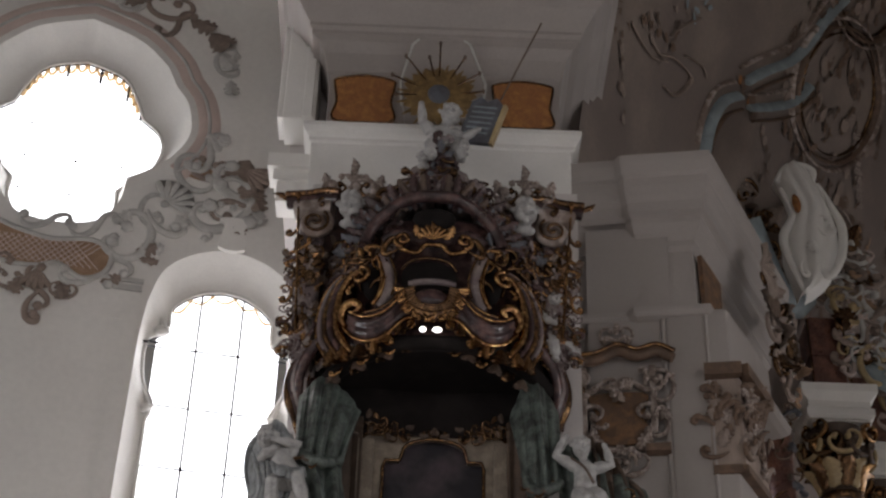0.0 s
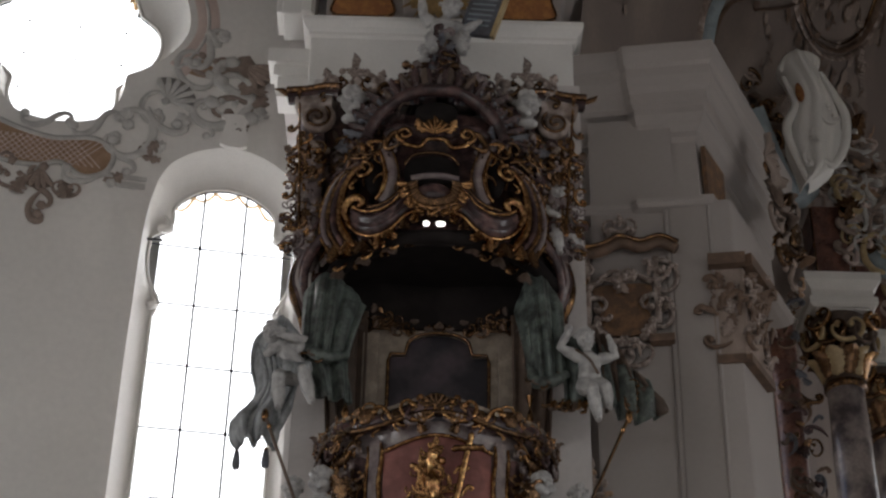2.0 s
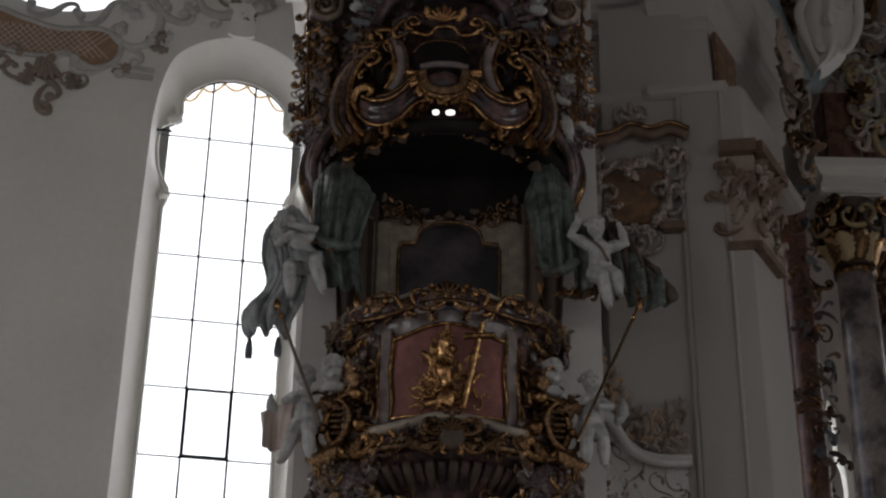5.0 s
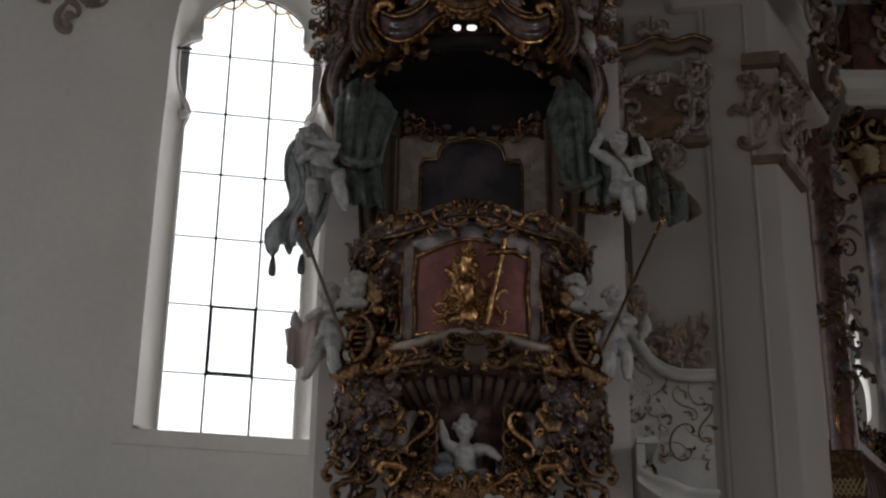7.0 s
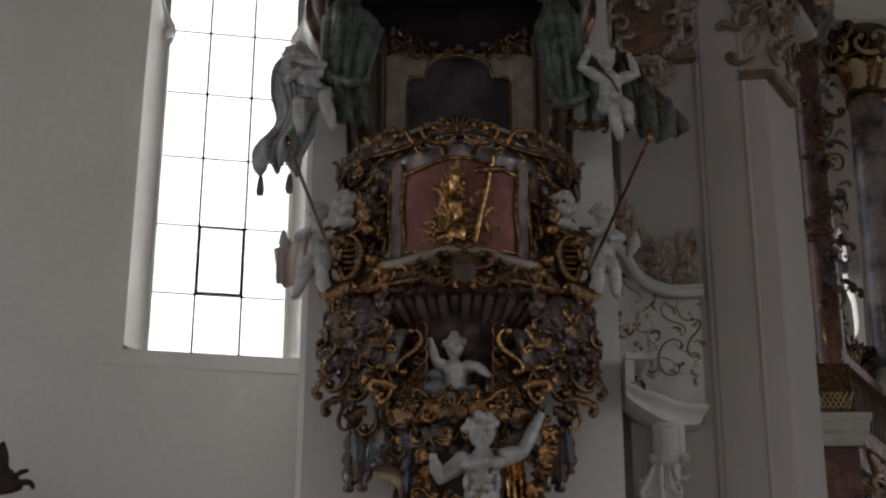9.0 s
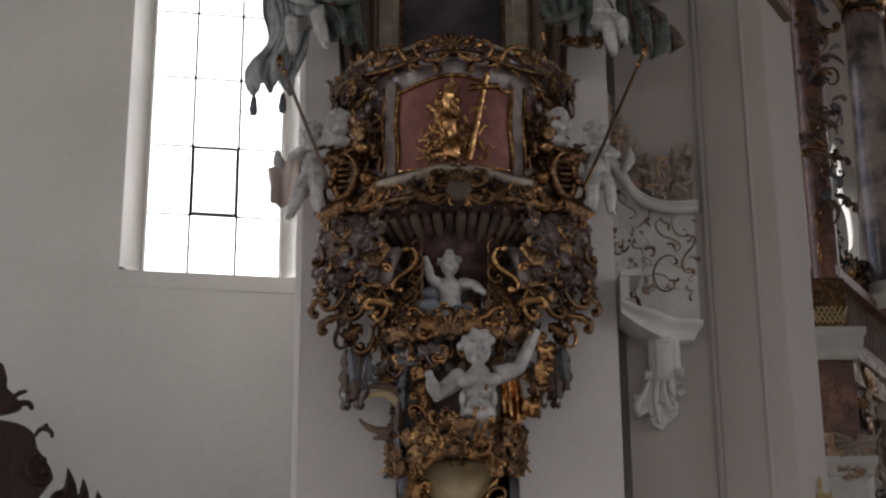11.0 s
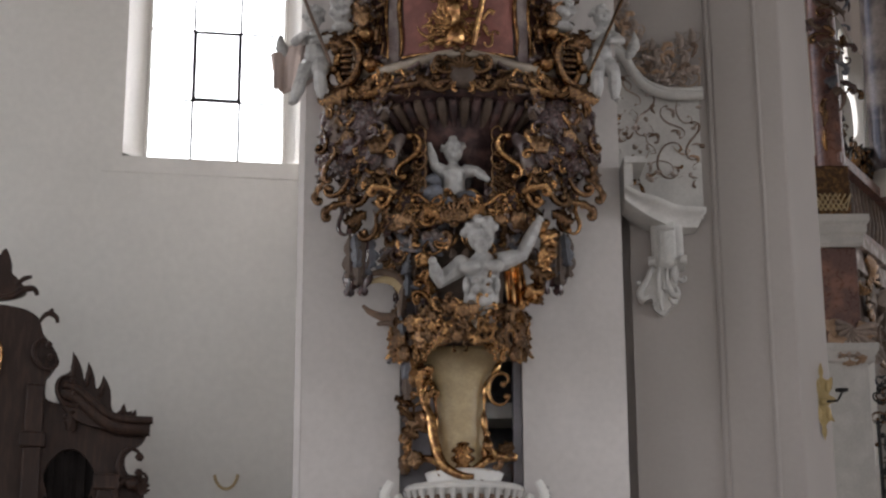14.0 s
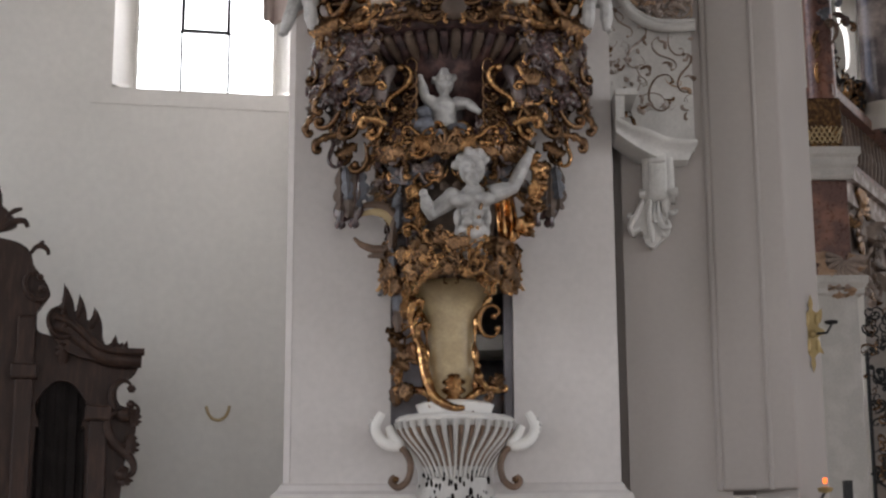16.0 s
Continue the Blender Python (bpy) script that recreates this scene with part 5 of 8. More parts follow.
UPPER = [(0.15, 9.44), (0.27, 9.385), (0.36, 9.29), (0.47, 9.235), (0.58, 9.24), (0.67, 9.28)]
LOWER = [(0.13, 9.13), (0.24, 9.09), (0.36, 8.97), (0.49, 8.925), (0.63, 8.98), (0.74, 9.12)]
for s in (-1, 1):
    part("swept_moulding", band(UPPER, LOWER, s), DARK_MARBLE, canopy, "violet marbled swept moulding")
    part("gilt_bead", front_line(UPPER, s, 0.02, 0.0), OLD_GOLD, canopy)
    part("gilt_bead", front_line([((a_[0] * 2 + b_[0]) / 3, (a_[1] * 2 + b_[1]) / 3) for a_, b_ in zip(UPPER, LOWER)], s, 0.012, 0.085), GOLD, canopy)
    part("gilt_bead", front_line(LOWER, s, 0.018, 0.02), GOLD, canopy)
    part("end_curl", front_line([(0.72, 9.1), (0.76, 9.2), (0.73, 9.3), (0.66, 9.32), (0.61, 9.27), (0.64, 9.22)], s, (0.02, 0.045), 0.06), GOLD, canopy, "gilded curl that ends the moulding")
    # ribbed gilded frames outside the mouldings
    for k, (off, r, mat) in enumerate(((0.0, 0.04, GOLD), (0.06, 0.03, DARK_MARBLE), (0.1, 0.034, OLD_GOLD), (0.15, 0.026, GREY_MARBLE), (0.18, 0.024, GOLD))):
        c_line = [(0.62 + 0.3 * off, 9.68 + 0.4 * off), (0.74 + off * 0.8, 9.58 + 0.2 * off), (0.8 + off, 9.36), (0.79 + off, 9.12), (0.72 + off, 8.96 - 0.1 * off), (0.66 + off, 8.86 - 0.3 * off)]
        part("frame_rib", front_line(c_line, s, (r * 0.5, r), 0.02 - 0.2 * off), mat, canopy)
    part("frame_curl", front_line(spiral((0.62, 9.6), 0.085, 1.3, 1.6, s), s, 0.022, 0.05, 2), GOLD, canopy)
    # grey posts with gilded edges between the openings
    post = [(0.45, 9.28), (0.4, 9.36), (0.37, 9.5), (0.39, 9.64), (0.43, 9.78), (0.36, 9.84)]
    part("post", front_line(post, s, (0.05, 0.066), -0.03), GREY_MARBLE, canopy, "grey marbled post between openings")
    part("gilt_edge", front_line([(u + 0.05, z) for u, z in post[:-1]], s, (0.014, 0.024), 0.03), GOLD, canopy)
    part("gilt_edge", front_line([(u - 0.06, z) for u, z in post[1:]], s, 0.012, 0.01), OLD_GOLD, canopy)
    # A black solid, not a hole: the opening's shade is in its colour.
    part("void", ball(bmesh.new(), (KX + s * 0.52, 11.86, 9.6), (0.085, 0.07, 0.19), 3), DARK, canopy, "black oval solid standing for a shaded opening")
    ring_o = [(0.52 + 0.1 * math.cos(t), 9.6 + 0.21 * math.sin(t)) for t in np.linspace(-0.6, 3.9, 14)]
    part("opening_rim", front_line(ring_o, s, (0.012, 0.026), -0.04, 2), OLD_GOLD, canopy)
    for i in range(12):
        u, z = ring_o[1 + i]
        orn(("curl_leaf", "leaf", "hook_scroll")[i % 3], (GOLD, OLD_GOLD)[i % 2], canopy, (KX + s * (u + 0.05), face_y(u) + 0.02, z), (0.3 * s, -1, 0), 0.13, s * (100 - 22 * i), s < 0, 1.2)
    # pediment with volutes
    part("pediment_edge", front_line([(0.0, 9.83), (0.08, 9.82), (0.14, 9.75), (0.22, 9.77), (0.28, 9.8)], s, 0.022, 0.06), GOLD, canopy, "gilded pediment moulding")
    part("pediment_volute", front_line(spiral((0.265, 9.88), 0.075, 1.4, -1.6, s), s, 0.022, 0.08, 2), GOLD, canopy, "gilded volute")
    part("pediment_arm", front_line([(0.3, 9.95), (0.38, 9.93), (0.43, 9.84), (0.41, 9.78), (0.36, 9.8)], s, (0.016, 0.034), 0.03), OLD_GOLD, canopy)
    part("pediment_band", front_line([(0.0, 9.94), (0.12, 9.93), (0.2, 9.98), (0.32, 10.02), (0.44, 9.96)], s, 0.045, -0.02), DARK_MARBLE, canopy)
    orn("leaf", GOLD, canopy, (KX + s * 0.09, face_y(0) - 0.08, 9.88), size=0.16, roll=35 * s)
    orn("curl_leaf", GOLD, canopy, (KX + s * 0.45, face_y(0.45) - 0.02, 9.86), size=0.16, roll=50 * s, flip=s < 0)
    # dark feathered arch above
    for i in range(13):
        t = i / 12
        u, z = 0.06 + 0.5 * t, 10.3 + 0.17 * math.cos(1.5 * t) - 0.1 * t + 0.03 * math.sin(5.1 * i)
        orn("slim_leaf", (DARK_MARBLE, BROWN, DARK_MARBLE)[i % 3], canopy, (KX + s * u, face_y(u) + 0.02, z), (0.2 * s * t, -1, 0.1), 0.2 + 0.06 * math.sin(2.3 * i), s * (8 + 52 * t + 16 * math.sin(3.7 * i)))
        orn("slim_leaf", (SLATE, DARK_MARBLE)[i % 2], canopy, (KX + s * (u + 0.06), face_y(u) + 0.08, z - 0.13), (0.2 * s * t, -1, 0.1), 0.24, s * (20 + 60 * t))
    part("arch_roll", front_line([(0.0, 10.4), (0.2, 10.38), (0.4, 10.27), (0.54, 10.12), (0.6, 9.96)], s, 0.06, 0.0), DARK_MARBLE, canopy)
    for i in range(7):
        u, z, top = ((0.72, 8.92, 0.22), (0.6, 8.88, 0.2), (0.48, 8.9, 0.2), (0.36, 8.96, 0.18), (0.25, 9.04, 0.17), (0.84, 8.92, 0.24), (0.15, 9.08, 0.14))[i]
        orn(("leaf", "broad_leaf")[i % 2], (GOLD, OLD_GOLD, GOLD)[i % 3], canopy, (KX + s * u, face_y(u) - 0.03, z + 0.04), (0.3 * s * u, -1, -0.2), top, 180 + 12 * s * (i % 3 - 1))
        orn("curl_leaf", OLD_GOLD, canopy, (KX + s * (u + 0.05), face_y(u) + 0.02, z + 0.05), (0, -1, -0.2), 0.12, 150 * s, s < 0)
    for i in range(9):
        u = 0.2 + 0.075 * i
        orn(("leaf", "curl_leaf", "broad_leaf")[i % 3], (OLD_GOLD, GOLD, BROWN)[i % 3], canopy, (KX + s * u, face_y(u) + 0.1, 9.02 - 0.3 * u), (0.3 * s * u, -1, -0.2), 0.15, 180 + 16 * math.sin(4 * i))
    part("side_cheek", blocks(((KX + s * 1.1 - 0.12, PY - 0.5, 9.0), (KX + s * 1.1 + 0.1, PY - 0.05, 10.6)), bevel=0.05), GREY_MARBLE, canopy, "grey marbled cheek")
    part("top_moulding", tube(bmesh.new(), spline([(KX + s * 0.86, PY - 0.62, 10.56), (KX + s * 1.0, PY - 0.56, 10.6), (KX + s * 1.16, PY - 0.52, 10.6), (KX + s * 1.34, PY - 0.48, 10.6)], 6), 0.06, 8), DARK_MARBLE, canopy)
    part("top_fillet", tube(bmesh.new(), spline([(KX + s * 0.86, PY - 0.66, 10.62), (KX + s * 1.0, PY - 0.6, 10.67), (KX + s * 1.16, PY - 0.56, 10.66), (KX + s * 1.36, PY - 0.52, 10.67)], 6), 0.034, 8), OLD_GOLD, canopy)
    orn("flame", OLD_GOLD, canopy, (KX + s * 1.34, PY - 0.5, 10.62), (0, -1, 0), 0.16, 60 * s)
    part("pale_cove", tube(bmesh.new(), spline([(KX + s * 0.92, PY - 0.56, 10.5), (KX + s * 1.08, PY - 0.52, 10.52), (KX + s * 1.26, PY - 0.48, 10.52)], 6), 0.09, 8), DIM_STUCCO, canopy, "pale hollow moulding")
    part("cheek_spiral", tube(bmesh.new(), [(KX + s * u, PY - 0.56, z) for u, z in spiral((1.07, 10.33), 0.15, 1.6, 2.2, s, 34)], 0.036, 8), DIM_STUCCO, canopy, "pale marbled volute")
    part("cheek_spiral_bead", tube(bmesh.new(), [(KX + s * u, PY - 0.6, z) for u, z in spiral((1.07, 10.33), 0.13, 1.5, 2.2, s, 30)], 0.014, 6), OLD_GOLD, canopy)
    rod = part("gilt_rod", tube(bmesh.new(), [(KX + s * 1.15 - 0.01, PY - 0.56, 9.2), (KX + s * 1.24, PY - 0.56, 10.62)], 0.012, 7), GOLD, canopy, "thin gilded rod")
    part("rod_tip", ball(bmesh.new(), (KX + s * 1.24, PY - 0.56, 10.64), (0.03, 0.03, 0.06), 1), GOLD, rod)
    for i in range(5):
        orn("hook_scroll", GOLD if i % 2 else OLD_GOLD, canopy, (KX + s * 1.26, PY - 0.5, 9.35 + 0.24 * i), (0.4 * s, -1, 0), 0.17, s * (20 + 30 * (i % 3)), s < 0)
    for k in range(4):
        br = spline([(KX + s * (0.84 + 0.04 * k), PY - 0.56 + 0.05 * k, 9.14), (KX + s * (1.0 + 0.035 * k), PY - 0.48 + 0.05 * k, 9.06), (KX + s * (1.1 + 0.03 * k), PY - 0.38 + 0.04 * k, 8.88), (KX + s * (1.1 + 0.03 * k), PY - 0.28, 8.68), (KX + s * (1.02 + 0.03 * k), PY - 0.2, 8.48), (KX + s * (0.98 + 0.03 * k), PY - 0.12, 8.3)], 6)
        part("bracket_rib", tube(bmesh.new(), br, [0.062 - 0.03 * i / (len(br) - 1) for i in range(len(br))], 7), (DARK_MARBLE, GREY_MARBLE, DARK_MARBLE, OLD_GOLD)[k], canopy)
arch_c = [(-0.2, 9.5), (-0.205, 9.66), (-0.15, 9.74), (-0.06, 9.78), (0.03, 9.79), (0.12, 9.78), (0.21, 9.74), (0.265, 9.66), (0.265, 9.5)]
# Black pieces again give the middle and upper openings their depth of shade.
part("void", plate(bmesh.new(), spline(arch_c, 3), (), 11.8, 11.86), DARK, canopy, "black plate standing for the shaded middle opening")
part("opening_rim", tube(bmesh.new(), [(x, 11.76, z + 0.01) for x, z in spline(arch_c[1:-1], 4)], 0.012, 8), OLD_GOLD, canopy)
part("void", ball(bmesh.new(), (KX, 11.74, 10.2), (0.19, 0.08, 0.11), 3), DARK, canopy, "black solid standing for the shaded upper opening")
part("sill_roll", front_line([(-0.2, 9.45), (-0.1, 9.47), (0.0, 9.475), (0.1, 9.47), (0.2, 9.45)], 1, 0.028, 0.02), GREY_MARBLE, canopy)
orn("rocaille", GOLD, canopy, (KX - 0.01, face_y(0) - 0.08, 9.86), size=0.15)
orn("flame", GOLD, canopy, (KX - 0.01, face_y(0) - 0.09, 9.94), size=0.12)
# gilded leaf wreath round the dark mask
WREATH = [(-0.23, 9.33), (-0.2, 9.21), (-0.12, 9.12), (0.0, 9.09), (0.12, 9.12), (0.19, 9.2), (0.22, 9.34)]
wreath = part("wreath", front_line(WREATH, 1, 0.034, 0.1), OLD_GOLD, canopy, "gilded leaf wreath round a dark mask")
for i, (u, z) in enumerate(spline(WREATH, 4)):
    a_ = math.degrees(math.atan2(u, z - 9.36))
    orn(("leaf", "curl_leaf", "slim_leaf")[i % 3], GOLD, wreath, (KX + u, face_y(0) - 0.12, z), (0, -1, -0.1), 0.12, a_, u < 0)
    orn("leaf", OLD_GOLD, wreath, (KX + u, face_y(0) - 0.12, z), (0, -1, 0), 0.09, a_ + 180)
part("mask", ball(bmesh.new(), (KX - 0.01, 11.62, 9.28), (0.15, 0.07, 0.1), 3), DARK_MARBLE, canopy)
# Two small white spots with a weak emission.
for x, w in ((-0.005, 0.03), (0.115, 0.042)):
    part("small_lamp", ball(bmesh.new(), (x, 11.58, 8.955), (w, 0.03, 0.022), 2), GLOW_WHITE, canopy, "small glowing white spot")
cs = shell(QX * 0.95, QY * 0.95, 0.03)
scatter(canopy, cs, (52, 88, 9.0, 9.55), GOLDS + DULLS + DULLS, 120, (0.08, 0.17), 51)
scatter(canopy, cs, (40, 88, 9.6, 10.2), GOLDS[:3] + DULLS + DULLS + [("leaf", SLATE), ("leaf", GREY_MARBLE)], 170, (0.08, 0.18), 52)
scatter(canopy, shell(QX * 0.84, QY * 0.98, 0.03), (24, 52, 9.9, 10.45), DULLS + DULLS + [("slim_leaf", SLATE), ("leaf", DARK_MARBLE), ("slim_leaf", DARK_MARBLE)] * 3, 70, (0.08, 0.2), 53)
scatter(canopy, lambda a, z: (Vector((KX + a, PY - 0.5 - 0.02 * math.sin(9 * z), z)), Vector((0.25 * a, -1, 0))), (1.02, 1.28, 9.0, 10.15), DULLS + GOLDS + [("leaf", GREY_MARBLE), ("c_scroll", GREY_MARBLE), ("s_scroll", DIM_STUCCO), ("leaf", DIM_STUCCO)], 130, (0.08, 0.18), 55)
scatter(canopy, shell(0.7, 0.85, 0.0), (0, 60, 10.42, 10.7), DULLS + [("c_scroll", OLD_GOLD), ("flower", GREY_MARBLE), ("leaf", DARK_MARBLE)], 56, (0.1, 0.2), 56)
both("s_scroll", OLD_GOLD, canopy, KX - 0.06, 0.3, PY - 0.8, 10.6, 0.4, 60)
# crown-like rocaille above the two cherub busts
for s, x in ((-1, -0.69), (1, 0.87)):
    for k, dx, dz, size, roll in (("half_rocaille", 0, 0.24, 0.13, 0), ("c_scroll", -0.13, 0.24, 0.28, -50), ("c_scroll", 0.13, 0.24, 0.28, 50), ("flame", 0, 0.36, 0.2, 0), ("leaf", -0.2, 0.22, 0.16, -30), ("leaf", 0.2, 0.22, 0.16, 30), ("s_scroll", -0.18, 0.12, 0.3, -60), ("s_scroll", 0.18, 0.12, 0.3, 60), ("wide_scroll", 0, 0.16, 0.4, 0)):
        orn(k, (DIM_STUCCO, OLD_GOLD)[k == "s_scroll"], canopy, (x + dx, PY - 0.6, 10.5 + dz), size=size, roll=roll, flip=dx < 0)
    bust("cherub_bust", pose(x, PY - 0.74, 10.4, 24, 0, 4 * s) @ Matrix.Scale(0.9, 4), "white stucco cherub head beneath a shell crown on the canopy", False)

# heap of clouds, the crowning putto, tablet and sunburst
crest = thing("canopy_crest", (CX - 0.05, PY - 0.5, 10.6), "dark carved cloud heap topping the pulpit canopy", "ornament")
cloud = bmesh.new()
rnd = random.Random(8)
for i in range(34):
    a, t = rnd.uniform(0, 6.28), rnd.random()
    ball(cloud, (CX - 0.05 + 0.34 * (1.1 - t) * math.cos(a), PY - 0.46 + 0.2 * math.sin(a), 10.5 + 0.62 * t), rnd.uniform(0.08, 0.16), 2)
part("cloud", cloud, GREY_MARBLE, crest)
scatter(crest, lambda a, z: (Vector((CX - 0.05 + 0.3 * math.sin(radians(a)) * (11.5 - z), PY - 0.46 - 0.3 * math.cos(radians(a)), z)), Vector((math.sin(radians(a)), -math.cos(radians(a)), 0))), (-70, 70, 10.5, 11.15), DULLS + [("c_scroll", DARK_MARBLE), ("leaf", SLATE), ("curl_leaf", GREY_MARBLE)], 60, (0.1, 0.22), 57, False)
for dx, z in ((-0.05, 11.12), (0.22, 11.16), (-0.14, 11.0)):
    bust("cherub_bust", pose(CX - 0.05 + dx, PY - 0.72, z, 0, 0, 30 * dx) @ Matrix.Scale(0.5, 4), "small white cherub head in the carved clouds", False)
figure("putto_statue", pose(0.1, PY - 0.56, 11.16, 0, 0, 6) @ Matrix.Scale(0.86, 4), "white stucco putto with a raised arm holding a tablet", [((-0.22, -0.04, 0.42), (-0.24, -0.06, 0.62)), ((0.24, -0.08, 0.22), (0.36, -0.12, 0.3))], [((-0.14, -0.2, -0.02), (-0.12, -0.24, -0.24)), ((0.16, -0.18, 0.0), (0.2, -0.2, -0.2))], head=(0.08, -0.05, 0.54))
tablet = thing("law_tablet", (0.46, PY - 0.6, 11.3), "slate-blue round-topped tablet leaning beside the putto", "tablet")
TM = pose(0.46, PY - 0.62, 11.56, 0, 18, -18)
part("slab", plate(bmesh.new(), [(-0.16, -0.26), (0.16, -0.26), (0.16, 0.2), (0.08, 0.27), (0.0, 0.22), (-0.08, 0.27), (-0.16, 0.2)], (), 0, 0.05), SLATE, tablet, smooth=False, m=TM)
part("page_edge", blocks(((0.165, 0.0, -0.26), (0.2, 0.06, 0.2))), CREAM, tablet, smooth=False, m=TM)
for i in range(6):
    part("text_bar", blocks(((-0.12, -0.006, 0.14 - 0.06 * i), (0.12, -0.001, 0.155 - 0.06 * i))), GREYBLUE, tablet, smooth=False, m=TM)
burst = thing("sunburst", (0.06, PY - 0.35, 11.95), "gilded sunburst with a dark centre behind the putto", "ornament")
part("disc", turned(bmesh.new(), [(0.0, 0.05), (0.12, 0.045), (0.2, 0.03), (0.3, 0.015), (0.34, 0.0)], (0, 0), 64, ripple=lambda a, z: 1 + (0.1 * math.cos(16 * a) if z < 0.02 else 0.0)), BURST_GOLD, burst, m=pose(0.06, PY - 0.34, 12.08, 90, 0, 0))
part("centre", ball(bmesh.new(), (0.06, PY - 0.38, 12.06), (0.11, 0.04, 0.12), 3), SLATE, burst, "slate-blue centre")
for i in range(32):
    a = 2 * math.pi * i / 32
    l = 0.42 if i % 2 else 0.34
    part("ray", tube(bmesh.new(), [(0.06 + r * math.sin(a), PY - 0.34, 12.06 + r * math.cos(a)) for r in (0.12, l * 0.7, l)], [0.028, 0.026, 0.006], 5, 0.6), BURST_GOLD, burst)
for a, l in ((0, 0.68), (26, 0.56), (-34, 0.6), (52, 0.5), (-62, 0.52), (-12, 0.5), (80, 0.44), (-90, 0.42)):
    t = radians(a)
    part("spike", tube(bmesh.new(), [(0.06 + r * math.sin(t), PY - 0.36, 12.06 + r * math.cos(t)) for r in (0.2, l)], [0.009, 0.009], 6), OLD_GOLD, burst)
    part("spike_tip", ball(bmesh.new(), (0.06 + l * math.sin(t), PY - 0.36, 12.06 + l * math.cos(t)), (0.02, 0.02, 0.035), 1), BROWN, burst)
part("staff", tube(bmesh.new(), [(0.66, PY - 0.4, 12.0), (1.04, PY - 0.62, 12.82)], 0.009, 6), BROWN, burst, "thin brown rod")
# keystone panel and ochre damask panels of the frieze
part("keystone", plate(bmesh.new(), [(-0.27, 12.0), (0.5, 12.0), (0.52, 12.4), (0.36, 12.95), (0.14, 13.12), (-0.06, 13.12), (-0.22, 12.9), (-0.32, 12.4)], (), 12.45, 12.66), SHADED_STUCCO, pier, smooth=False)
part("keystone_shadow_fillet", tube(bmesh.new(), [(x, 12.45, z) for x, z in ((-0.3, 12.1), (-0.32, 12.4), (-0.22, 12.9), (-0.06, 13.1), (0.14, 13.1), (0.36, 12.93), (0.52, 12.4), (0.5, 12.1))], 0.014, 6), GREY_STUCCO, pier)
for x0, x1 in ((-0.98, -0.38), (0.6, 1.2)):
    w = x1 - x0
    o = spline([(x0, 12.12), (x0 + 0.03, 12.3), (x0, 12.48), (x0 + 0.03, 12.54), (x0 + w / 2, 12.58), (x1 - 0.03, 12.54), (x1, 12.48), (x1 - 0.03, 12.3), (x1, 12.12), (x0 + w / 2, 12.09)], 4, True)
    o = [(x, 12.58 - (12.58 - z) * 1.24) for x, z in o]
    part("ochre_panel", plate(bmesh.new(), o, (), 12.59, 12.63), ORANGE, pier, "ochre damask panel", False)
    part("panel_frame", tube(bmesh.new(), [(x, 12.585, z) for x, z in o + o[:1]], 0.012, 6), OLD_GOLD, pier)
    for k, dx, dz, r in (("s_scroll", 0.12, 0.26, 60), ("s_scroll", w - 0.12, 0.26, -60), ("flower", w / 2, 0.26, 0), ("c_scroll", w / 2, 0.38, 0), ("c_scroll", w / 2, 0.12, 180), ("leaf", w / 2, 0.28, 0)):
        orn(k, ORANGE, pier, (x0 + dx, 12.592, 12.06 + dz), size=0.26 if k != "flower" else 0.1, roll=r, squash=0.15)

# ---- behind the speaker: door panel, hangings, angels ----
door = thing("pulpit_door", (CX, PY - 0.04, 7.3), "taupe framed arched door panel with a dark painted centre", "door")
arch = [(-0.3, 7.0), (-0.3, 8.15), (-0.28, 8.22), (-0.16, 8.22), (-0.14, 8.3)] + [(CX + 0.27 * math.cos(t), 8.3 + 0.13 * math.sin(t)) for t in np.linspace(math.pi, 0, 12)] + [(0.4, 8.3), (0.42, 8.22), (0.54, 8.22), (0.56, 8.15), (0.56, 7.0)]
part("surround", plate(bmesh.new(), [(-0.6, 7.0), (0.84, 7.0), (0.84, 8.45), (0.6, 8.62), (-0.36, 8.62), (-0.6, 8.45)], [arch], PY - 0.09, PY - 0.01), TAUPE, door, "taupe door surround", False)
part("painting", plate(bmesh.new(), [(-0.4, 6.95), (0.66, 6.95), (0.66, 8.5), (-0.4, 8.5)], (), PY - 0.035, PY - 0.004), PAINTED, door, "nearly black painted panel", False)
part("gilt_arch", tube(bmesh.new(), [(x, PY - 0.095, z) for x, z in arch], 0.016, 6), OLD_GOLD, door)
for s in (-1, 1):
    part("door_pilaster", blocks(((CX + s * 0.58 - 0.07, PY - 0.14, 7.1), (CX + s * 0.58 + 0.07, PY - 0.09, 8.4)), bevel=0.012), TAUPE, door)
    part("gilt_baluster", tube(bmesh.new(), [(CX + s * 0.76, PY - 0.3, 7.3 + 0.04 * i) for i in range(12)], [0.02 + 0.014 * math.sin(i * 1.3) for i in range(12)], 8), GOLD, door)
for s in (-1, 1):
    sd = drape(bmesh.new(), [(CX + s * 0.62, PY - 0.12, 8.6), (CX + s * 0.8, PY - 0.14, 8.62), (CX + s * 1.0, PY - 0.1, 8.6)], [(CX + s * 0.62, PY - 0.12, 7.2), (CX + s * 0.78, PY - 0.14, 7.2), (CX + s * 0.92, PY - 0.1, 7.25)], 3, 0.03, 14, 30)
    thick(part("side_hanging", sd, BROWN, door, "dim brown side hanging"), 0.015)
# A black sheet put in for the shade behind the canopy.
part("tester_cloth", plate(bmesh.new(), [(-0.72, 8.45), (0.98, 8.45), (0.98, 8.95), (-0.72, 8.95)], (), PY - 0.12, PY - 0.06), DARK, door, "black sheet carrying the shade under the canopy", False)
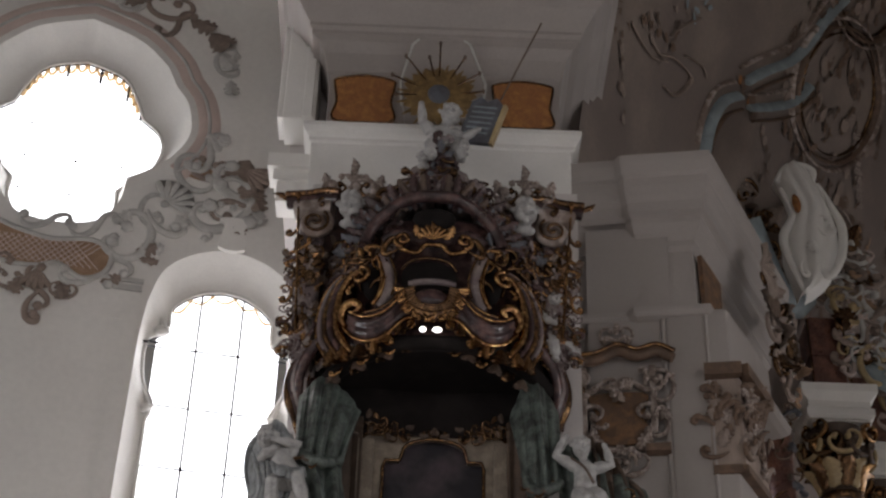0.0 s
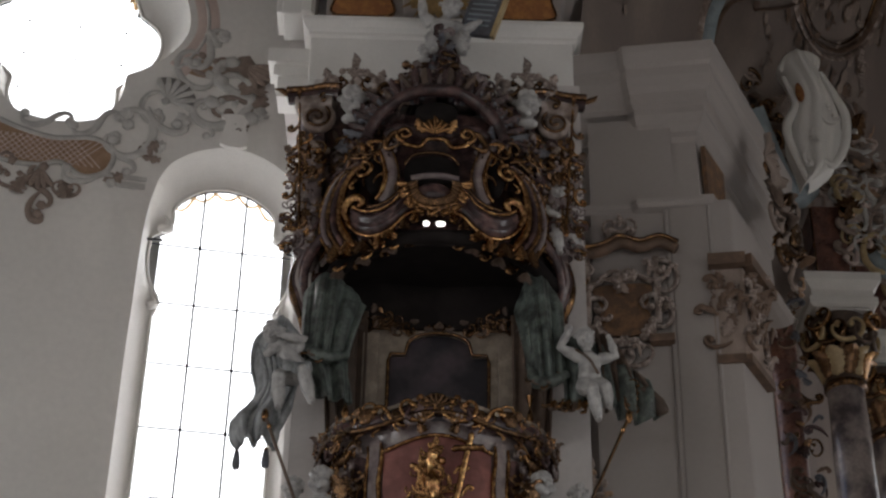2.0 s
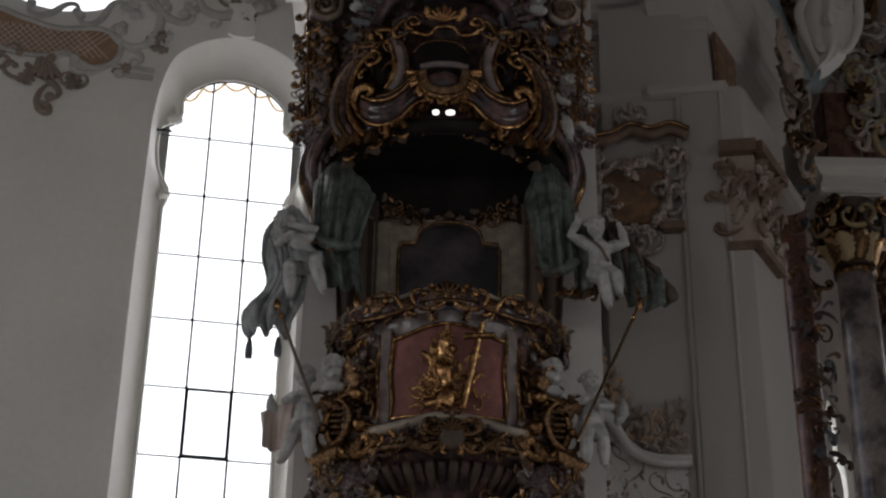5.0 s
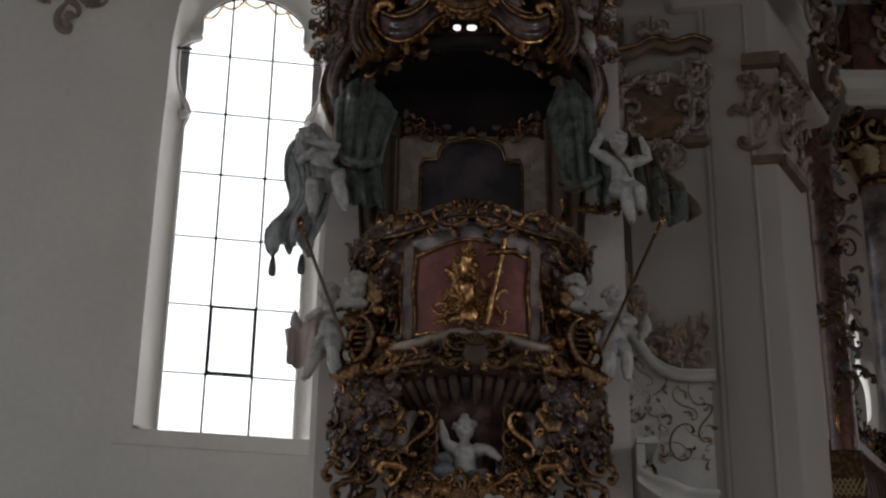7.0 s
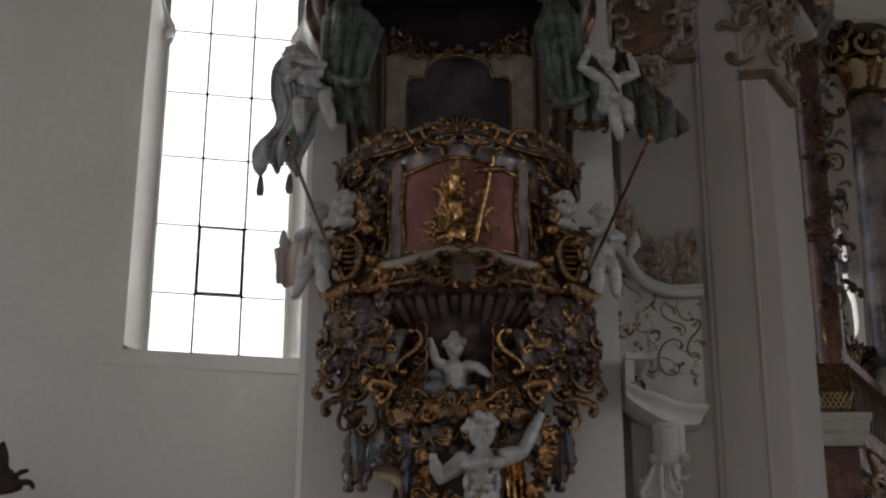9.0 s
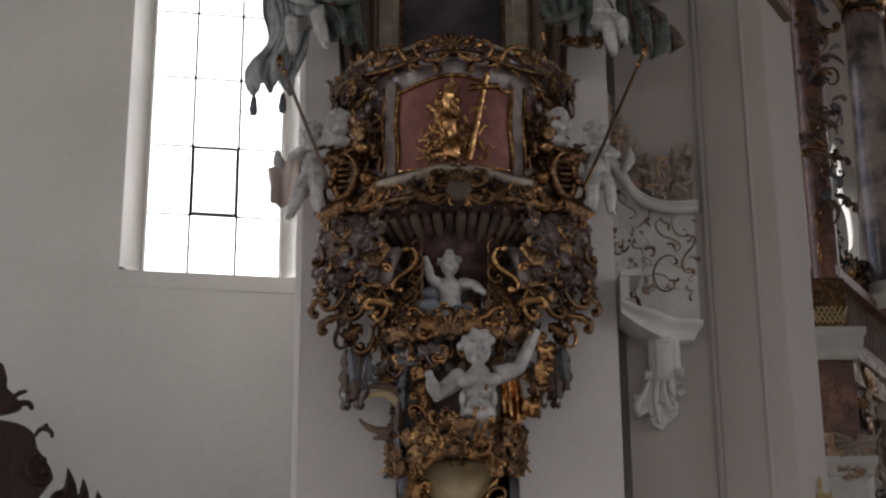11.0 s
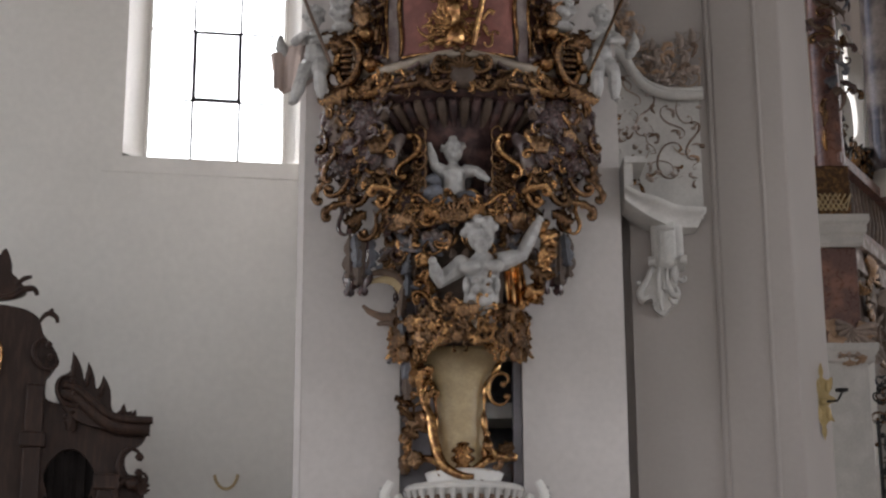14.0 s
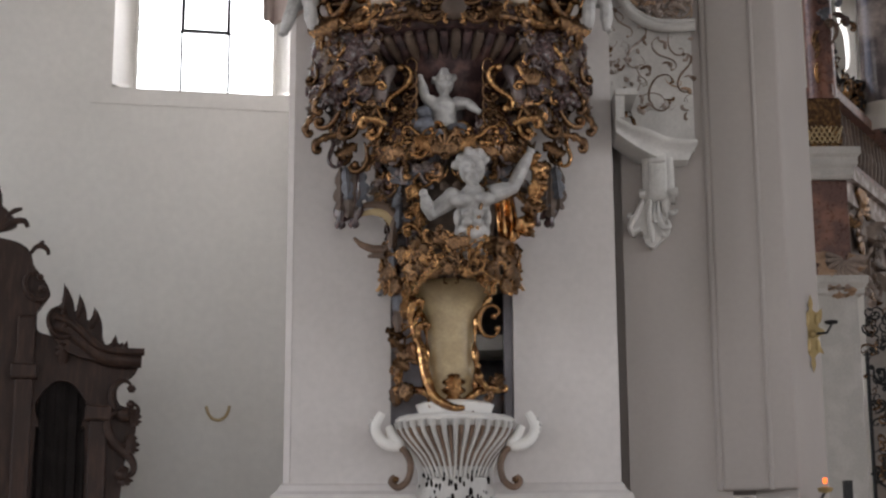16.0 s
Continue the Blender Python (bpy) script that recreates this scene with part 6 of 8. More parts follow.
scatter(door, lambda a, z: (Vector((CX + a, PY - 0.13, z)), Vector((0, -1, 0))), (0.0, 0.7, 8.42, 8.6), [("leaf", OLD_GOLD), ("c_scroll", OLD_GOLD), ("leaf", BROWN)], 22, (0.07, 0.13), 61)


def hanging(s):
    """The painted stucco curtain that falls from the canopy to the angel at one side."""
    h = thing("curtain", (CX + s * 0.9, PY - 0.3, 7.4), "grey-green painted stucco curtain drawn aside", "curtain", "curtains under the canopy")
    top, low = (([(-1.02, 12.2, 8.62), (-0.86, 12.14, 8.78), (-0.7, 12.16, 8.72), (-0.5, 12.26, 8.53)], [(-1.0, 12.12, 8.02), (-0.9, 12.02, 7.9), (-0.78, 12.04, 7.87), (-0.63, 12.2, 7.98)]) if s < 0 else
                ([(0.76, 12.26, 8.5), (0.86, 12.18, 8.78), (0.96, 12.14, 8.92), (1.17, 12.2, 8.52)], [(0.88, 12.22, 7.94), (0.93, 12.1, 7.72), (1.05, 12.04, 7.7), (1.18, 12.1, 7.8)]))
    thick(part("fall", drape(bmesh.new(), top, low, 4.4, 0.026, 44, 140, 0.06, s * 1.7), TEAL, h), 0.02)
    ends = [low[0], low[1], low[-1]]
    under = [(-0.94, 12.2, 7.66), (-0.78, 12.14, 7.6), (-0.58, 12.26, 7.62)] if s < 0 else [(0.96, 12.24, 7.62), (1.06, 12.14, 7.56), (1.2, 12.16, 7.62)]
    if s < 0:
        thick(part("lower_fold", drape(bmesh.new(), [(x, y + 0.03, z + 0.06) for x, y, z in ends], under, 3.2, 0.05, 22, 60, 0.04, 2.6 * s), TEAL, h), 0.02)
    roll_line = spline([(x, y - 0.07, z + 0.02) for x, y, z in low], 8)
    part("rolled_hem", tube(bmesh.new(), roll_line, [0.03 + 0.022 * math.sin(math.pi * i / (len(roll_line) - 1)) + 0.008 * math.sin(1.7 * i) for i in range(len(roll_line))], 9), TEAL, h)
    for i in range(6):
        p = roll_line[2 + 4 * i]
        orn("curl_leaf", OLD_GOLD if i % 2 else BROWN, h, (p[0], p[1] - 0.03, p[2] - 0.03), (0, -1, 0), 0.09, 180 + 30 * (i % 3))
    return h


for s in (-1, 1):
    hanging(s)
figure("angel_statue", pose(-1.04, 11.98, 7.74, 0, 0, -8) @ Matrix.Scale(0.74, 4), "white stucco putto with hanging legs beside the curtain", [((-0.3, -0.1, 0.2), (-0.16, -0.2, 0.26)), ((0.12, -0.12, 0.34), (-0.12, -0.22, 0.36))], [((-0.13, -0.22, -0.14), (-0.12, -0.12, -0.48)), ((0.14, -0.22, -0.08), (0.24, -0.12, -0.43))], head=(-0.27, -0.08, 0.46), bend=(-0.12, -0.02, 0.29), voxel=0.011)
figure("angel_statue", pose(1.36, 12.0, 7.72, 0, 0, 6) @ Matrix.Scale(0.72, 4), "white stucco putto with both arms raised by the drawn curtain", [((-0.34, -0.04, 0.42), (-0.24, -0.08, 0.62)), ((0.3, -0.04, 0.36), (0.22, -0.1, 0.54))], [((-0.02, -0.2, -0.18), (0.06, -0.12, -0.5)), ((0.14, -0.18, -0.12), (0.18, -0.1, -0.34))], head=(-0.05, -0.07, 0.53), voxel=0.011)
# cloth with tassels that hangs free at the window side
cloth = thing("tasselled_cloth", (-1.3, PY - 0.5, 6.9), "grey painted cloth with two tassels hanging against the window", "cloth")
edge = spline([(-1.24, 8.26), (-1.38, 8.1), (-1.42, 7.88), (-1.36, 7.62), (-1.45, 7.46), (-1.54, 7.36), (-1.53, 7.2), (-1.47, 7.09)], 8)
inner = spline([(-1.12, 8.26), (-1.0, 8.1), (-0.98, 7.88), (-1.04, 7.62), (-1.06, 7.46), (-1.1, 7.36), (-1.14, 7.24), (-1.18, 7.11)], 8)
rows = []
for i, ((x0, z0), (x1, z1)) in enumerate(zip(edge, inner)):
    v = i / (len(edge) - 1)
    row = []
    for c in np.linspace(0, 1, 60):
        fold = math.sin(2 * math.pi * (2.6 * c + 0.5 * math.sin(3 * v)) + 2 * v) + 0.4 * math.sin(2 * math.pi * 6.1 * c + 5 * v)
        row.append((x0 + (x1 - x0) * c, PY - 0.5 - 0.035 * fold * (0.4 + v) - 0.12 * math.sin(math.pi * c), z0 + (z1 - z0) * c + 0.07 * v ** 6 * abs(math.sin(math.pi * (c * 2 + 0.02)))))
    rows.append(row)
bm = bmesh.new()
grid_faces(bm, rows)
thick(part("fall", bm, CLOTH_GREY, cloth), 0.03)
for k in range(5):
    line = spline([(-1.36 + 0.05 * k, PY - 0.62, 8.0 - 0.03 * k), (-1.3 + 0.05 * k, PY - 0.66, 7.8), (-1.26 + 0.03 * k, PY - 0.64, 7.6), (-1.42 + 0.07 * k, PY - 0.6, 7.34)], 6)
    part("fold_ridge", tube(bmesh.new(), line, [0.006 + 0.02 * math.sin(math.pi * i / (len(line) - 1)) for i in range(len(line))], 7), CLOTH_GREY, cloth)
for x, z in ((-1.465, 7.04), (-1.235, 7.06)):
    t = part("tassel", tube(bmesh.new(), [(x, PY - 0.5, z + 0.06), (x, PY - 0.5, z + 0.03), (x, PY - 0.5, z - 0.06), (x, PY - 0.5, z - 0.1)], [0.012, 0.024, 0.034, 0.028], 8), SLATE, cloth)
    part("tassel_knot", ball(bmesh.new(), (x, PY - 0.5, z + 0.05), 0.022, 1), OLD_GOLD, t)
c = drape(bmesh.new(), [(-1.18, 11.86, 7.82), (-1.04, 11.82, 7.76), (-0.9, 11.86, 7.78)], [(-1.16, 11.84, 7.72), (-1.04, 11.78, 7.64), (-0.88, 11.82, 7.68)], 2.6, 0.02, 14, 30, 0.03, 0.7)
thick(part("lap_fold", c, CLOTH_GREY, cloth), 0.015)
# dark winged drapery of the other angel
wing = thing("dark_cloth", (1.6, PY - 0.5, 7.4), "dark brown and green cloth billowing behind the putto", "cloth")
c = drape(bmesh.new(), [(1.42, PY - 0.46, 8.3), (1.55, PY - 0.45, 8.2), (1.66, PY - 0.44, 8.0)], [(1.5, PY - 0.42, 7.55), (1.62, PY - 0.48, 7.62), (1.86, PY - 0.5, 7.66)], 3, 0.06, 20, 36, 0.04, 0.5)
thick(part("fall", c, BROWN, wing), 0.02)
c = drape(bmesh.new(), [(1.5, PY - 0.5, 7.95), (1.72, PY - 0.52, 7.9), (1.88, PY - 0.5, 7.74)], [(1.58, PY - 0.5, 7.5), (1.74, PY - 0.52, 7.42), (1.96, PY - 0.5, 7.5)], 2.6, 0.05, 16, 30, 0.05, 1.5)
thick(part("billow", c, TEAL, wing, "green-grey billowing fold"), 0.02)
c = drape(bmesh.new(), [(1.14, 12.16, 8.12), (1.3, 12.12, 8.26), (1.5, 12.14, 8.12)], [(1.16, 12.12, 7.62), (1.36, 12.08, 7.56), (1.6, 12.12, 7.58)], 3.4, 0.04, 24, 50, 0.05, 0.9)
thick(part("back_fold", c, TEAL, wing, "dark green-grey cloth behind the putto"), 0.02)
part("tail", tube(bmesh.new(), spline([(1.8, PY - 0.52, 7.72), (1.9, PY - 0.54, 7.62), (1.96, PY - 0.52, 7.5)], 5), [0.05] * 6 + [0.06] * 4 + [0.04], 8), BROWN, wing)
part("belt", tube(bmesh.new(), spline([(1.24, 11.9, 7.98), (1.34, 11.86, 7.88), (1.42, 11.9, 7.76)], 5), 0.012, 6), BROWN, wing, "dark sash across the putto")
for i in range(14):
    orn(("curl_leaf", "leaf")[i % 2], (OLD_GOLD, GOLD, BROWN)[i % 3], wing, (1.05 + 0.022 * i, 12.02, 7.57 + 0.02 * math.sin(2 * i)), (0, -1, 0), 0.12, 180 + 40 * math.sin(3 * i))
for z in (7.7, 7.62, 7.56):
    orn("c_scroll", OLD_GOLD, wing, (1.7, PY - 0.58, z), size=0.16, roll=30 + 200 * z)


def staff_angel(s):
    """One of the two putti at the parapet with a slanting gilded staff."""
    x = CX + s * 1.12
    figure("angel_statue", pose(x - 0.02 * s, PY - 0.62, 6.36, 0, 0, 14 * s) @ Matrix.Scale(0.68, 4), "white stucco putto leaning on a slanting staff by the parapet" if s < 0 else "white stucco putto with a small mantle gripping a staff", [((-0.22, -0.12, 0.22), (-0.06, -0.24, 0.24)), ((0.22, -0.12, 0.22), (0.06, -0.24, 0.16))], [((-0.1, -0.18, -0.24), (-0.16 + 0.06 * s, -0.12, -0.52)), ((0.1, -0.18, -0.22), (0.12, -0.12, -0.5))], head=(0.02 * s, -0.05, 0.52))
    st = thing("processional_staff", (CX + s * 0.95, PY - 0.62, 6.3), "slanting brown and gilt staff held by a putto", "staff", "staffs held by the putti")
    lo, hi = (Vector((-0.84, 11.74, 6.25)), Vector((-1.24, 11.86, 7.3))) if s < 0 else (Vector((1.11, 11.74, 6.14)), Vector((1.65, 11.9, 7.38)))
    part("shaft", tube(bmesh.new(), [lo, (lo + hi) / 2, hi], 0.014, 8), OLD_GOLD if s > 0 else BROWN, st)
    part("finial", ball(bmesh.new(), hi, (0.03, 0.03, 0.06), 2), GOLD, st)
    part("collar", ball(bmesh.new(), lo + (hi - lo) * 0.9, (0.024, 0.024, 0.03), 1), GOLD, st)


for s in (-1, 1):
    staff_angel(s)
    bust("cherub_bust", pose(CX + s * 0.86 - 0.04, PY - 0.72, 6.75, 0, 0, 16 * s) @ Matrix.Scale(0.78, 4), "white stucco cherub head set on the corner volute", False)
mantle = thing("rose_mantle", (-1.3, PY - 0.45, 6.3), "dull rose mantle blowing out behind the staff putto", "cloth")
c = drape(bmesh.new(), [(-1.34, PY - 0.42, 6.5), (-1.15, PY - 0.42, 6.58), (-1.0, PY - 0.42, 6.56)], [(-1.32, PY - 0.42, 6.2), (-1.15, PY - 0.44, 6.2), (-1.0, PY - 0.42, 6.28)], 2.2, 0.05, 14, 26, 0.04)
thick(part("fall", c, ROSE_PLASTER, mantle), 0.02)
both("flame", WHITE_STATUE, pulpit, CX, 1.34, PY - 0.4, 6.46, 0.24, 20)
figure("angel_statue", pose(1.14, PY - 0.42, 9.3, 0, 0, 20) @ Matrix.Scale(0.66, 4), "white stucco putto clinging to the canopy cheek", [((-0.2, -0.1, 0.2), (-0.1, -0.2, 0.1)), ((0.22, -0.04, 0.2), (0.26, -0.12, 0.02))], [((-0.08, -0.16, -0.2), (-0.02, -0.1, -0.42)), ((0.16, -0.16, -0.18), (0.3, -0.1, -0.36))], head=(-0.02, -0.06, 0.54))


# ---- stucco on the window wall ----
def on_wall(u, z, out=0.015):
    return WALL @ Vector((u, -out, z))


WN = (WALL.to_3x3() @ Vector((0, -1, 0)))


def wall_orn(kind, mat, parent, u, z, size, roll, flip=False, squash=0.5):
    return orn(kind, mat, parent, on_wall(u, z), WN, size, roll, flip, squash)


def offset_loop(loop, d):
    p = np.array(resampled(loop, 120))
    t = np.roll(p, -1, 0) - np.roll(p, 1, 0)
    n = np.stack([t[:, 1], -t[:, 0]], 1)
    n /= np.linalg.norm(n, axis=1)[:, None]
    c = p.mean(0)
    if ((p - c) * n).sum() < 0:
        n = -n
    q = p + d * n
    return [tuple(v) for v in q]


stucco = thing("stucco_relief", (on_wall(-1.2, 11.3)), "grey and rose rocaille stucco around the round window", "stucco", kind="")
ringp = [p for p in offset_loop(foil_outer, 0.2) if p[1] > 12.5]
ringi = [p for p in offset_loop(foil_outer, 0.05) if p[1] > 12.5]
pts = [(x, -0.005, z) for x, z in ringp]
k = max(range(len(pts) - 1), key=lambda i: abs(pts[i + 1][0] - pts[i][0]) + abs(pts[i + 1][2] - pts[i][2]))
pts = pts[k + 1:] + pts[:k + 1]
part("rose_band", tube(bmesh.new(), pts, 0.12, 10, 0.12), ROSE_PLASTER, stucco, "flat rose-tinted band", m=WALL)
part("rose_edge", tube(bmesh.new(), [(x * 1.0, -0.02, z) for x, _, z in pts], 0.02, 6), GREY_STUCCO, stucco, m=WALL)
tre = spline([(-2.5, 11.5), (-2.1, 11.62), (-1.75, 11.52), (-1.4, 11.45), (-1.0, 11.5), (-0.78, 11.36), (-0.82, 11.12), (-1.05, 11.02), (-1.3, 11.16), (-1.5, 11.1), (-1.8, 11.1), (-2.2, 11.2), (-2.55, 11.2)], 5, True)
part("trellis_field", plate(bmesh.new(), tre, (), -0.02, 0.01), TRELLIS, stucco, "tan trellis field", False, m=WALL)
for i in range(26):
    for d in (-1, 1):
        u = -2.5 + 0.07 * i
        a, b = (u, 11.12), (u + 0.3 * d, 11.45)
        if -2.45 < a[0] < -0.85 and -2.45 < b[0] < -0.85:
            part("trellis_bar", tube(bmesh.new(), [(a[0], -0.022, a[1] + 0.02), (b[0], -0.022, b[1])], 0.006, 5), ROSE_PLASTER, stucco, m=WALL)
part("field_edge", tube(bmesh.new(), [(x, -0.02, z) for x, z in tre + tre[:1]], 0.03, 7, 0.6), GREY_STUCCO, stucco, m=WALL)
W = lambda *a, **k: wall_orn(*a, **k)
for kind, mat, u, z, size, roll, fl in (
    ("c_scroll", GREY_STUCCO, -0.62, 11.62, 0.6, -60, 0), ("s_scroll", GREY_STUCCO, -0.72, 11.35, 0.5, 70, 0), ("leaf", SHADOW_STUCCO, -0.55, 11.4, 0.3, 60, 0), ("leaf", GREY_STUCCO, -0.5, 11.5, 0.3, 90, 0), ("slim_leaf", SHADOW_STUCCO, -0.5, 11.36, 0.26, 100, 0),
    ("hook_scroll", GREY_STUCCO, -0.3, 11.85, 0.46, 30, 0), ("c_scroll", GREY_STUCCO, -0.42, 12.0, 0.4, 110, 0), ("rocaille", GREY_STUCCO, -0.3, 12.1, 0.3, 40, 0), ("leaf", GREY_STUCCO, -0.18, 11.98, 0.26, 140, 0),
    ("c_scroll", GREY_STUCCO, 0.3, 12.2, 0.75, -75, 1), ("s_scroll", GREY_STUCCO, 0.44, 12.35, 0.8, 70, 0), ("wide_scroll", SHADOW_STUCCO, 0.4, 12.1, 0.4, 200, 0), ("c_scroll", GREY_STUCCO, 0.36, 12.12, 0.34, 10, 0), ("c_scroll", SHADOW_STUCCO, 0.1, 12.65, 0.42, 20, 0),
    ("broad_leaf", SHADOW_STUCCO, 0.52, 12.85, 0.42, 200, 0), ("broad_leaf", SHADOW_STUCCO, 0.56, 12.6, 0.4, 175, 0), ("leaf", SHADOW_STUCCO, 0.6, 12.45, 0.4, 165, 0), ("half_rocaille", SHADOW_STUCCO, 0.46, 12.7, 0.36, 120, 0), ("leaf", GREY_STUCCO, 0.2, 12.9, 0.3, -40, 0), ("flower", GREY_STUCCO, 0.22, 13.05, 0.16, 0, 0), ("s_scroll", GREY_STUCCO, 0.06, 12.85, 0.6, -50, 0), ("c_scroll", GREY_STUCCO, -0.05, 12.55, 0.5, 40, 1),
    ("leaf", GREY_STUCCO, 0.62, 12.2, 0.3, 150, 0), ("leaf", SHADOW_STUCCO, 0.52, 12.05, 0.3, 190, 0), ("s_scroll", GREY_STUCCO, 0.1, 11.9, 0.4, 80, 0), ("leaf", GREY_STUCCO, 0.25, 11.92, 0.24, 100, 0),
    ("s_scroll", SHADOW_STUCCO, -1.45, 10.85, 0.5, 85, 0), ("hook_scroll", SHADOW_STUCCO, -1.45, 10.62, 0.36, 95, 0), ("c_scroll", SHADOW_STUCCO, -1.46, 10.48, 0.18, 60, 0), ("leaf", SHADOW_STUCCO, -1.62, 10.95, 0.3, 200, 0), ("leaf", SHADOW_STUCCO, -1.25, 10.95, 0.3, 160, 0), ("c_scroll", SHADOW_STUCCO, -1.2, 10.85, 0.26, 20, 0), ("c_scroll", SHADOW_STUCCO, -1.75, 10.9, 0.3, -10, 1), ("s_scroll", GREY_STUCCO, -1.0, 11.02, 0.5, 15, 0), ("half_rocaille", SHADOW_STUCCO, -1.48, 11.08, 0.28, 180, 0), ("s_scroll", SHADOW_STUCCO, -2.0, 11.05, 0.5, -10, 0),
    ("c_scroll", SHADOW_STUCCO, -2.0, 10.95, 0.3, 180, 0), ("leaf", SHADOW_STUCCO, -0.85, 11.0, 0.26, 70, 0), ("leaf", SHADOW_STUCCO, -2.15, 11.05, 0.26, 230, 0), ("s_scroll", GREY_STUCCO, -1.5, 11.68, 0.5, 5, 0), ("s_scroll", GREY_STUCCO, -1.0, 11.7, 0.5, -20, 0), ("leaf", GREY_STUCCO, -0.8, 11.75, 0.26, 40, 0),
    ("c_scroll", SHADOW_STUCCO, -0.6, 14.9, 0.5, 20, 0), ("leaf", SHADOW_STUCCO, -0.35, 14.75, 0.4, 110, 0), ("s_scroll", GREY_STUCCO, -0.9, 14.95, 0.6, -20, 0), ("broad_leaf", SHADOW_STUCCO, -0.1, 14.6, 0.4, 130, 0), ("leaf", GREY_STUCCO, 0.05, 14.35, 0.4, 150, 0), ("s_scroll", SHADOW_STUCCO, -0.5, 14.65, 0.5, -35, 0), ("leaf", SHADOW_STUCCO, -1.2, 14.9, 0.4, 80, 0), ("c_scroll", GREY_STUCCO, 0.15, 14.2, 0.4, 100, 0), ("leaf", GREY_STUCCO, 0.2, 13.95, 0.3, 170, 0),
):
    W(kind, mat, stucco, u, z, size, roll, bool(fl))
part("rose_patch", plate(bmesh.new(), spline([(-0.25, 12.62), (-0.05, 12.72), (0.15, 12.62), (0.2, 12.5), (0.0, 12.48), (-0.2, 12.55)], 4, True), (), -0.008, 0.01), TRELLIS, stucco, "tan painted patch", False, m=WALL)
key = part("keystone", plate(bmesh.new(), spline([(0.3, 11.62), (0.34, 11.9), (0.28, 11.98), (0.44, 12.02), (0.62, 11.98), (0.55, 11.88), (0.58, 11.62)], 3, True), (), -0.05, 0.01), STUCCO, stucco, smooth=False, m=WALL)
capital = thing("painted_pilaster_head", on_wall(-0.6, 10.9), "grey painted pilaster head beside the tall window", "stucco")
for a, b, c in ((10.95, 11.02, 0.05), (11.05, 11.1, 0.08), (10.6, 10.93, 0.0)):
    part("band", blocks(((-0.66 - c, -0.012 - c * 0.1, a), (-0.43 + c * 0.3, 0.01, b))), GREY_STUCCO if c else PLASTER, capital, smooth=False, m=WALL)

# small iron hook on the wall
hook = thing("wall_hook", on_wall(0.62, 3.3), "small cream hook hanging on the plain wall", "hook")
part("loop", tube(bmesh.new(), [on_wall(0.62 + 0.1 * math.cos(t), 3.5 - 0.14 * math.sin(t), 0.03) for t in np.linspace(0.1, 3.0, 16)], 0.014, 7), CREAM, hook)

# ---- stucco and fittings on the choir wall ----
RN = RIGHT.to_3x3() @ Vector((0, -1, 0))


def on_right(u, z, out=0.03):
    return RIGHT @ Vector((u, -out, z))


def right_orn(kind, mat, parent, u, z, size, roll, flip=False, squash=0.8, out=0.03):
    return orn(kind, mat, parent, on_right(u, z, out), RN, size, roll, flip, squash)


icon = thing("framed_cartouche", on_right(0.48, 8.5), "ochre panel in a grey rocaille frame with brown cornice", "cartouche")
part("field", plate(bmesh.new(), spline([(0.24, 8.66), (0.28, 8.9), (0.22, 9.1), (0.5, 9.13), (0.74, 9.1), (0.7, 8.9), (0.74, 8.66), (0.5, 8.6)], 4, True), (), -0.03, 0.01), DULL_OCHRE, icon, "ochre field", False, m=RIGHT)
part("cornice", tube(bmesh.new(), [tuple(RIGHT @ Vector((u, -0.1, z))) for u, z in spline([(0.05, 9.42), (0.3, 9.44), (0.48, 9.52), (0.66, 9.46), (0.84, 9.5), (0.98, 9.42)], 6)], 0.05, 8), UMBER, icon, "brown moulded cornice")
part("cornice_lip", tube(bmesh.new(), [tuple(RIGHT @ Vector((u, -0.13, z))) for u, z in spline([(0.03, 9.48), (0.3, 9.5), (0.48, 9.58), (0.66, 9.52), (0.84, 9.56), (1.0, 9.48)], 6)], 0.025, 7), OLD_GOLD, icon)
part("bracket_bar", blocks(((0.7, -0.12, 8.49), (0.92, 0.0, 8.56))), UMBER, icon, smooth=False, m=RIGHT)
part("side_post", blocks(((0.76, -0.08, 8.68), (0.82, 0.0, 9.38)), bevel=0.01), DIM_STUCCO, icon, smooth=False, m=RIGHT)
part("side_post", blocks(((0.14, -0.08, 8.68), (0.2, 0.0, 9.38)), bevel=0.01), DIM_STUCCO, icon, smooth=False, m=RIGHT)
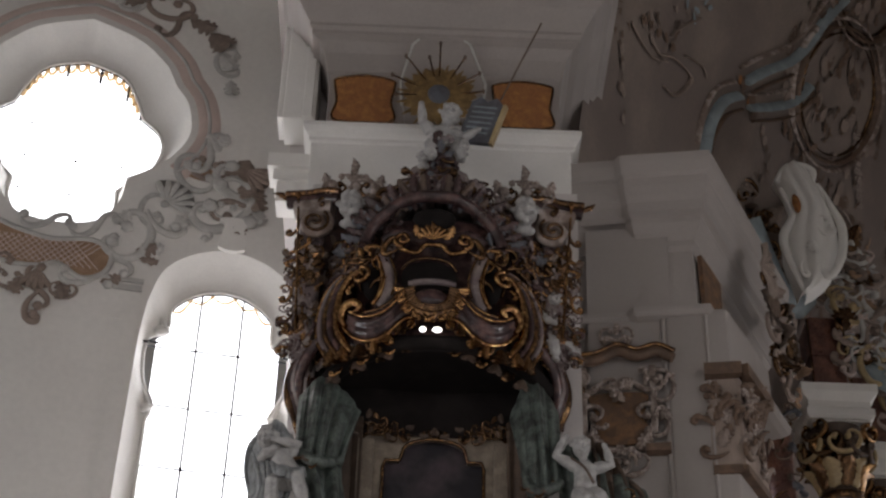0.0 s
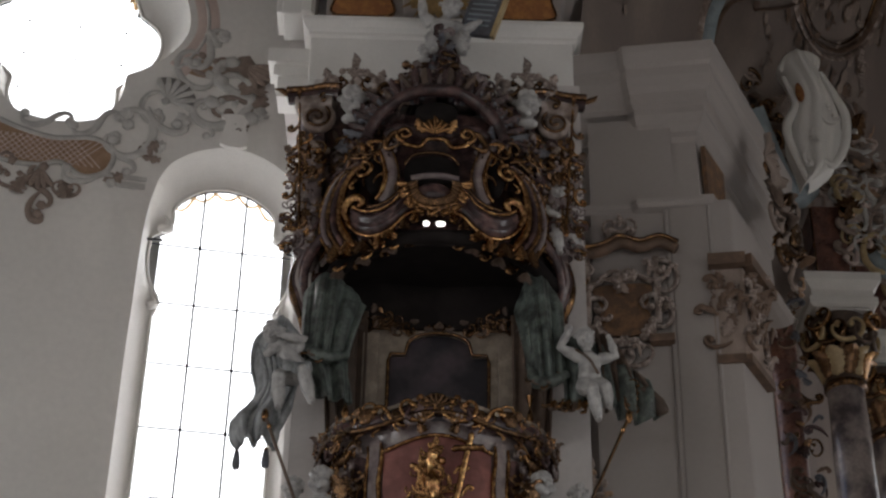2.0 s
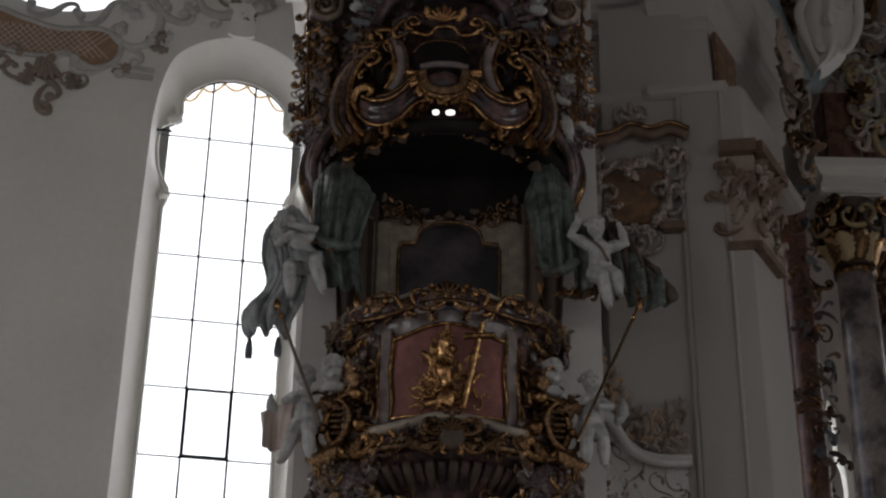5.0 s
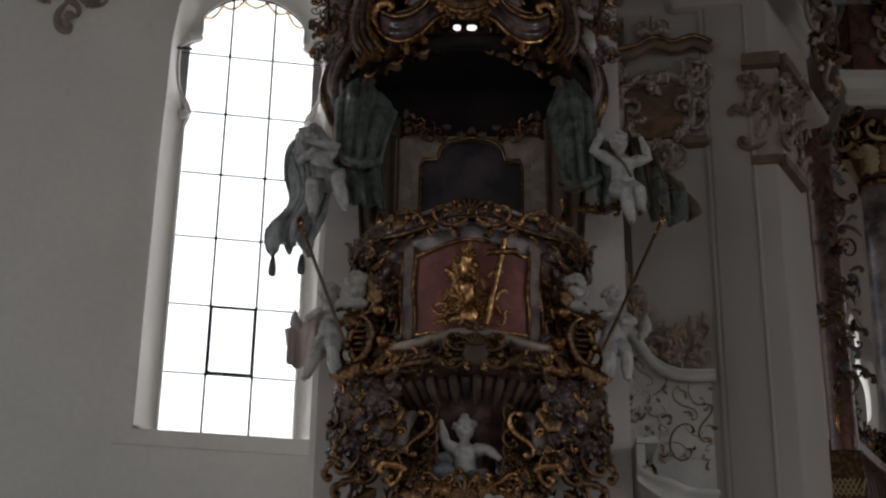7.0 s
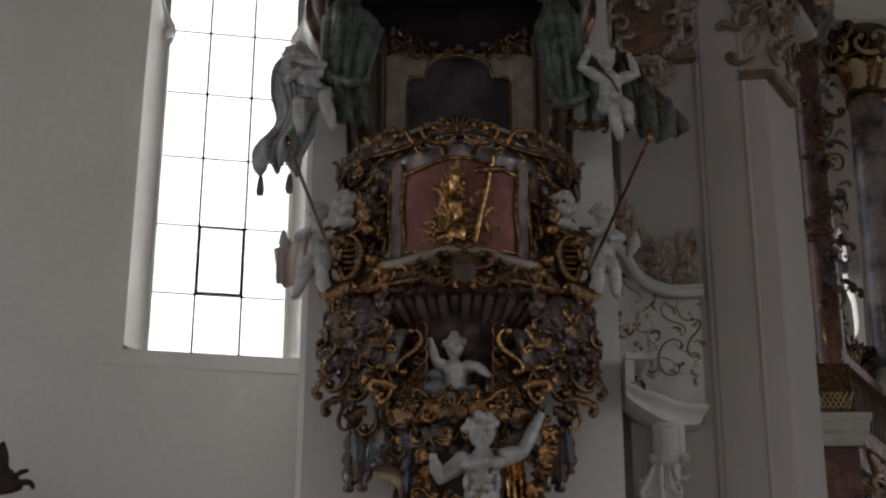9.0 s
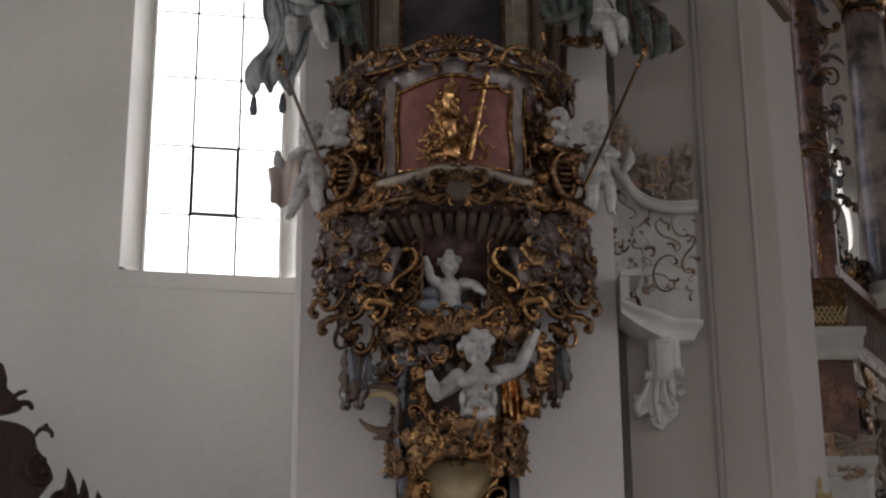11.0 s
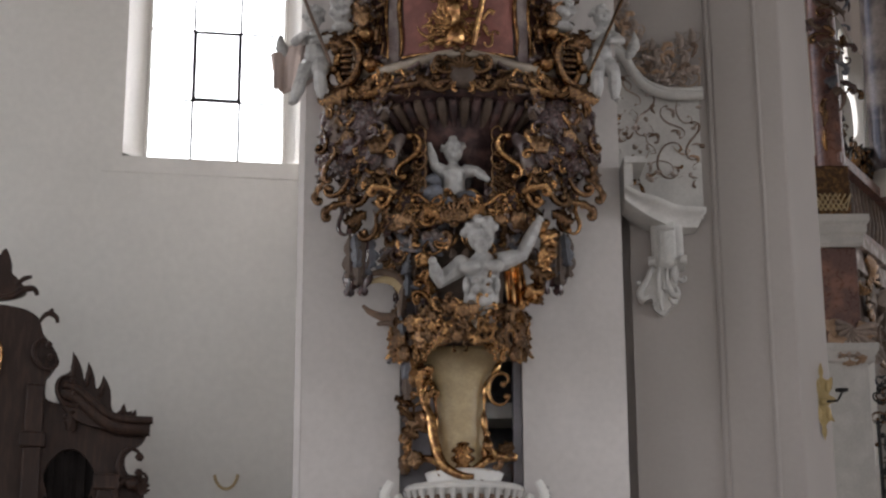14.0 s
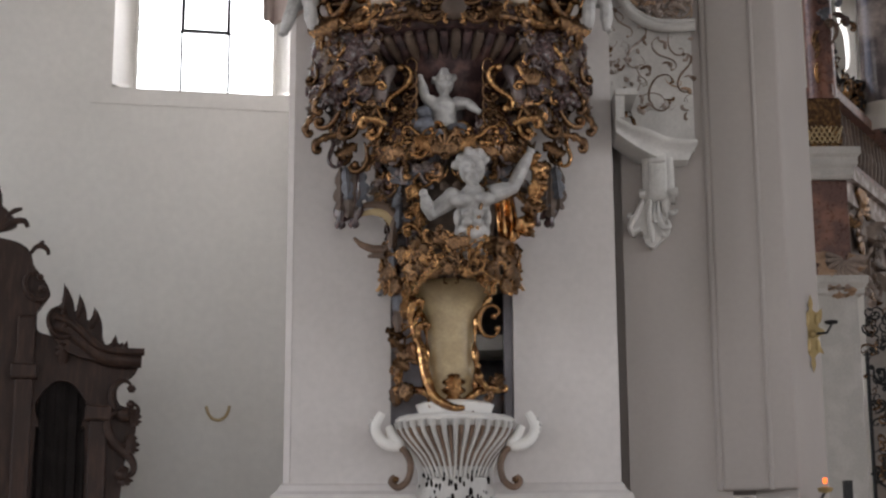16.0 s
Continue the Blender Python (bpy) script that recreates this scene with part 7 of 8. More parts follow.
for kind, mat, u, z, size, roll, fl in (
    ("curl_leaf", GREY_STUCCO, 0.44, 9.58, 0.22, 10, 0), ("curl_leaf", GREY_STUCCO, 0.52, 9.58, 0.22, -10, 1), ("c_scroll", GREY_STUCCO, 0.4, 9.7, 0.2, 90, 0), ("c_scroll", GREY_STUCCO, 0.56, 9.7, 0.2, -90, 1), ("flame", GREY_STUCCO, 0.48, 9.72, 0.16, 0, 0), ("s_scroll", GREY_STUCCO, 0.28, 9.32, 0.4, 10, 0), ("s_scroll", GREY_STUCCO, 0.68, 9.32, 0.4, -10, 1), ("c_scroll", GREY_STUCCO, 0.86, 9.3, 0.34, -80, 0), ("c_scroll", GREY_STUCCO, 0.12, 9.3, 0.34, 80, 1), ("c_scroll", GREY_STUCCO, 0.78, 8.95, 0.36, -95, 0), ("c_scroll", GREY_STUCCO, 0.2, 8.95, 0.36, 95, 1), ("curl_leaf", GREY_STUCCO, 0.42, 8.6, 0.24, 30, 0), ("curl_leaf", GREY_STUCCO, 0.54, 8.6, 0.24, -30, 1), ("flower", GREY_STUCCO, 0.48, 8.66, 0.12, 0, 0), ("leaf", GREY_STUCCO, 0.34, 8.66, 0.24, -40, 0), ("leaf", GREY_STUCCO, 0.62, 8.66, 0.24, 40, 0), ("c_scroll", GREY_STUCCO, 0.4, 8.52, 0.3, 30, 0), ("c_scroll", GREY_STUCCO, 0.58, 8.52, 0.3, -30, 1), ("flower", GREY_STUCCO, 0.44, 9.3, 0.14, 0, 0), ("flower", GREY_STUCCO, 0.56, 9.32, 0.14, 0, 0), ("leaf", SHADOW_STUCCO, 0.48, 9.28, 0.2, 180, 0), ("hook_scroll", GREY_STUCCO, 0.42, 8.36, 0.22, -60, 0), ("leaf", OLD_GOLD, 0.15, 9.1, 0.24, 0, 0), ("leaf", GREY_STUCCO, 0.88, 9.1, 0.24, 180, 0),
):
    right_orn(kind, DIM_STUCCO if mat is GREY_STUCCO else mat, icon, u, z if z > 9.35 else z - 0.13, size * 0.95, roll, bool(fl), 1.2, 0.06)
    if z < 9.4 and kind in ("c_scroll", "s_scroll"):
        right_orn("curl_leaf", (DIM_STUCCO, SHADOW_STUCCO)[int(u * 100) % 2], icon, u + 0.03, z - 0.16, size * 0.5, roll + 60, bool(fl), 1.2, 0.07)

oriel = thing("stucco_oriel", on_right(0.45, 5.2), "white stucco oriel front with grey scrolls and brown crest", "oriel")
part("panel", plate(bmesh.new(), [(0.1, 5.4), (0.1, 6.78)] + spline([(0.12, 6.76), (0.22, 6.66), (0.36, 6.42), (0.6, 6.32), (0.82, 6.3)], 4) + [(0.82, 5.3), (0.5, 5.3)], (), -0.06, 0.02), PALE_STUCCO, oriel, "white panel", False, m=RIGHT)
for dz, r in ((0.0, 0.04), (0.05, 0.025)):
    part("upper_cornice", tube(bmesh.new(), [tuple(RIGHT @ Vector((u, -0.12, z + dz))) for u, z in spline([(0.1, 6.8), (0.22, 6.7), (0.36, 6.46), (0.56, 6.34), (0.86, 6.32)], 6)], r, 8), PALE_STUCCO, oriel)
SHELF = np.array(spline([(1.43, 12.36, 5.47), (1.55, 12.4, 5.41), (1.69, 12.42, 5.375), (1.87, 12.52, 5.335), (2.1, 12.58, 5.335)], 8))
SHELF_LOW = np.array(spline([(1.44, 12.42, 5.37), (1.55, 12.46, 5.3), (1.69, 12.52, 5.235), (1.84, 12.6, 5.2), (2.03, 12.64, 5.205)], 8))
rows = []
for a_, b_ in zip(SHELF, SHELF_LOW):
    a_, b_ = Vector(a_), Vector(b_)
    row = [a_ + Vector((0, 0.34, 0.03)), a_ + Vector((0, 0, 0.02)), a_, a_ + Vector((0, 0.025, -0.02))]
    row += [a_.lerp(b_, t) + Vector((0, 0.03 * math.sin(math.pi * t), 0)) for t in (0.35, 0.5, 0.65, 0.9)]
    row += [b_, b_ + Vector((0, 0.05, -0.015)), b_ + Vector((0, 0.34, -0.02))]
    rows.append(row)
bm = bmesh.new()
grid_faces(bm, rows, True, True)
part("shelf", bm, PALE_STUCCO, oriel, "projecting moulded shelf")
part("end_block", blocks(((1.43, 12.36, 5.47), (1.5, 12.8, 5.65)), ((1.43, 12.33, 5.65), (1.6, 12.8, 5.7))), PALE_STUCCO, oriel, smooth=False)
rnd = random.Random(66)
for i in range(150):
    u = rnd.uniform(0.1, 0.8)
    base, top = np.interp(u, (0.1, 0.22, 0.36, 0.56, 0.86), (6.85, 6.75, 6.5, 6.4, 6.37)), np.interp(u, (0.1, 0.16, 0.24, 0.42, 0.6, 0.72, 0.8), (7.42, 7.36, 7.08, 6.85, 6.78, 6.88, 6.9))
    right_orn(rnd.choice(("curl_leaf", "thin_hook", "thin_scroll", "thin_c", "curl_leaf")), rnd.choice((SHADOW_STUCCO, SHADOW_STUCCO, TRELLIS, UMBER, DIM_STUCCO)), oriel, u, base + (top - base) * rnd.uniform(0.05, 0.95), rnd.uniform(0.09, 0.18), rnd.uniform(-70, 70), rnd.random() < 0.5, 0.8, 0.06)
for u, z, h, roll in ((0.13, 7.3, 0.16, 10), (0.22, 7.02, 0.14, 20), (0.33, 6.85, 0.13, 25), (0.45, 6.76, 0.12, 10), (0.56, 6.72, 0.12, 0), (0.7, 6.76, 0.16, -10), (0.78, 6.78, 0.16, 5)):
    right_orn("flame", SHADOW_STUCCO, oriel, u, z, h, roll, False, 0.8, 0.06)
# thin scrolls on the white panel
for kind, mat, u, z, size, roll, fl in (
    ("thin_scroll", SHADOW_STUCCO, 0.6, 6.12, 0.34, 70, 0), ("thin_c", UMBER, 0.56, 5.8, 0.34, 100, 0), ("thin_hook", SHADOW_STUCCO, 0.68, 6.2, 0.24, 60, 0), ("thin_scroll", DIM_STUCCO, 0.38, 6.2, 0.4, 95, 1), ("thin_scroll", SHADOW_STUCCO, 0.28, 6.42, 0.3, 80, 0), ("thin_c", SHADOW_STUCCO, 0.5, 5.74, 0.22, 190, 0), ("thin_scroll", UMBER, 0.76, 5.95, 0.36, 85, 1), ("thin_hook", TRELLIS, 0.66, 5.88, 0.16, 20, 0), ("curl_leaf", UMBER, 0.4, 6.0, 0.12, 30, 0), ("curl_leaf", SHADOW_STUCCO, 0.48, 6.02, 0.1, 140, 0), ("curl_leaf", UMBER, 0.28, 6.06, 0.1, 170, 0), ("curl_leaf", OLD_GOLD, 0.26, 5.72, 0.16, 130, 0), ("curl_leaf", OLD_GOLD, 0.31, 5.62, 0.16, 120, 0), ("thin_hook", OLD_GOLD, 0.3, 5.7, 0.2, 100, 0), ("curl_leaf", TRELLIS, 0.72, 5.82, 0.12, 60, 0), ("thin_scroll", SHADOW_STUCCO, 0.2, 6.55, 0.3, 75, 0), ("thin_c", SHADOW_STUCCO, 0.16, 6.3, 0.2, 80, 1), ("curl_leaf", UMBER, 0.14, 6.5, 0.12, 20, 0), ("curl_leaf", UMBER, 0.18, 6.15, 0.12, 200, 0), ("thin_hook", SHADOW_STUCCO, 0.36, 5.85, 0.16, -40, 1), ("curl_leaf", SHADOW_STUCCO, 0.55, 6.24, 0.11, 70, 0), ("curl_leaf", SHADOW_STUCCO, 0.79, 6.12, 0.1, 150, 0), ("thin_scroll", SHADOW_STUCCO, 0.42, 5.95, 0.2, 90, 0),
):
    right_orn(kind, mat, oriel, u, z, size * 0.9, roll, bool(fl), 0.6, 0.065)
rnd = random.Random(68)
for i in range(46):
    u = rnd.choice((0.18, 0.3, 0.44, 0.62, 0.77)) + rnd.uniform(-0.04, 0.04)
    right_orn(rnd.choice(("curl_leaf", "thin_hook", "leaf")), rnd.choice((SHADOW_STUCCO, UMBER, DIM_STUCCO, OLD_GOLD)), oriel, u, rnd.uniform(5.6, 6.26) + 0.4 * max(0, 0.35 - u), rnd.uniform(0.05, 0.1), rnd.uniform(-180, 180), rnd.random() < 0.5, 0.6, 0.065)
console = thing("console_bracket", on_right(0.5, 4.6), "white stucco scroll console below the oriel shelf", "bracket")
CN = 0.52
for w, d, mat in ((0.125, 0.16, PALE_STUCCO), (0.07, 0.2, GREY_STUCCO)):
    rows = []
    for z, k in ((5.24, 1.0), (5.2, 1.12), (5.12, 1.02), (5.04, 0.88), (4.97, 0.86), (4.92, 0.7), (4.88, 0.4)):
        rows.append([RIGHT @ Vector((CN + a, -b, z)) for a, b in ((-w, 0.0), (-w, d * k), (-w * 0.7, d * k + 0.02), (w * 0.7, d * k + 0.02), (w, d * k), (w, 0.0))])
    bm = bmesh.new()
    grid_faces(bm, rows, True, True)
    part("body", bm, mat, console)
for i in range(4):
    part("rib", tube(bmesh.new(), [tuple(RIGHT @ Vector((u, -0.235 + 0.03 * i + 0.4 * (u - CN) ** 2 * 10, 5.18 - 0.065 * i))) for u in np.linspace(CN - 0.06, CN + 0.06, 6)], 0.02, 6), PALE_STUCCO, console)
for q in (-1, 1):
    part("side_roll", tube(bmesh.new(), [tuple(RIGHT @ Vector((CN + q * (0.1 + 0.05 * t), -0.14, 4.94))) for t in (0, 1)], 0.04, 10), PALE_STUCCO, console)
drop = spline([(0.39, 4.95), (0.34, 4.82), (0.28, 4.72), (0.27, 4.66), (0.31, 4.62), (0.38, 4.65), (0.4, 4.56), (0.46, 4.51), (0.51, 4.56), (0.56, 4.6), (0.6, 4.66), (0.58, 4.76), (0.6, 4.86), (0.62, 4.95)], 4)
part("drop", plate(bmesh.new(), drop, (), -0.09, 0.02), PALE_STUCCO, console, "carved leaf drop", False, m=RIGHT)
for line in ([(0.4, 4.92), (0.35, 4.8), (0.29, 4.7), (0.31, 4.65), (0.36, 4.68)], [(0.46, 4.92), (0.44, 4.8), (0.45, 4.66), (0.46, 4.55)], [(0.52, 4.92), (0.51, 4.78), (0.54, 4.68), (0.59, 4.67), (0.58, 4.73)], [(0.6, 4.94), (0.56, 4.86), (0.58, 4.76)]):
    w = spline(line, 5)
    part("drop_scroll", tube(bmesh.new(), [tuple(RIGHT @ Vector((u, -0.1, z))) for u, z in w], [0.012 + 0.016 * math.sin(math.pi * i / (len(w) - 1)) for i in range(len(w))], 8), PALE_STUCCO, console)
for kind, u, z, size, roll, fl in (("slim_leaf", 0.48, 4.9, 0.24, 180, 0), ("curl_leaf", 0.38, 4.82, 0.14, 190, 0), ("curl_leaf", 0.55, 4.84, 0.14, 170, 1), ("curl_leaf", 0.44, 4.68, 0.12, 150, 0), ("curl_leaf", 0.52, 4.68, 0.12, 200, 1)):
    right_orn(kind, PALE_STUCCO, console, u, z, size, roll, bool(fl), 0.8, 0.09)

# capital of the corner pilaster, on both its faces
cap = thing("pilaster_capital", DIAG @ Vector((0.2, 0, 8.3)), "brown and white composite capital of the choir pilaster", "capital")
DN = DIAG.to_3x3() @ Vector((0, -1, 0))
for m, w0, w1, n in ((RIGHT, 1.27, 1.52, RN), (DIAG, -0.02, 0.62, DN)):
    part("necking", blocks(((w0, -0.08, 8.26), (w1, 0.02, 8.34))), UMBER, cap, smooth=False, m=m)
    part("abacus", blocks(((w0 - 0.02, -0.16, 9.2), (w1 + 0.06, 0.02, 9.32))), UMBER, cap, smooth=False, m=m)
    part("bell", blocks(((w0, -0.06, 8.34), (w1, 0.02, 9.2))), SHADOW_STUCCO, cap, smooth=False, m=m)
    rnd = random.Random(71)
    for i in range(44 if n is DN else 18):
        u, z = rnd.uniform(w0, w1), rnd.uniform(8.36, 9.1)
        orn(rnd.choice(("leaf", "curl_leaf", "broad_leaf", "hook_scroll", "curl_leaf")), rnd.choice((DIM_STUCCO, SHADOW_STUCCO, UMBER, UMBER)), cap, m @ Vector((u, -0.08, z)), n, rnd.uniform(0.14, 0.26), rnd.uniform(-40, 40), rnd.random() < 0.5)
part("frieze_panel", plate(bmesh.new(), [(0.1, 10.05), (0.6, 10.05), (0.62, 10.65), (0.08, 10.65)], (), -0.045, 0.0), DULL_OCHRE, right_wall, "ochre frieze panel", False, m=DIAG @ pose(-0.04, 0.26, 0))
frieze_relief = thing("frieze_cartouche", DIAG @ Vector((0.9, 0, 9.9)), "dark rocaille carved over the choir entablature", "stucco")
rnd = random.Random(72)
for i in range(34):
    orn(rnd.choice(("leaf", "c_scroll", "broad_leaf", "s_scroll", "rocaille")), rnd.choice((SHADOW_STUCCO, SHADOW_STUCCO, TRELLIS, BROWN, OLD_GOLD)), frieze_relief, DIAG @ Vector((rnd.uniform(0.62, 1.7), -0.14, rnd.uniform(9.8, 10.9))), DN, rnd.uniform(0.2, 0.42), rnd.uniform(-180, 180), rnd.random() < 0.5)

# brass candle sconce on the corner
sconce = thing("candle_sconce", DIAG @ Vector((0.5, -0.03, 3.9)), "worn brass cross-shaped candle sconce on the corner", "sconce")
sp = Vector((3.02, 13.0, 3.86))
lobes = spline([(0.0, 0.32), (0.018, 0.25), (0.012, 0.2), (0.045, 0.17), (0.085, 0.2), (0.08, 0.11), (0.05, 0.06), (0.09, 0.03), (0.1, 0.0), (0.05, -0.02), (0.045, -0.06), (0.085, -0.16), (0.05, -0.15), (0.015, -0.19), (0.02, -0.24), (0.0, -0.31)], 3)
star = lobes + [(-x, z) for x, z in lobes[-2:0:-1]]
part("cross_plate", plate(bmesh.new(), star, (), -0.012, 0.012), BRASS, sconce, smooth=False, m=Matrix.Translation(sp) @ pose(0, 0, 0, 0, 0, -10))
for q in (-1, 1):
    for z in (0.12, -0.1):
        part("embossed_leaf", ball(bmesh.new(), sp + Vector((0.04 * q, -0.012, z)), (0.022, 0.014, 0.06), 2), BRASS, sconce)
part("boss", ball(bmesh.new(), sp + Vector((0, -0.015, 0)), (0.035, 0.02, 0.035), 2), BRASS, sconce)
arm = part("candle_arm", tube(bmesh.new(), [sp, sp + DN * 0.12, sp + DN * 0.16 + Vector((0, 0, 0.06))], 0.01, 6), IRON, sconce, "black iron arm")
part("drip_pan", turned(bmesh.new(), [(0.0, 0), (0.05, 0.01), (0.055, 0.03)], (0, 0), 16), IRON, arm, m=Matrix.Translation(sp + DN * 0.16 + Vector((0, 0, 0.06))))
lamp = thing("votive_lamp", (2.98, 12.42, 2.55), "small red votive lamp glowing on the pilaster base", "lamp")
part("glass", turned(bmesh.new(), [(0.0, 2.63), (0.012, 2.63), (0.019, 2.65), (0.016, 2.675), (0.0, 2.68)], (2.94, 12.5), 16), FLAME, lamp, "glowing red glass")
part("saucer", turned(bmesh.new(), [(0.0, 2.56), (0.05, 2.57), (0.06, 2.6), (0.0, 2.615)], (2.94, 12.5), 16), BRASS, lamp)
part("bracket", tube(bmesh.new(), [(2.94, 12.5, 2.57), (2.94, 12.62, 2.54), (2.94, 12.8, 2.45)], 0.012, 6), IRON, lamp)
part("bracket_plate", blocks(((3.1, 12.55, 2.3), (3.16, 12.62, 2.66))), IRON, lamp, smooth=False)

# ---- painted vault ----
paint = thing("vault_relief", vault_at(0.4, 0.5), "painted and stuccoed cartouches across the choir vault", "stucco")
DARKS = [("curl_leaf", SHADOW_STUCCO), ("c_scroll", SHADOW_STUCCO), ("s_scroll", SHADOW_STUCCO), ("curl_leaf", TRELLIS), ("hook_scroll", SHADOW_STUCCO), ("c_scroll", GREY_STUCCO), ("s_scroll", GREY_STUCCO), ("s_scroll", ROSE_PLASTER)]
scatter(paint, vault_on, (0.5, 1.3, 0.5, 0.95), DARKS[:5] + [("c_scroll", DIM_STUCCO), ("s_scroll", DIM_STUCCO), ("curl_leaf", OLD_GOLD), ("curl_leaf", UMBER), ("leaf", UMBER), ("curl_leaf", TRELLIS)], 120, (0.18, 0.42), 83, False, squash=0.12)


def vault_line(pts, r, mat, name, label=""):
    line = [vault_on(s, q)[0] for s, q in spline(pts, 8)]
    part(name, tube(bmesh.new(), line, r, 8, 0.35), mat, paint, label)


def vault_flower(pts, kinds, size, seed):
    """Painted leaves strung loosely along a line on the vault."""
    r = random.Random(seed)
    for a, b in spline(pts, 4):
        p, n = vault_on(a + r.uniform(-0.012, 0.012), b + r.uniform(-0.012, 0.012))
        kind, mat = r.choice(kinds)
        put(kind, piece(kind, mat), facing(p, n, r.uniform(-180, 180), (size, size * 0.1, size * r.uniform(0.7, 1.2))), paint)


LEAFY = [("curl_leaf", UMBER), ("leaf", UMBER), ("flower", SHADOW_STUCCO), ("curl_leaf", BROWN)]
# blue-grey ribbons with pale and dark edges
for line in ([(0.31, 0.5), (0.3, 0.56), (0.31, 0.62), (0.34, 0.67)], [(0.34, 0.7), (0.37, 0.76), (0.41, 0.83), (0.43, 0.89), (0.44, 0.96), (0.46, 1.04)], [(0.37, 0.68), (0.42, 0.74), (0.46, 0.8), (0.48, 0.86)]):
    vault_line(line, 0.11, GREYBLUE, "painted_ribbon", "blue-grey painted ribbon")
    vault_line([(a - 0.02, b + 0.005) for a, b in line], 0.04, DIM_STUCCO, "ribbon_edge")
    vault_line([(a + 0.022, b - 0.005) for a, b in line], 0.035, UMBER, "ribbon_edge")
# round cartouches
for c0, c1, ra, rb in ((0.56, 0.93, 0.12, 0.13), (0.5, 1.12, 0.1, 0.1), (0.72, 0.72, 0.09, 0.09)):
    loop = [(c0 + ra * math.cos(t), c1 + rb * math.sin(t) + 0.35 * ra * math.cos(t)) for t in np.linspace(0, 2 * math.pi, 15)]
    for k, r, mat in ((1.0, 0.07, UMBER), (1.12, 0.06, DIM_STUCCO), (0.9, 0.03, OLD_GOLD)):
        vault_line([(c0 + (a - c0) * k, c1 + (b - c1) * k) for a, b in loop], r, mat, "cartouche_edge")
    vault_flower([(c0 + (a - c0) * 0.5, c1 + (b - c1) * 0.5) for a, b in loop], LEAFY, 0.26, int(c0 * 100))
    vault_flower([(c0 + (a - c0) * 1.3, c1 + (b - c1) * 1.3) for a, b in loop], LEAFY + [("c_scroll", UMBER)], 0.26, int(c1 * 100))
# brown scroll with leaves on the plain field, and the leaf drop beside the pier
for line, r in (([(0.12, 0.52), (0.15, 0.52), (0.18, 0.55), (0.22, 0.57), (0.23, 0.56), (0.21, 0.51), (0.18, 0.49)], 0.035), ([(0.08, 0.49), (0.11, 0.49), (0.14, 0.5), (0.17, 0.53)], 0.03), ([(0.2, 0.58), (0.24, 0.61), (0.26, 0.61)], 0.025), ([(0.16, 0.57), (0.17, 0.6), (0.2, 0.66)], 0.025)):
    vault_line(line, r, SHADOW_STUCCO, "painted_scroll", "brown painted scroll")
vault_flower([(0.1, 0.54), (0.15, 0.55), (0.18, 0.58)], LEAFY, 0.2, 5)
vault_flower([(0.16, 0.6), (0.18, 0.64), (0.2, 0.68)], [("slim_leaf", GREYBLUE), ("slim_leaf", SHADOW_STUCCO)], 0.2, 6)
vault_flower([(0.055, 0.5), (0.06, 0.46), (0.08, 0.42), (0.09, 0.38), (0.11, 0.34)], LEAFY, 0.14, 7)
vault_flower([(0.42, 0.71), (0.43, 0.68), (0.46, 0.67), (0.46, 0.63)], LEAFY, 0.16, 8)
vault_flower([(0.34, 0.7), (0.37, 0.69), (0.4, 0.7)], [("leaf", ORANGE), ("curl_leaf", UMBER), ("flower", UMBER)], 0.22, 9)
for i in range(9):
    p, n = vault_on(0.64 + 0.012 * i, 0.93 - 0.008 * i)
    put("moulded_step", piece("slim_leaf", DIM_STUCCO), facing(p, n, 70, (0.3, 0.05, 0.4)), paint)

# ---- confessional against the window wall ----
conf = thing("confessional", (-3.7, 13.2, 0), "dark carved oak confessional with flame crests", "confessional")
CONF = pose(-2.5, 13.0, 0, 0, 0, 10)
CA = -1.28
right_half = [(CA, 4.66), (-1.1, 4.65)] + spline([(-1.0, 4.64), (-0.84, 4.61), (-0.73, 4.54), (-0.69, 4.42), (-0.62, 4.33), (-0.56, 4.21), (-0.62, 4.09), (-0.65, 4.04), (-0.64, 3.9), (-0.55, 3.86)], 4) + [(-0.44, 3.85)] + spline([(-0.36, 3.86), (-0.24, 3.78), (-0.1, 3.7), (0.16, 3.66)], 4) + spline([(0.17, 3.66), (0.12, 3.56), (0.0, 3.46), (0.02, 3.32), (0.14, 3.28), (0.15, 3.1), (0.08, 2.9), (0.05, 2.6)], 4) + [(0.05, 0.0), (CA, 0.0)]
openings = []
for c in (-0.43, 2 * CA + 0.43):
    openings.append(spline([(c - 0.2, 0.5), (c - 0.2, 2.9), (c - 0.16, 3.12), (c - 0.2, 3.3), (c - 0.1, 3.46), (c, 3.5), (c + 0.1, 3.46), (c + 0.2, 3.3), (c + 0.16, 3.12), (c + 0.2, 2.9), (c + 0.2, 0.5)], 3) )
part("front", plate(bmesh.new(), mirrored(right_half, CA), openings, 0, 0.09), OAK, conf, smooth=False, m=CONF)
part("case", blocks(((2 * CA + 0.02, 0.1, 0), (-0.02, 0.9, 3.3))), OAK, conf, smooth=False, m=CONF)
for c in (-0.43, 2 * CA + 0.43):
    cu = drape(bmesh.new(), [(c - 0.22, 0.07, 3.5), (c, 0.07, 3.52), (c + 0.22, 0.07, 3.5)], [(c - 0.22, 0.07, 0.5), (c, 0.07, 0.48), (c + 0.22, 0.07, 0.5)], 6, 0.02, 10, 50)
    part("curtain", cu, DARK, conf, "nearly black curtain in the side bay", m=CONF)
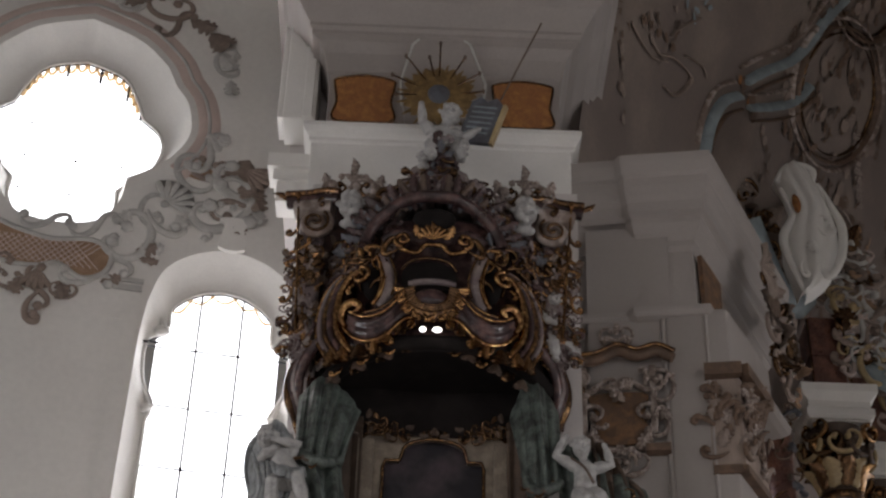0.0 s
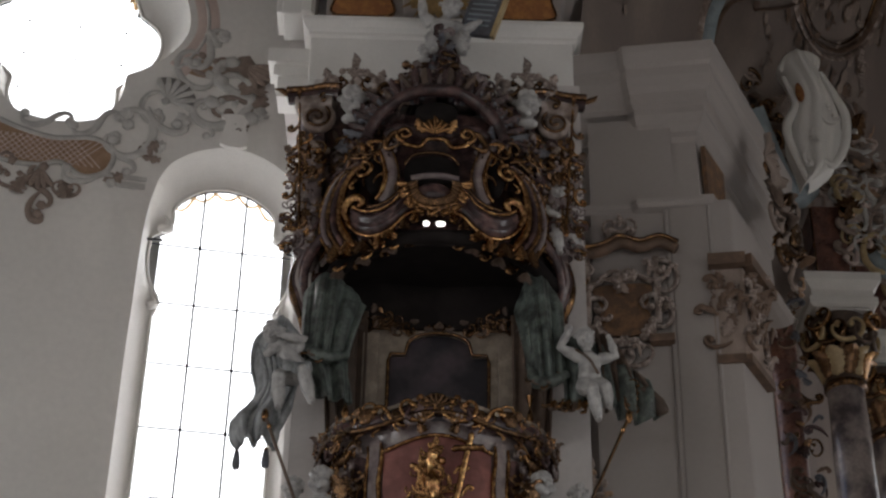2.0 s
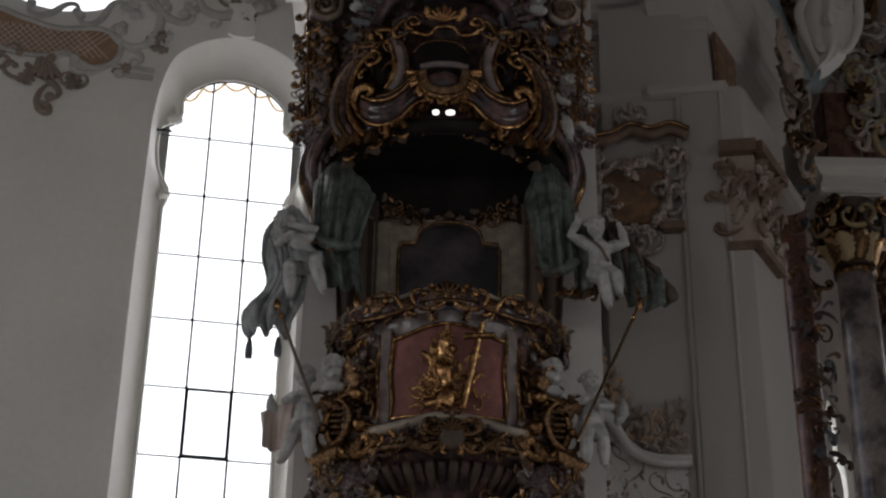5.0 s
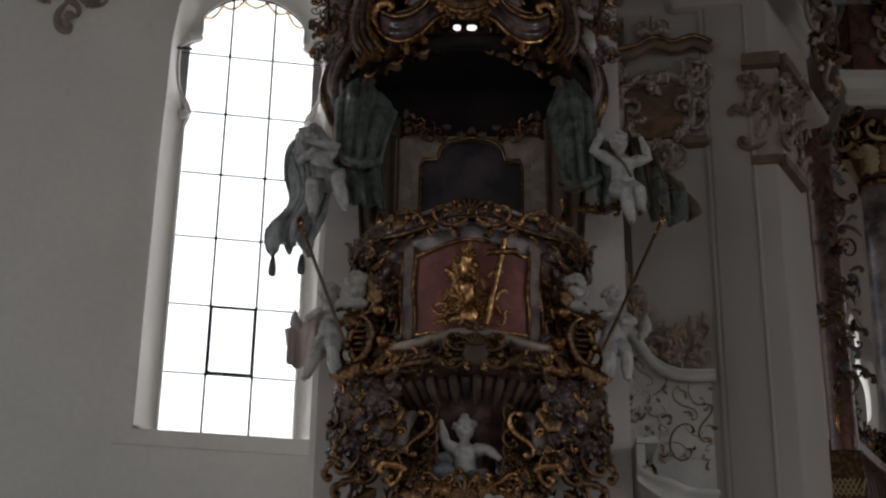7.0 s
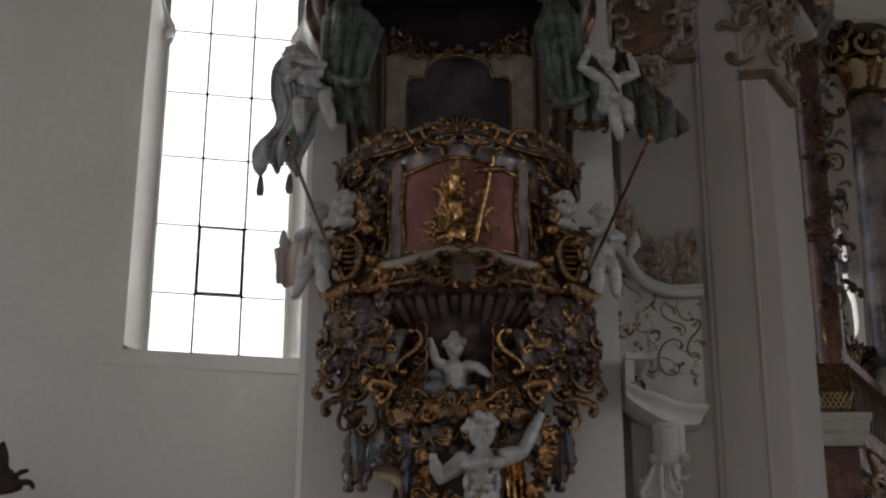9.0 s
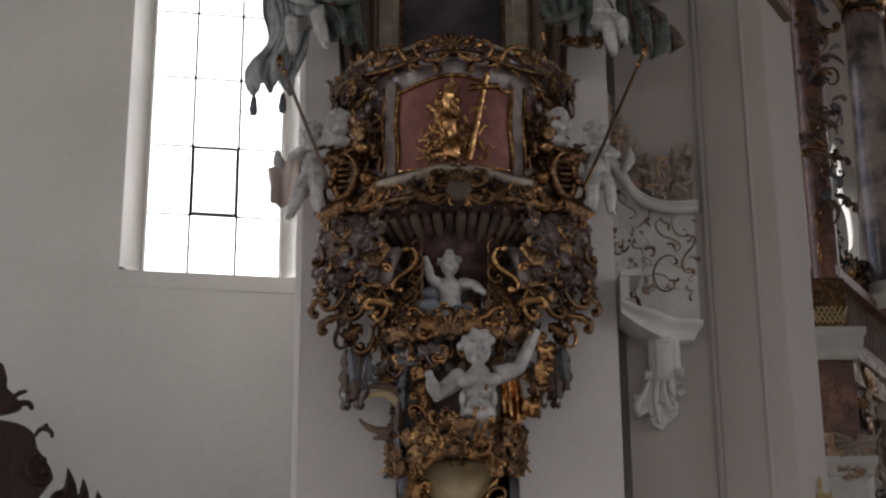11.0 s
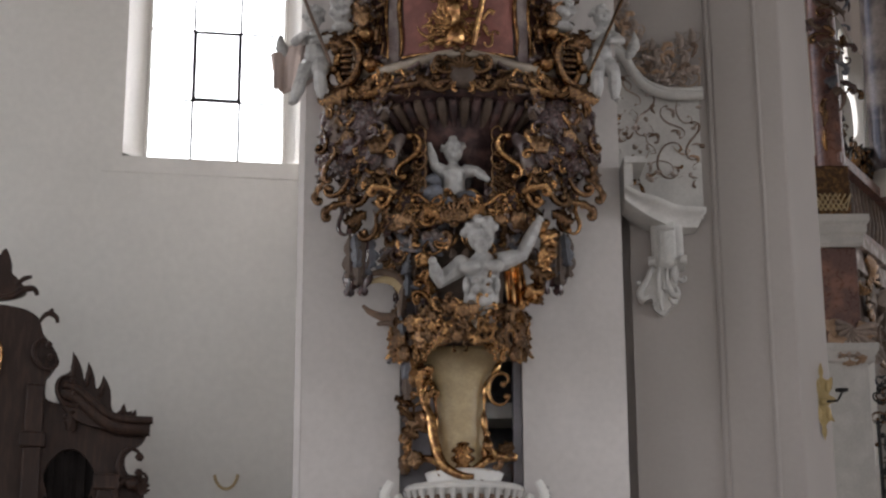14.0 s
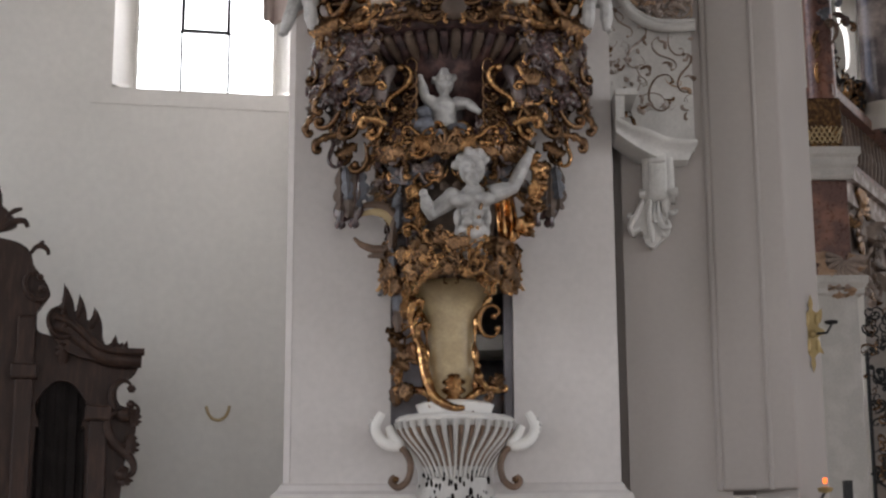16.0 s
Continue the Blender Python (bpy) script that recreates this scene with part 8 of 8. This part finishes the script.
for s in (-1, 1):
    U = lambda u: CA + s * (u - CA)
    part("cornice", tube(bmesh.new(), [(U(u), -0.08, z) for u, z in spline([(-0.5, 3.93), (-0.4, 3.9), (-0.28, 3.8), (-0.1, 3.68), (0.18, 3.66)], 5)], 0.06, 8), OAK, conf, m=CONF)
    part("cornice_lip", tube(bmesh.new(), [(U(u), -0.13, z) for u, z in spline([(-0.5, 3.99), (-0.4, 3.96), (-0.28, 3.87), (-0.1, 3.74), (0.2, 3.72)], 5)], 0.03, 7), OAK, conf, m=CONF)
    for u in (-0.72, -0.14):
        part("pilaster", blocks(((U(u) - 0.07, -0.06, 0.3), (U(u) + 0.07, 0.0, 3.2 if u > -0.5 else 4.0)), bevel=0.015), OAK, conf, smooth=False, m=CONF)
        part("pilaster_cap", blocks(((U(u) - 0.1, -0.1, 3.18 if u > -0.5 else 3.5), (U(u) + 0.1, 0.0, 3.3 if u > -0.5 else 3.62)), bevel=0.015), OAK, conf, smooth=False, m=CONF)
    for kind, u, z, size, roll in (("c_scroll", 0.06, 3.35, 0.3, 90), ("leaf", 0.12, 3.3, 0.2, 170), ("leaf", 0.12, 3.1, 0.22, 180), ("s_scroll", 0.04, 3.0, 0.5, 90), ("leaf", 0.06, 2.85, 0.22, 170), ("c_scroll", -0.66, 4.24, 0.24, 80), ("leaf", -0.43, 3.62, 0.2, 0)):
        orn(kind, OAK, conf, CONF @ Vector((U(u), -0.05, z)), CONF.to_3x3() @ Vector((0, -1, 0)), size, roll * s, s < 0, 1.0)
    tongues = spline([(-0.5, 3.82), (-0.56, 3.92), (-0.53, 4.05), (-0.47, 4.09), (-0.44, 4.15), (-0.43, 4.24), (-0.37, 4.13), (-0.35, 4.04), (-0.33, 4.09), (-0.31, 4.16), (-0.27, 4.07), (-0.25, 3.97), (-0.22, 4.0), (-0.19, 4.06), (-0.14, 3.96), (-0.13, 3.84), (-0.1, 3.78), (-0.06, 3.8), (-0.04, 3.84), (0.0, 3.79), (0.03, 3.8), (0.05, 3.74), (0.1, 3.68), (-0.2, 3.66), (-0.4, 3.72)], 3, True)
    shell_o = part("flame_shell", plate(bmesh.new(), [(U(u), z) for u, z in tongues][::s], (), -0.09, 0.02), OAK, conf, "carved shell with flame tongues", False, m=CONF)
    for u, z, h, r in ((-0.44, 4.02, 0.24, 2), (-0.33, 3.98, 0.2, 6), (-0.22, 3.9, 0.18, 10), (-0.06, 3.74, 0.12, 20), (0.02, 3.72, 0.1, 30)):
        orn("flame", OAK, shell_o, CONF @ Vector((U(u), -0.1, z)), CONF.to_3x3() @ Vector((0, -1, 0)), (0.12, 0.2, h), r * s, s < 0)
    orn("c_scroll", OAK, shell_o, CONF @ Vector((U(-0.46), -0.11, 3.94)), CONF.to_3x3() @ Vector((0, -1, 0)), 0.24, 80 * s, s < 0, 1.4)
    for line, r0 in (([(-0.72, 4.5), (-0.68, 4.56), (-0.63, 4.57), (-0.59, 4.54), (-0.58, 4.5)], 0.024), ([(-0.67, 4.55), (-0.64, 4.59), (-0.62, 4.61)], 0.018), ([(-1.05, 4.7), (-0.95, 4.7), (-0.86, 4.76), (-0.78, 4.77), (-0.75, 4.72)], 0.03), ([(-0.92, 4.8), (-0.86, 4.85), (-0.8, 4.87)], 0.022)):
        w = spline(line, 4)
        part("hooked_leaf", tube(bmesh.new(), [(U(u), -0.04, z) for u, z in w], [r0 * (1 - 0.45 * abs(2 * i / (len(w) - 1) - 1)) for i in range(len(w))], 8), OAK, conf, m=CONF)
    part("crest", plate(bmesh.new(), [(U(u), z) for u, z in spline([(CA, 4.66), (-1.0, 4.68), (-0.84, 4.74), (-0.9, 4.84), (-0.96, 4.9), (-0.97, 5.0), (-1.02, 5.1), (-1.08, 5.02), (-1.12, 5.16), (-1.2, 5.1), (CA, 5.3)], 3)][::s], (), -0.04, 0.05), OAK, conf, smooth=False, m=CONF)
    gl = [(U(-1.02), -0.03, 4.0)] + [(U(u), -0.03, z) for u, z in spline([(-1.02, 4.05), (-1.0, 4.25), (-1.06, 4.4), (-1.14, 4.52), (-1.28, 4.56)], 5)]
    part("gilt_line", tube(bmesh.new(), gl, 0.014, 6), GOLD, conf, m=CONF)
part("painted_oval", ball(bmesh.new(), (CA, -0.01, 4.25), (0.2, 0.02, 0.26), 3), SLATE, conf, "dark painted oval", m=CONF)

# ---- the choir beyond ----
GAL = pose(4.55, 18.2, 0, 0, 0, 60)
gallery = thing("choir_gallery", (4.6, 18.2, 0), "white and red marble choir gallery with gilded railing", "gallery")
part("pier", blocks(((-0.5, 0.0, 0), (0.22, 0.5, 5.3)), bevel=0.015), PALE_STUCCO, gallery, "white pier", False, m=GAL @ pose(0, 0, 0, 0, 0, -60))
part("pier_cornice", sweep(bmesh.new(), [(4.28, 18.9), (4.28, 18.2), (4.8, 18.2), (4.8, 18.9)], [(0, 5.2), (0.04, 5.22), (0.04, 5.28), (0.08, 5.34), (0.08, 5.42), (-0.1, 5.42), (-0.1, 5.2)]), PALE_STUCCO, gallery, smooth=False)
part("marble_panel", blocks(((4.3, 18.25, 5.42), (4.74, 18.6, 6.56)), bevel=0.02), RED_MARBLE, gallery, "dull red marble panel", False)
part("block_cornice", sweep(bmesh.new(), [(4.28, 18.9), (4.28, 18.22), (4.78, 18.22), (4.78, 18.9)], [(0, 6.56), (0.03, 6.6), (0.03, 6.68), (0.07, 6.72), (0.07, 6.8), (0.1, 6.84), (0.1, 6.92), (-0.1, 6.92), (-0.1, 6.56)]), PALE_STUCCO, gallery, smooth=False)
part("lattice_block", blocks(((4.3, 18.26, 6.92), (4.72, 18.7, 7.55)), bevel=0.02), OLD_GOLD, gallery, "gilded lattice pedestal", False)
for i in range(7):
    for d in (-1, 1):
        x = 4.3 + 0.06 * i
        part("lattice_bar", tube(bmesh.new(), [(x, 18.25, 7.0), (min(4.72, max(4.3, x + 0.12 * d)), 18.25, 7.2)], 0.01, 5), CREAM, gallery)
part("dark_column", tube(bmesh.new(), [(4.56, 18.45, z) for z in (7.5, 9.0, 10.5, 12.0)], 0.17, 20), RED_MARBLE, gallery, "dark red veined engaged column")
rnd = random.Random(90)
for i in range(60):
    z = rnd.uniform(8.2, 12.2)
    orn(rnd.choice(("curl_leaf", "leaf", "c_scroll", "hook_scroll")), rnd.choice((BROWN, UMBER, OLD_GOLD, DARK_MARBLE, SLATE)), gallery, (4.58 + rnd.uniform(-0.12, 0.26), 18.26, z), (0, -1, 0), rnd.uniform(0.14, 0.3), rnd.uniform(-180, 180))
for z0, z1, y0, mat in ((6.5, 6.75, 0.06, DIM_STUCCO), (6.75, 6.9, -0.02, DIM_STUCCO), (7.6, 7.72, -0.04, RED_MARBLE), (6.9, 6.98, 0.0, RED_MARBLE), (5.9, 6.5, 0.12, SHADOW_STUCCO)):
    part("gallery_band", blocks(((0.1, y0, z0), (5.5, 0.4, z1))), mat, gallery, smooth=False, m=GAL)
for i in range(30):
    part("baluster", tube(bmesh.new(), [tuple(GAL @ Vector((0.35 + 0.17 * i, 0.1, 6.98 + 0.062 * j))) for j in range(11)], [0.03 + 0.025 * math.sin(math.pi * j / 10) ** 2 * (1 if j < 6 else 0.6) for j in range(11)], 7), BROWN, gallery)
GN = GAL.to_3x3() @ Vector((0, -1, 0))
rnd = random.Random(91)
for i in range(230):
    u = rnd.uniform(0.0, 3.6)
    orn(rnd.choice(("c_scroll", "s_scroll", "leaf", "hook_scroll", "slim_leaf")), rnd.choice((OLD_GOLD, GOLD, IRON, OLD_GOLD)), gallery, GAL @ Vector((u, 0.1, rnd.uniform(7.74, 8.3 + 0.15 * math.sin(3 * u)))), GN, rnd.uniform(0.13, 0.28), rnd.uniform(-180, 180))
for i in range(40):
    orn(rnd.choice(("leaf", "c_scroll", "broad_leaf", "rocaille")), rnd.choice((SHADOW_STUCCO, OLD_GOLD, BROWN)), gallery, GAL @ Vector((rnd.uniform(0.2, 4), 0.08, rnd.uniform(5.5, 6.5))), GN, rnd.uniform(0.25, 0.5), rnd.uniform(-180, 180))
for i in range(10):
    orn(rnd.choice(("leaf", "broad_leaf", "rocaille")), rnd.choice((SHADOW_STUCCO, TRELLIS)), gallery, (rnd.uniform(4.34, 4.76), 18.2, rnd.uniform(5.36, 5.75)), (0, -1, 0), rnd.uniform(0.2, 0.35), rnd.uniform(120, 240))


def choir_column(x, y, label):
    """A marbled column on the gallery with its gilded capital, impost and arch springing."""
    col = thing("choir_column", (x, y, 7.7), label, "column", "marbled columns of the choir")
    part("shaft", tube(bmesh.new(), [(x, y, z) for z in (7.7, 8.5, 9.5, 10.8, 11.78)], [0.285, 0.285, 0.28, 0.265, 0.25], 28), COLUMN_MARBLE, col)
    part("base", turned(bmesh.new(), [(0.4, 7.6), (0.4, 7.75), (0.36, 7.85), (0.31, 7.95), (0.29, 8.0)], (x, y), 28), CHOIR_WALL, col)
    part("necking", turned(bmesh.new(), [(0.25, 11.76), (0.29, 11.78), (0.29, 11.86), (0.25, 11.88)], (x, y), 28), OLD_GOLD, col)
    part("bell", turned(bmesh.new(), [(0.24, 11.86), (0.25, 12.28), (0.32, 12.68), (0.4, 12.83)], (x, y), 24), BROWN, col)
    r = random.Random(x)
    for j in range(3):
        for i in range(11):
            a = 2 * math.pi * (i + 0.5 * j) / 11
            n = Vector((math.sin(a), -math.cos(a), 0))
            orn(("broad_leaf", "leaf", "c_scroll")[j], r.choice((OLD_GOLD, OLD_GOLD, CREAM, BROWN, GOLD)), col, Vector((x, y, 11.9 + 0.3 * j)) + n * (0.3 + 0.08 * j), n, 0.44, r.uniform(-15, 15))
    for a in (45, 135, 225, 315):
        n = Vector((math.sin(radians(a)), -math.cos(radians(a)), 0))
        orn("c_scroll", GOLD, col, Vector((x, y, 12.68)) + n * 0.52, n, 0.36, 0, squash=2)
    part("abacus", sweep(bmesh.new(), [(x - 0.43, y - 0.43), (x + 0.43, y - 0.43), (x + 0.43, y + 0.43), (x - 0.43, y + 0.43)], [(0, 12.86), (0.04, 12.9), (0.04, 13), (0.0, 13.03), (0.0, 13.13), (0.06, 13.2), (0.1, 13.24), (0.1, 13.36), (-0.2, 13.36), (-0.2, 12.86)], True), STUCCO, col, "white moulded abacus", False)
    part("abacus_core", blocks(((x - 0.38, y - 0.38, 12.84), (x + 0.38, y + 0.38, 13.37))), STUCCO, col, smooth=False)
    part("impost", blocks(((x - 0.27, y - 0.3, 13.37), (x + 0.2, y + 0.3, 14.58)), bevel=0.02), RED_MARBLE, col, "dull red marble impost", False)
    part("impost_rib", blocks(((x - 0.3, y - 0.32, 13.93), (x + 0.22, y + 0.28, 14))), RED_MARBLE, col, smooth=False)
    for e in (-0.28, 0.22):
        part("gilt_edge", tube(bmesh.new(), [(x + e, y - 0.31, z) for z in np.linspace(13.43, 14.53, 12)], 0.016, 6), OLD_GOLD, col)
    arch = spline([(x + 0.3, y - 0.2, 14.28), (x + 0.5, y - 0.25, 13.78), (x + 0.9, y - 0.3, 13.48), (x + 1.4, y - 0.3, 13.48)], 6)
    part("arch_roll", tube(bmesh.new(), arch, 0.14, 9), GREYBLUE, col, "grey-blue roll of the arch")
    scatter(col, lambda a, z: (Vector((x + 0.3 + a, y - 0.34, z)), Vector((0, -1, 0))), (-0.05, 0.55, 13.48, 15.78), DARKS + [("c_scroll", CREAM), ("leaf", OLD_GOLD)], 46, (0.3, 0.6), int(x * 10), False)
    return col


choir_column(5.74, 20.0, "grey and rose veined marble column with gilded capital")
choir_column(6.75, 21.6, "marbled column standing further into the choir")
roll = part("arch_roll", tube(bmesh.new(), spline([(4.3, 17.9, 14.9), (4.7, 18.4, 14.2), (5.1, 19.0, 14.3), (5.45, 19.7, 14.9)], 6), 0.2, 10), GREYBLUE, gallery, "grey-blue roll of the arch")
scatter(gallery, lambda a, z: (Vector((4.3 + a, 17.9 + 1.6 * a, z)), Vector((0.5, -1, 0))), (0.0, 1.1, 14.4, 15.6), [("leaf", BROWN), ("c_scroll", OLD_GOLD), ("leaf", SHADOW_STUCCO), ("c_scroll", SHADOW_STUCCO)], 40, (0.25, 0.5), 93, False)
car = thing("white_cartouche", (5.1, 18.0, 13.7), "large white scrolled stucco cartouche on the choir arch", "cartouche")
rows = []
for z, x0, x1 in spline([(15.8, 4.82, 5.16), (15.6, 4.74, 5.3), (15.3, 4.84, 5.36), (15.0, 4.9, 5.46), (14.76, 4.82, 5.52), (14.4, 4.78, 5.5), (14.05, 4.86, 5.38), (13.8, 4.9, 5.16), (13.68, 4.9, 5.0)], 5):
    front = []
    for c in np.linspace(0, 1, 26):
        front.append((x0 + (x1 - x0) * c, 17.95 - 0.26 * math.sin(math.pi * c) ** 0.8 - 0.045 * abs(math.sin(3 * math.pi * c)) - 0.08 * math.sin(3 * z), z))
    rows.append(front + [(x, y + 0.1, z) for x, y, z in front[::-1]])
bm = bmesh.new()
grid_faces(bm, rows, True, True)
part("shell", bm, STUCCO, car)
part("ochre_heart", ball(bmesh.new(), (5.0, 17.72, 15.12), (0.1, 0.06, 0.2), 3), ORANGE, car, "ochre heart")
for line in ([(4.74, 15.5), (4.86, 15.72), (5.06, 15.8), (5.24, 15.72), (5.22, 15.56), (5.1, 15.56)], [(5.3, 15.5), (5.46, 15.1), (5.56, 14.76), (5.5, 14.3), (5.32, 13.98), (5.2, 14.06)], [(4.78, 15.4), (4.88, 15.1), (4.9, 14.9), (4.76, 14.6), (4.78, 14.3), (4.88, 13.95), (4.95, 13.7)]):
    w = spline(line, 6)
    part("scrolled_edge", tube(bmesh.new(), [(x, 17.8, z) for x, z in w], [0.03 + 0.035 * math.sin(math.pi * i / (len(w) - 1)) for i in range(len(w))], 9), STUCCO, car)
for kind, x, z, size, roll_ in (("c_scroll", 5.3, 14.7, 0.3, 70), ("leaf", 5.1, 14.5, 0.3, 180), ("thin_scroll", 5.2, 15.0, 0.4, 80), ("hook_scroll", 4.95, 14.0, 0.24, 80)):
    orn(kind, STUCCO, car, (x, 17.66, z), (0, -1, -0.2), size, roll_)

# choir wall with its bright windows, far behind
slim = spline([(6.62, 10.6), (6.6, 11.6), (6.66, 12.1), (6.74, 12.5), (6.84, 12.1), (6.82, 11.6), (6.92, 11.2), (6.9, 10.6)], 4, True)
eye_w = [(6.85 + 0.14 * math.cos(t), 14.65 + 0.5 * math.sin(t)) for t in np.linspace(0, 2 * math.pi, 24, endpoint=False)]
top_w = spline([(6.3, 17.7), (6.5, 18.2), (6.85, 18.3), (7.1, 17.9), (6.9, 17.6), (6.6, 17.8)], 5, True)
low_w = [(6.7, 5.1), (6.82, 5.1), (6.82, 5.75), (6.7, 5.75)]
# Opening added so a bright strip stands in for the column's lit edge.
rim_slit = [(7.02, 10.4), (7.2, 10.4), (7.3, 14.4), (7.12, 14.4)]
structure("wall_far_choir", plate(bmesh.new(), [(1.0, 0), (13.5, 0), (13.5, 22), (1.0, 22)], [slim, eye_w, top_w, low_w, rim_slit], 26, 26.3), CHOIR_WALL, "white choir wall with small windows and an added bright slit", "wall")
for x, z, w, h, p in ((6.76, 11.5, 0.5, 2.2, 12), (6.85, 14.65, 0.5, 1.2, 7), (6.7, 17.9, 1.2, 1.0, 12), (6.76, 5.4, 0.3, 0.8, 2.5)):
    skylight_lamp(pose(x, 26.33, z, -90, 0, 0), w, h, p)
# Unseen lamp added inside the choir to brighten it; no window stands there.
skylight_lamp(pose(11.5, 22.5, 10, 0, 90, 0), 7, 2.4, 120)
arc = thing("choir_arch", (6.6, 25.0, 0), "dim grey arched niche with an iron grille", "arch")
part("niche", plate(bmesh.new(), [(6.55, 0.0), (7.4, 0.0), (7.4, 7.2), (7.0, 7.6), (6.65, 7.0)], (), 24.9, 25.0), DULLED_PLASTER, arc, smooth=False)
for i in range(130):
    orn(rnd.choice(("c_scroll", "s_scroll", "hook_scroll")), rnd.choice((IRON, IRON, OLD_GOLD)), arc, (rnd.uniform(6.5, 7.2), 24.5, rnd.uniform(3.6, 6.2)), (0, -1, 0), rnd.uniform(0.12, 0.24), rnd.uniform(-180, 180))
part("grille_post", tube(bmesh.new(), [(6.5, 24.5, 0.0), (6.5, 24.5, 5.6)], 0.03, 6), IRON, arc)
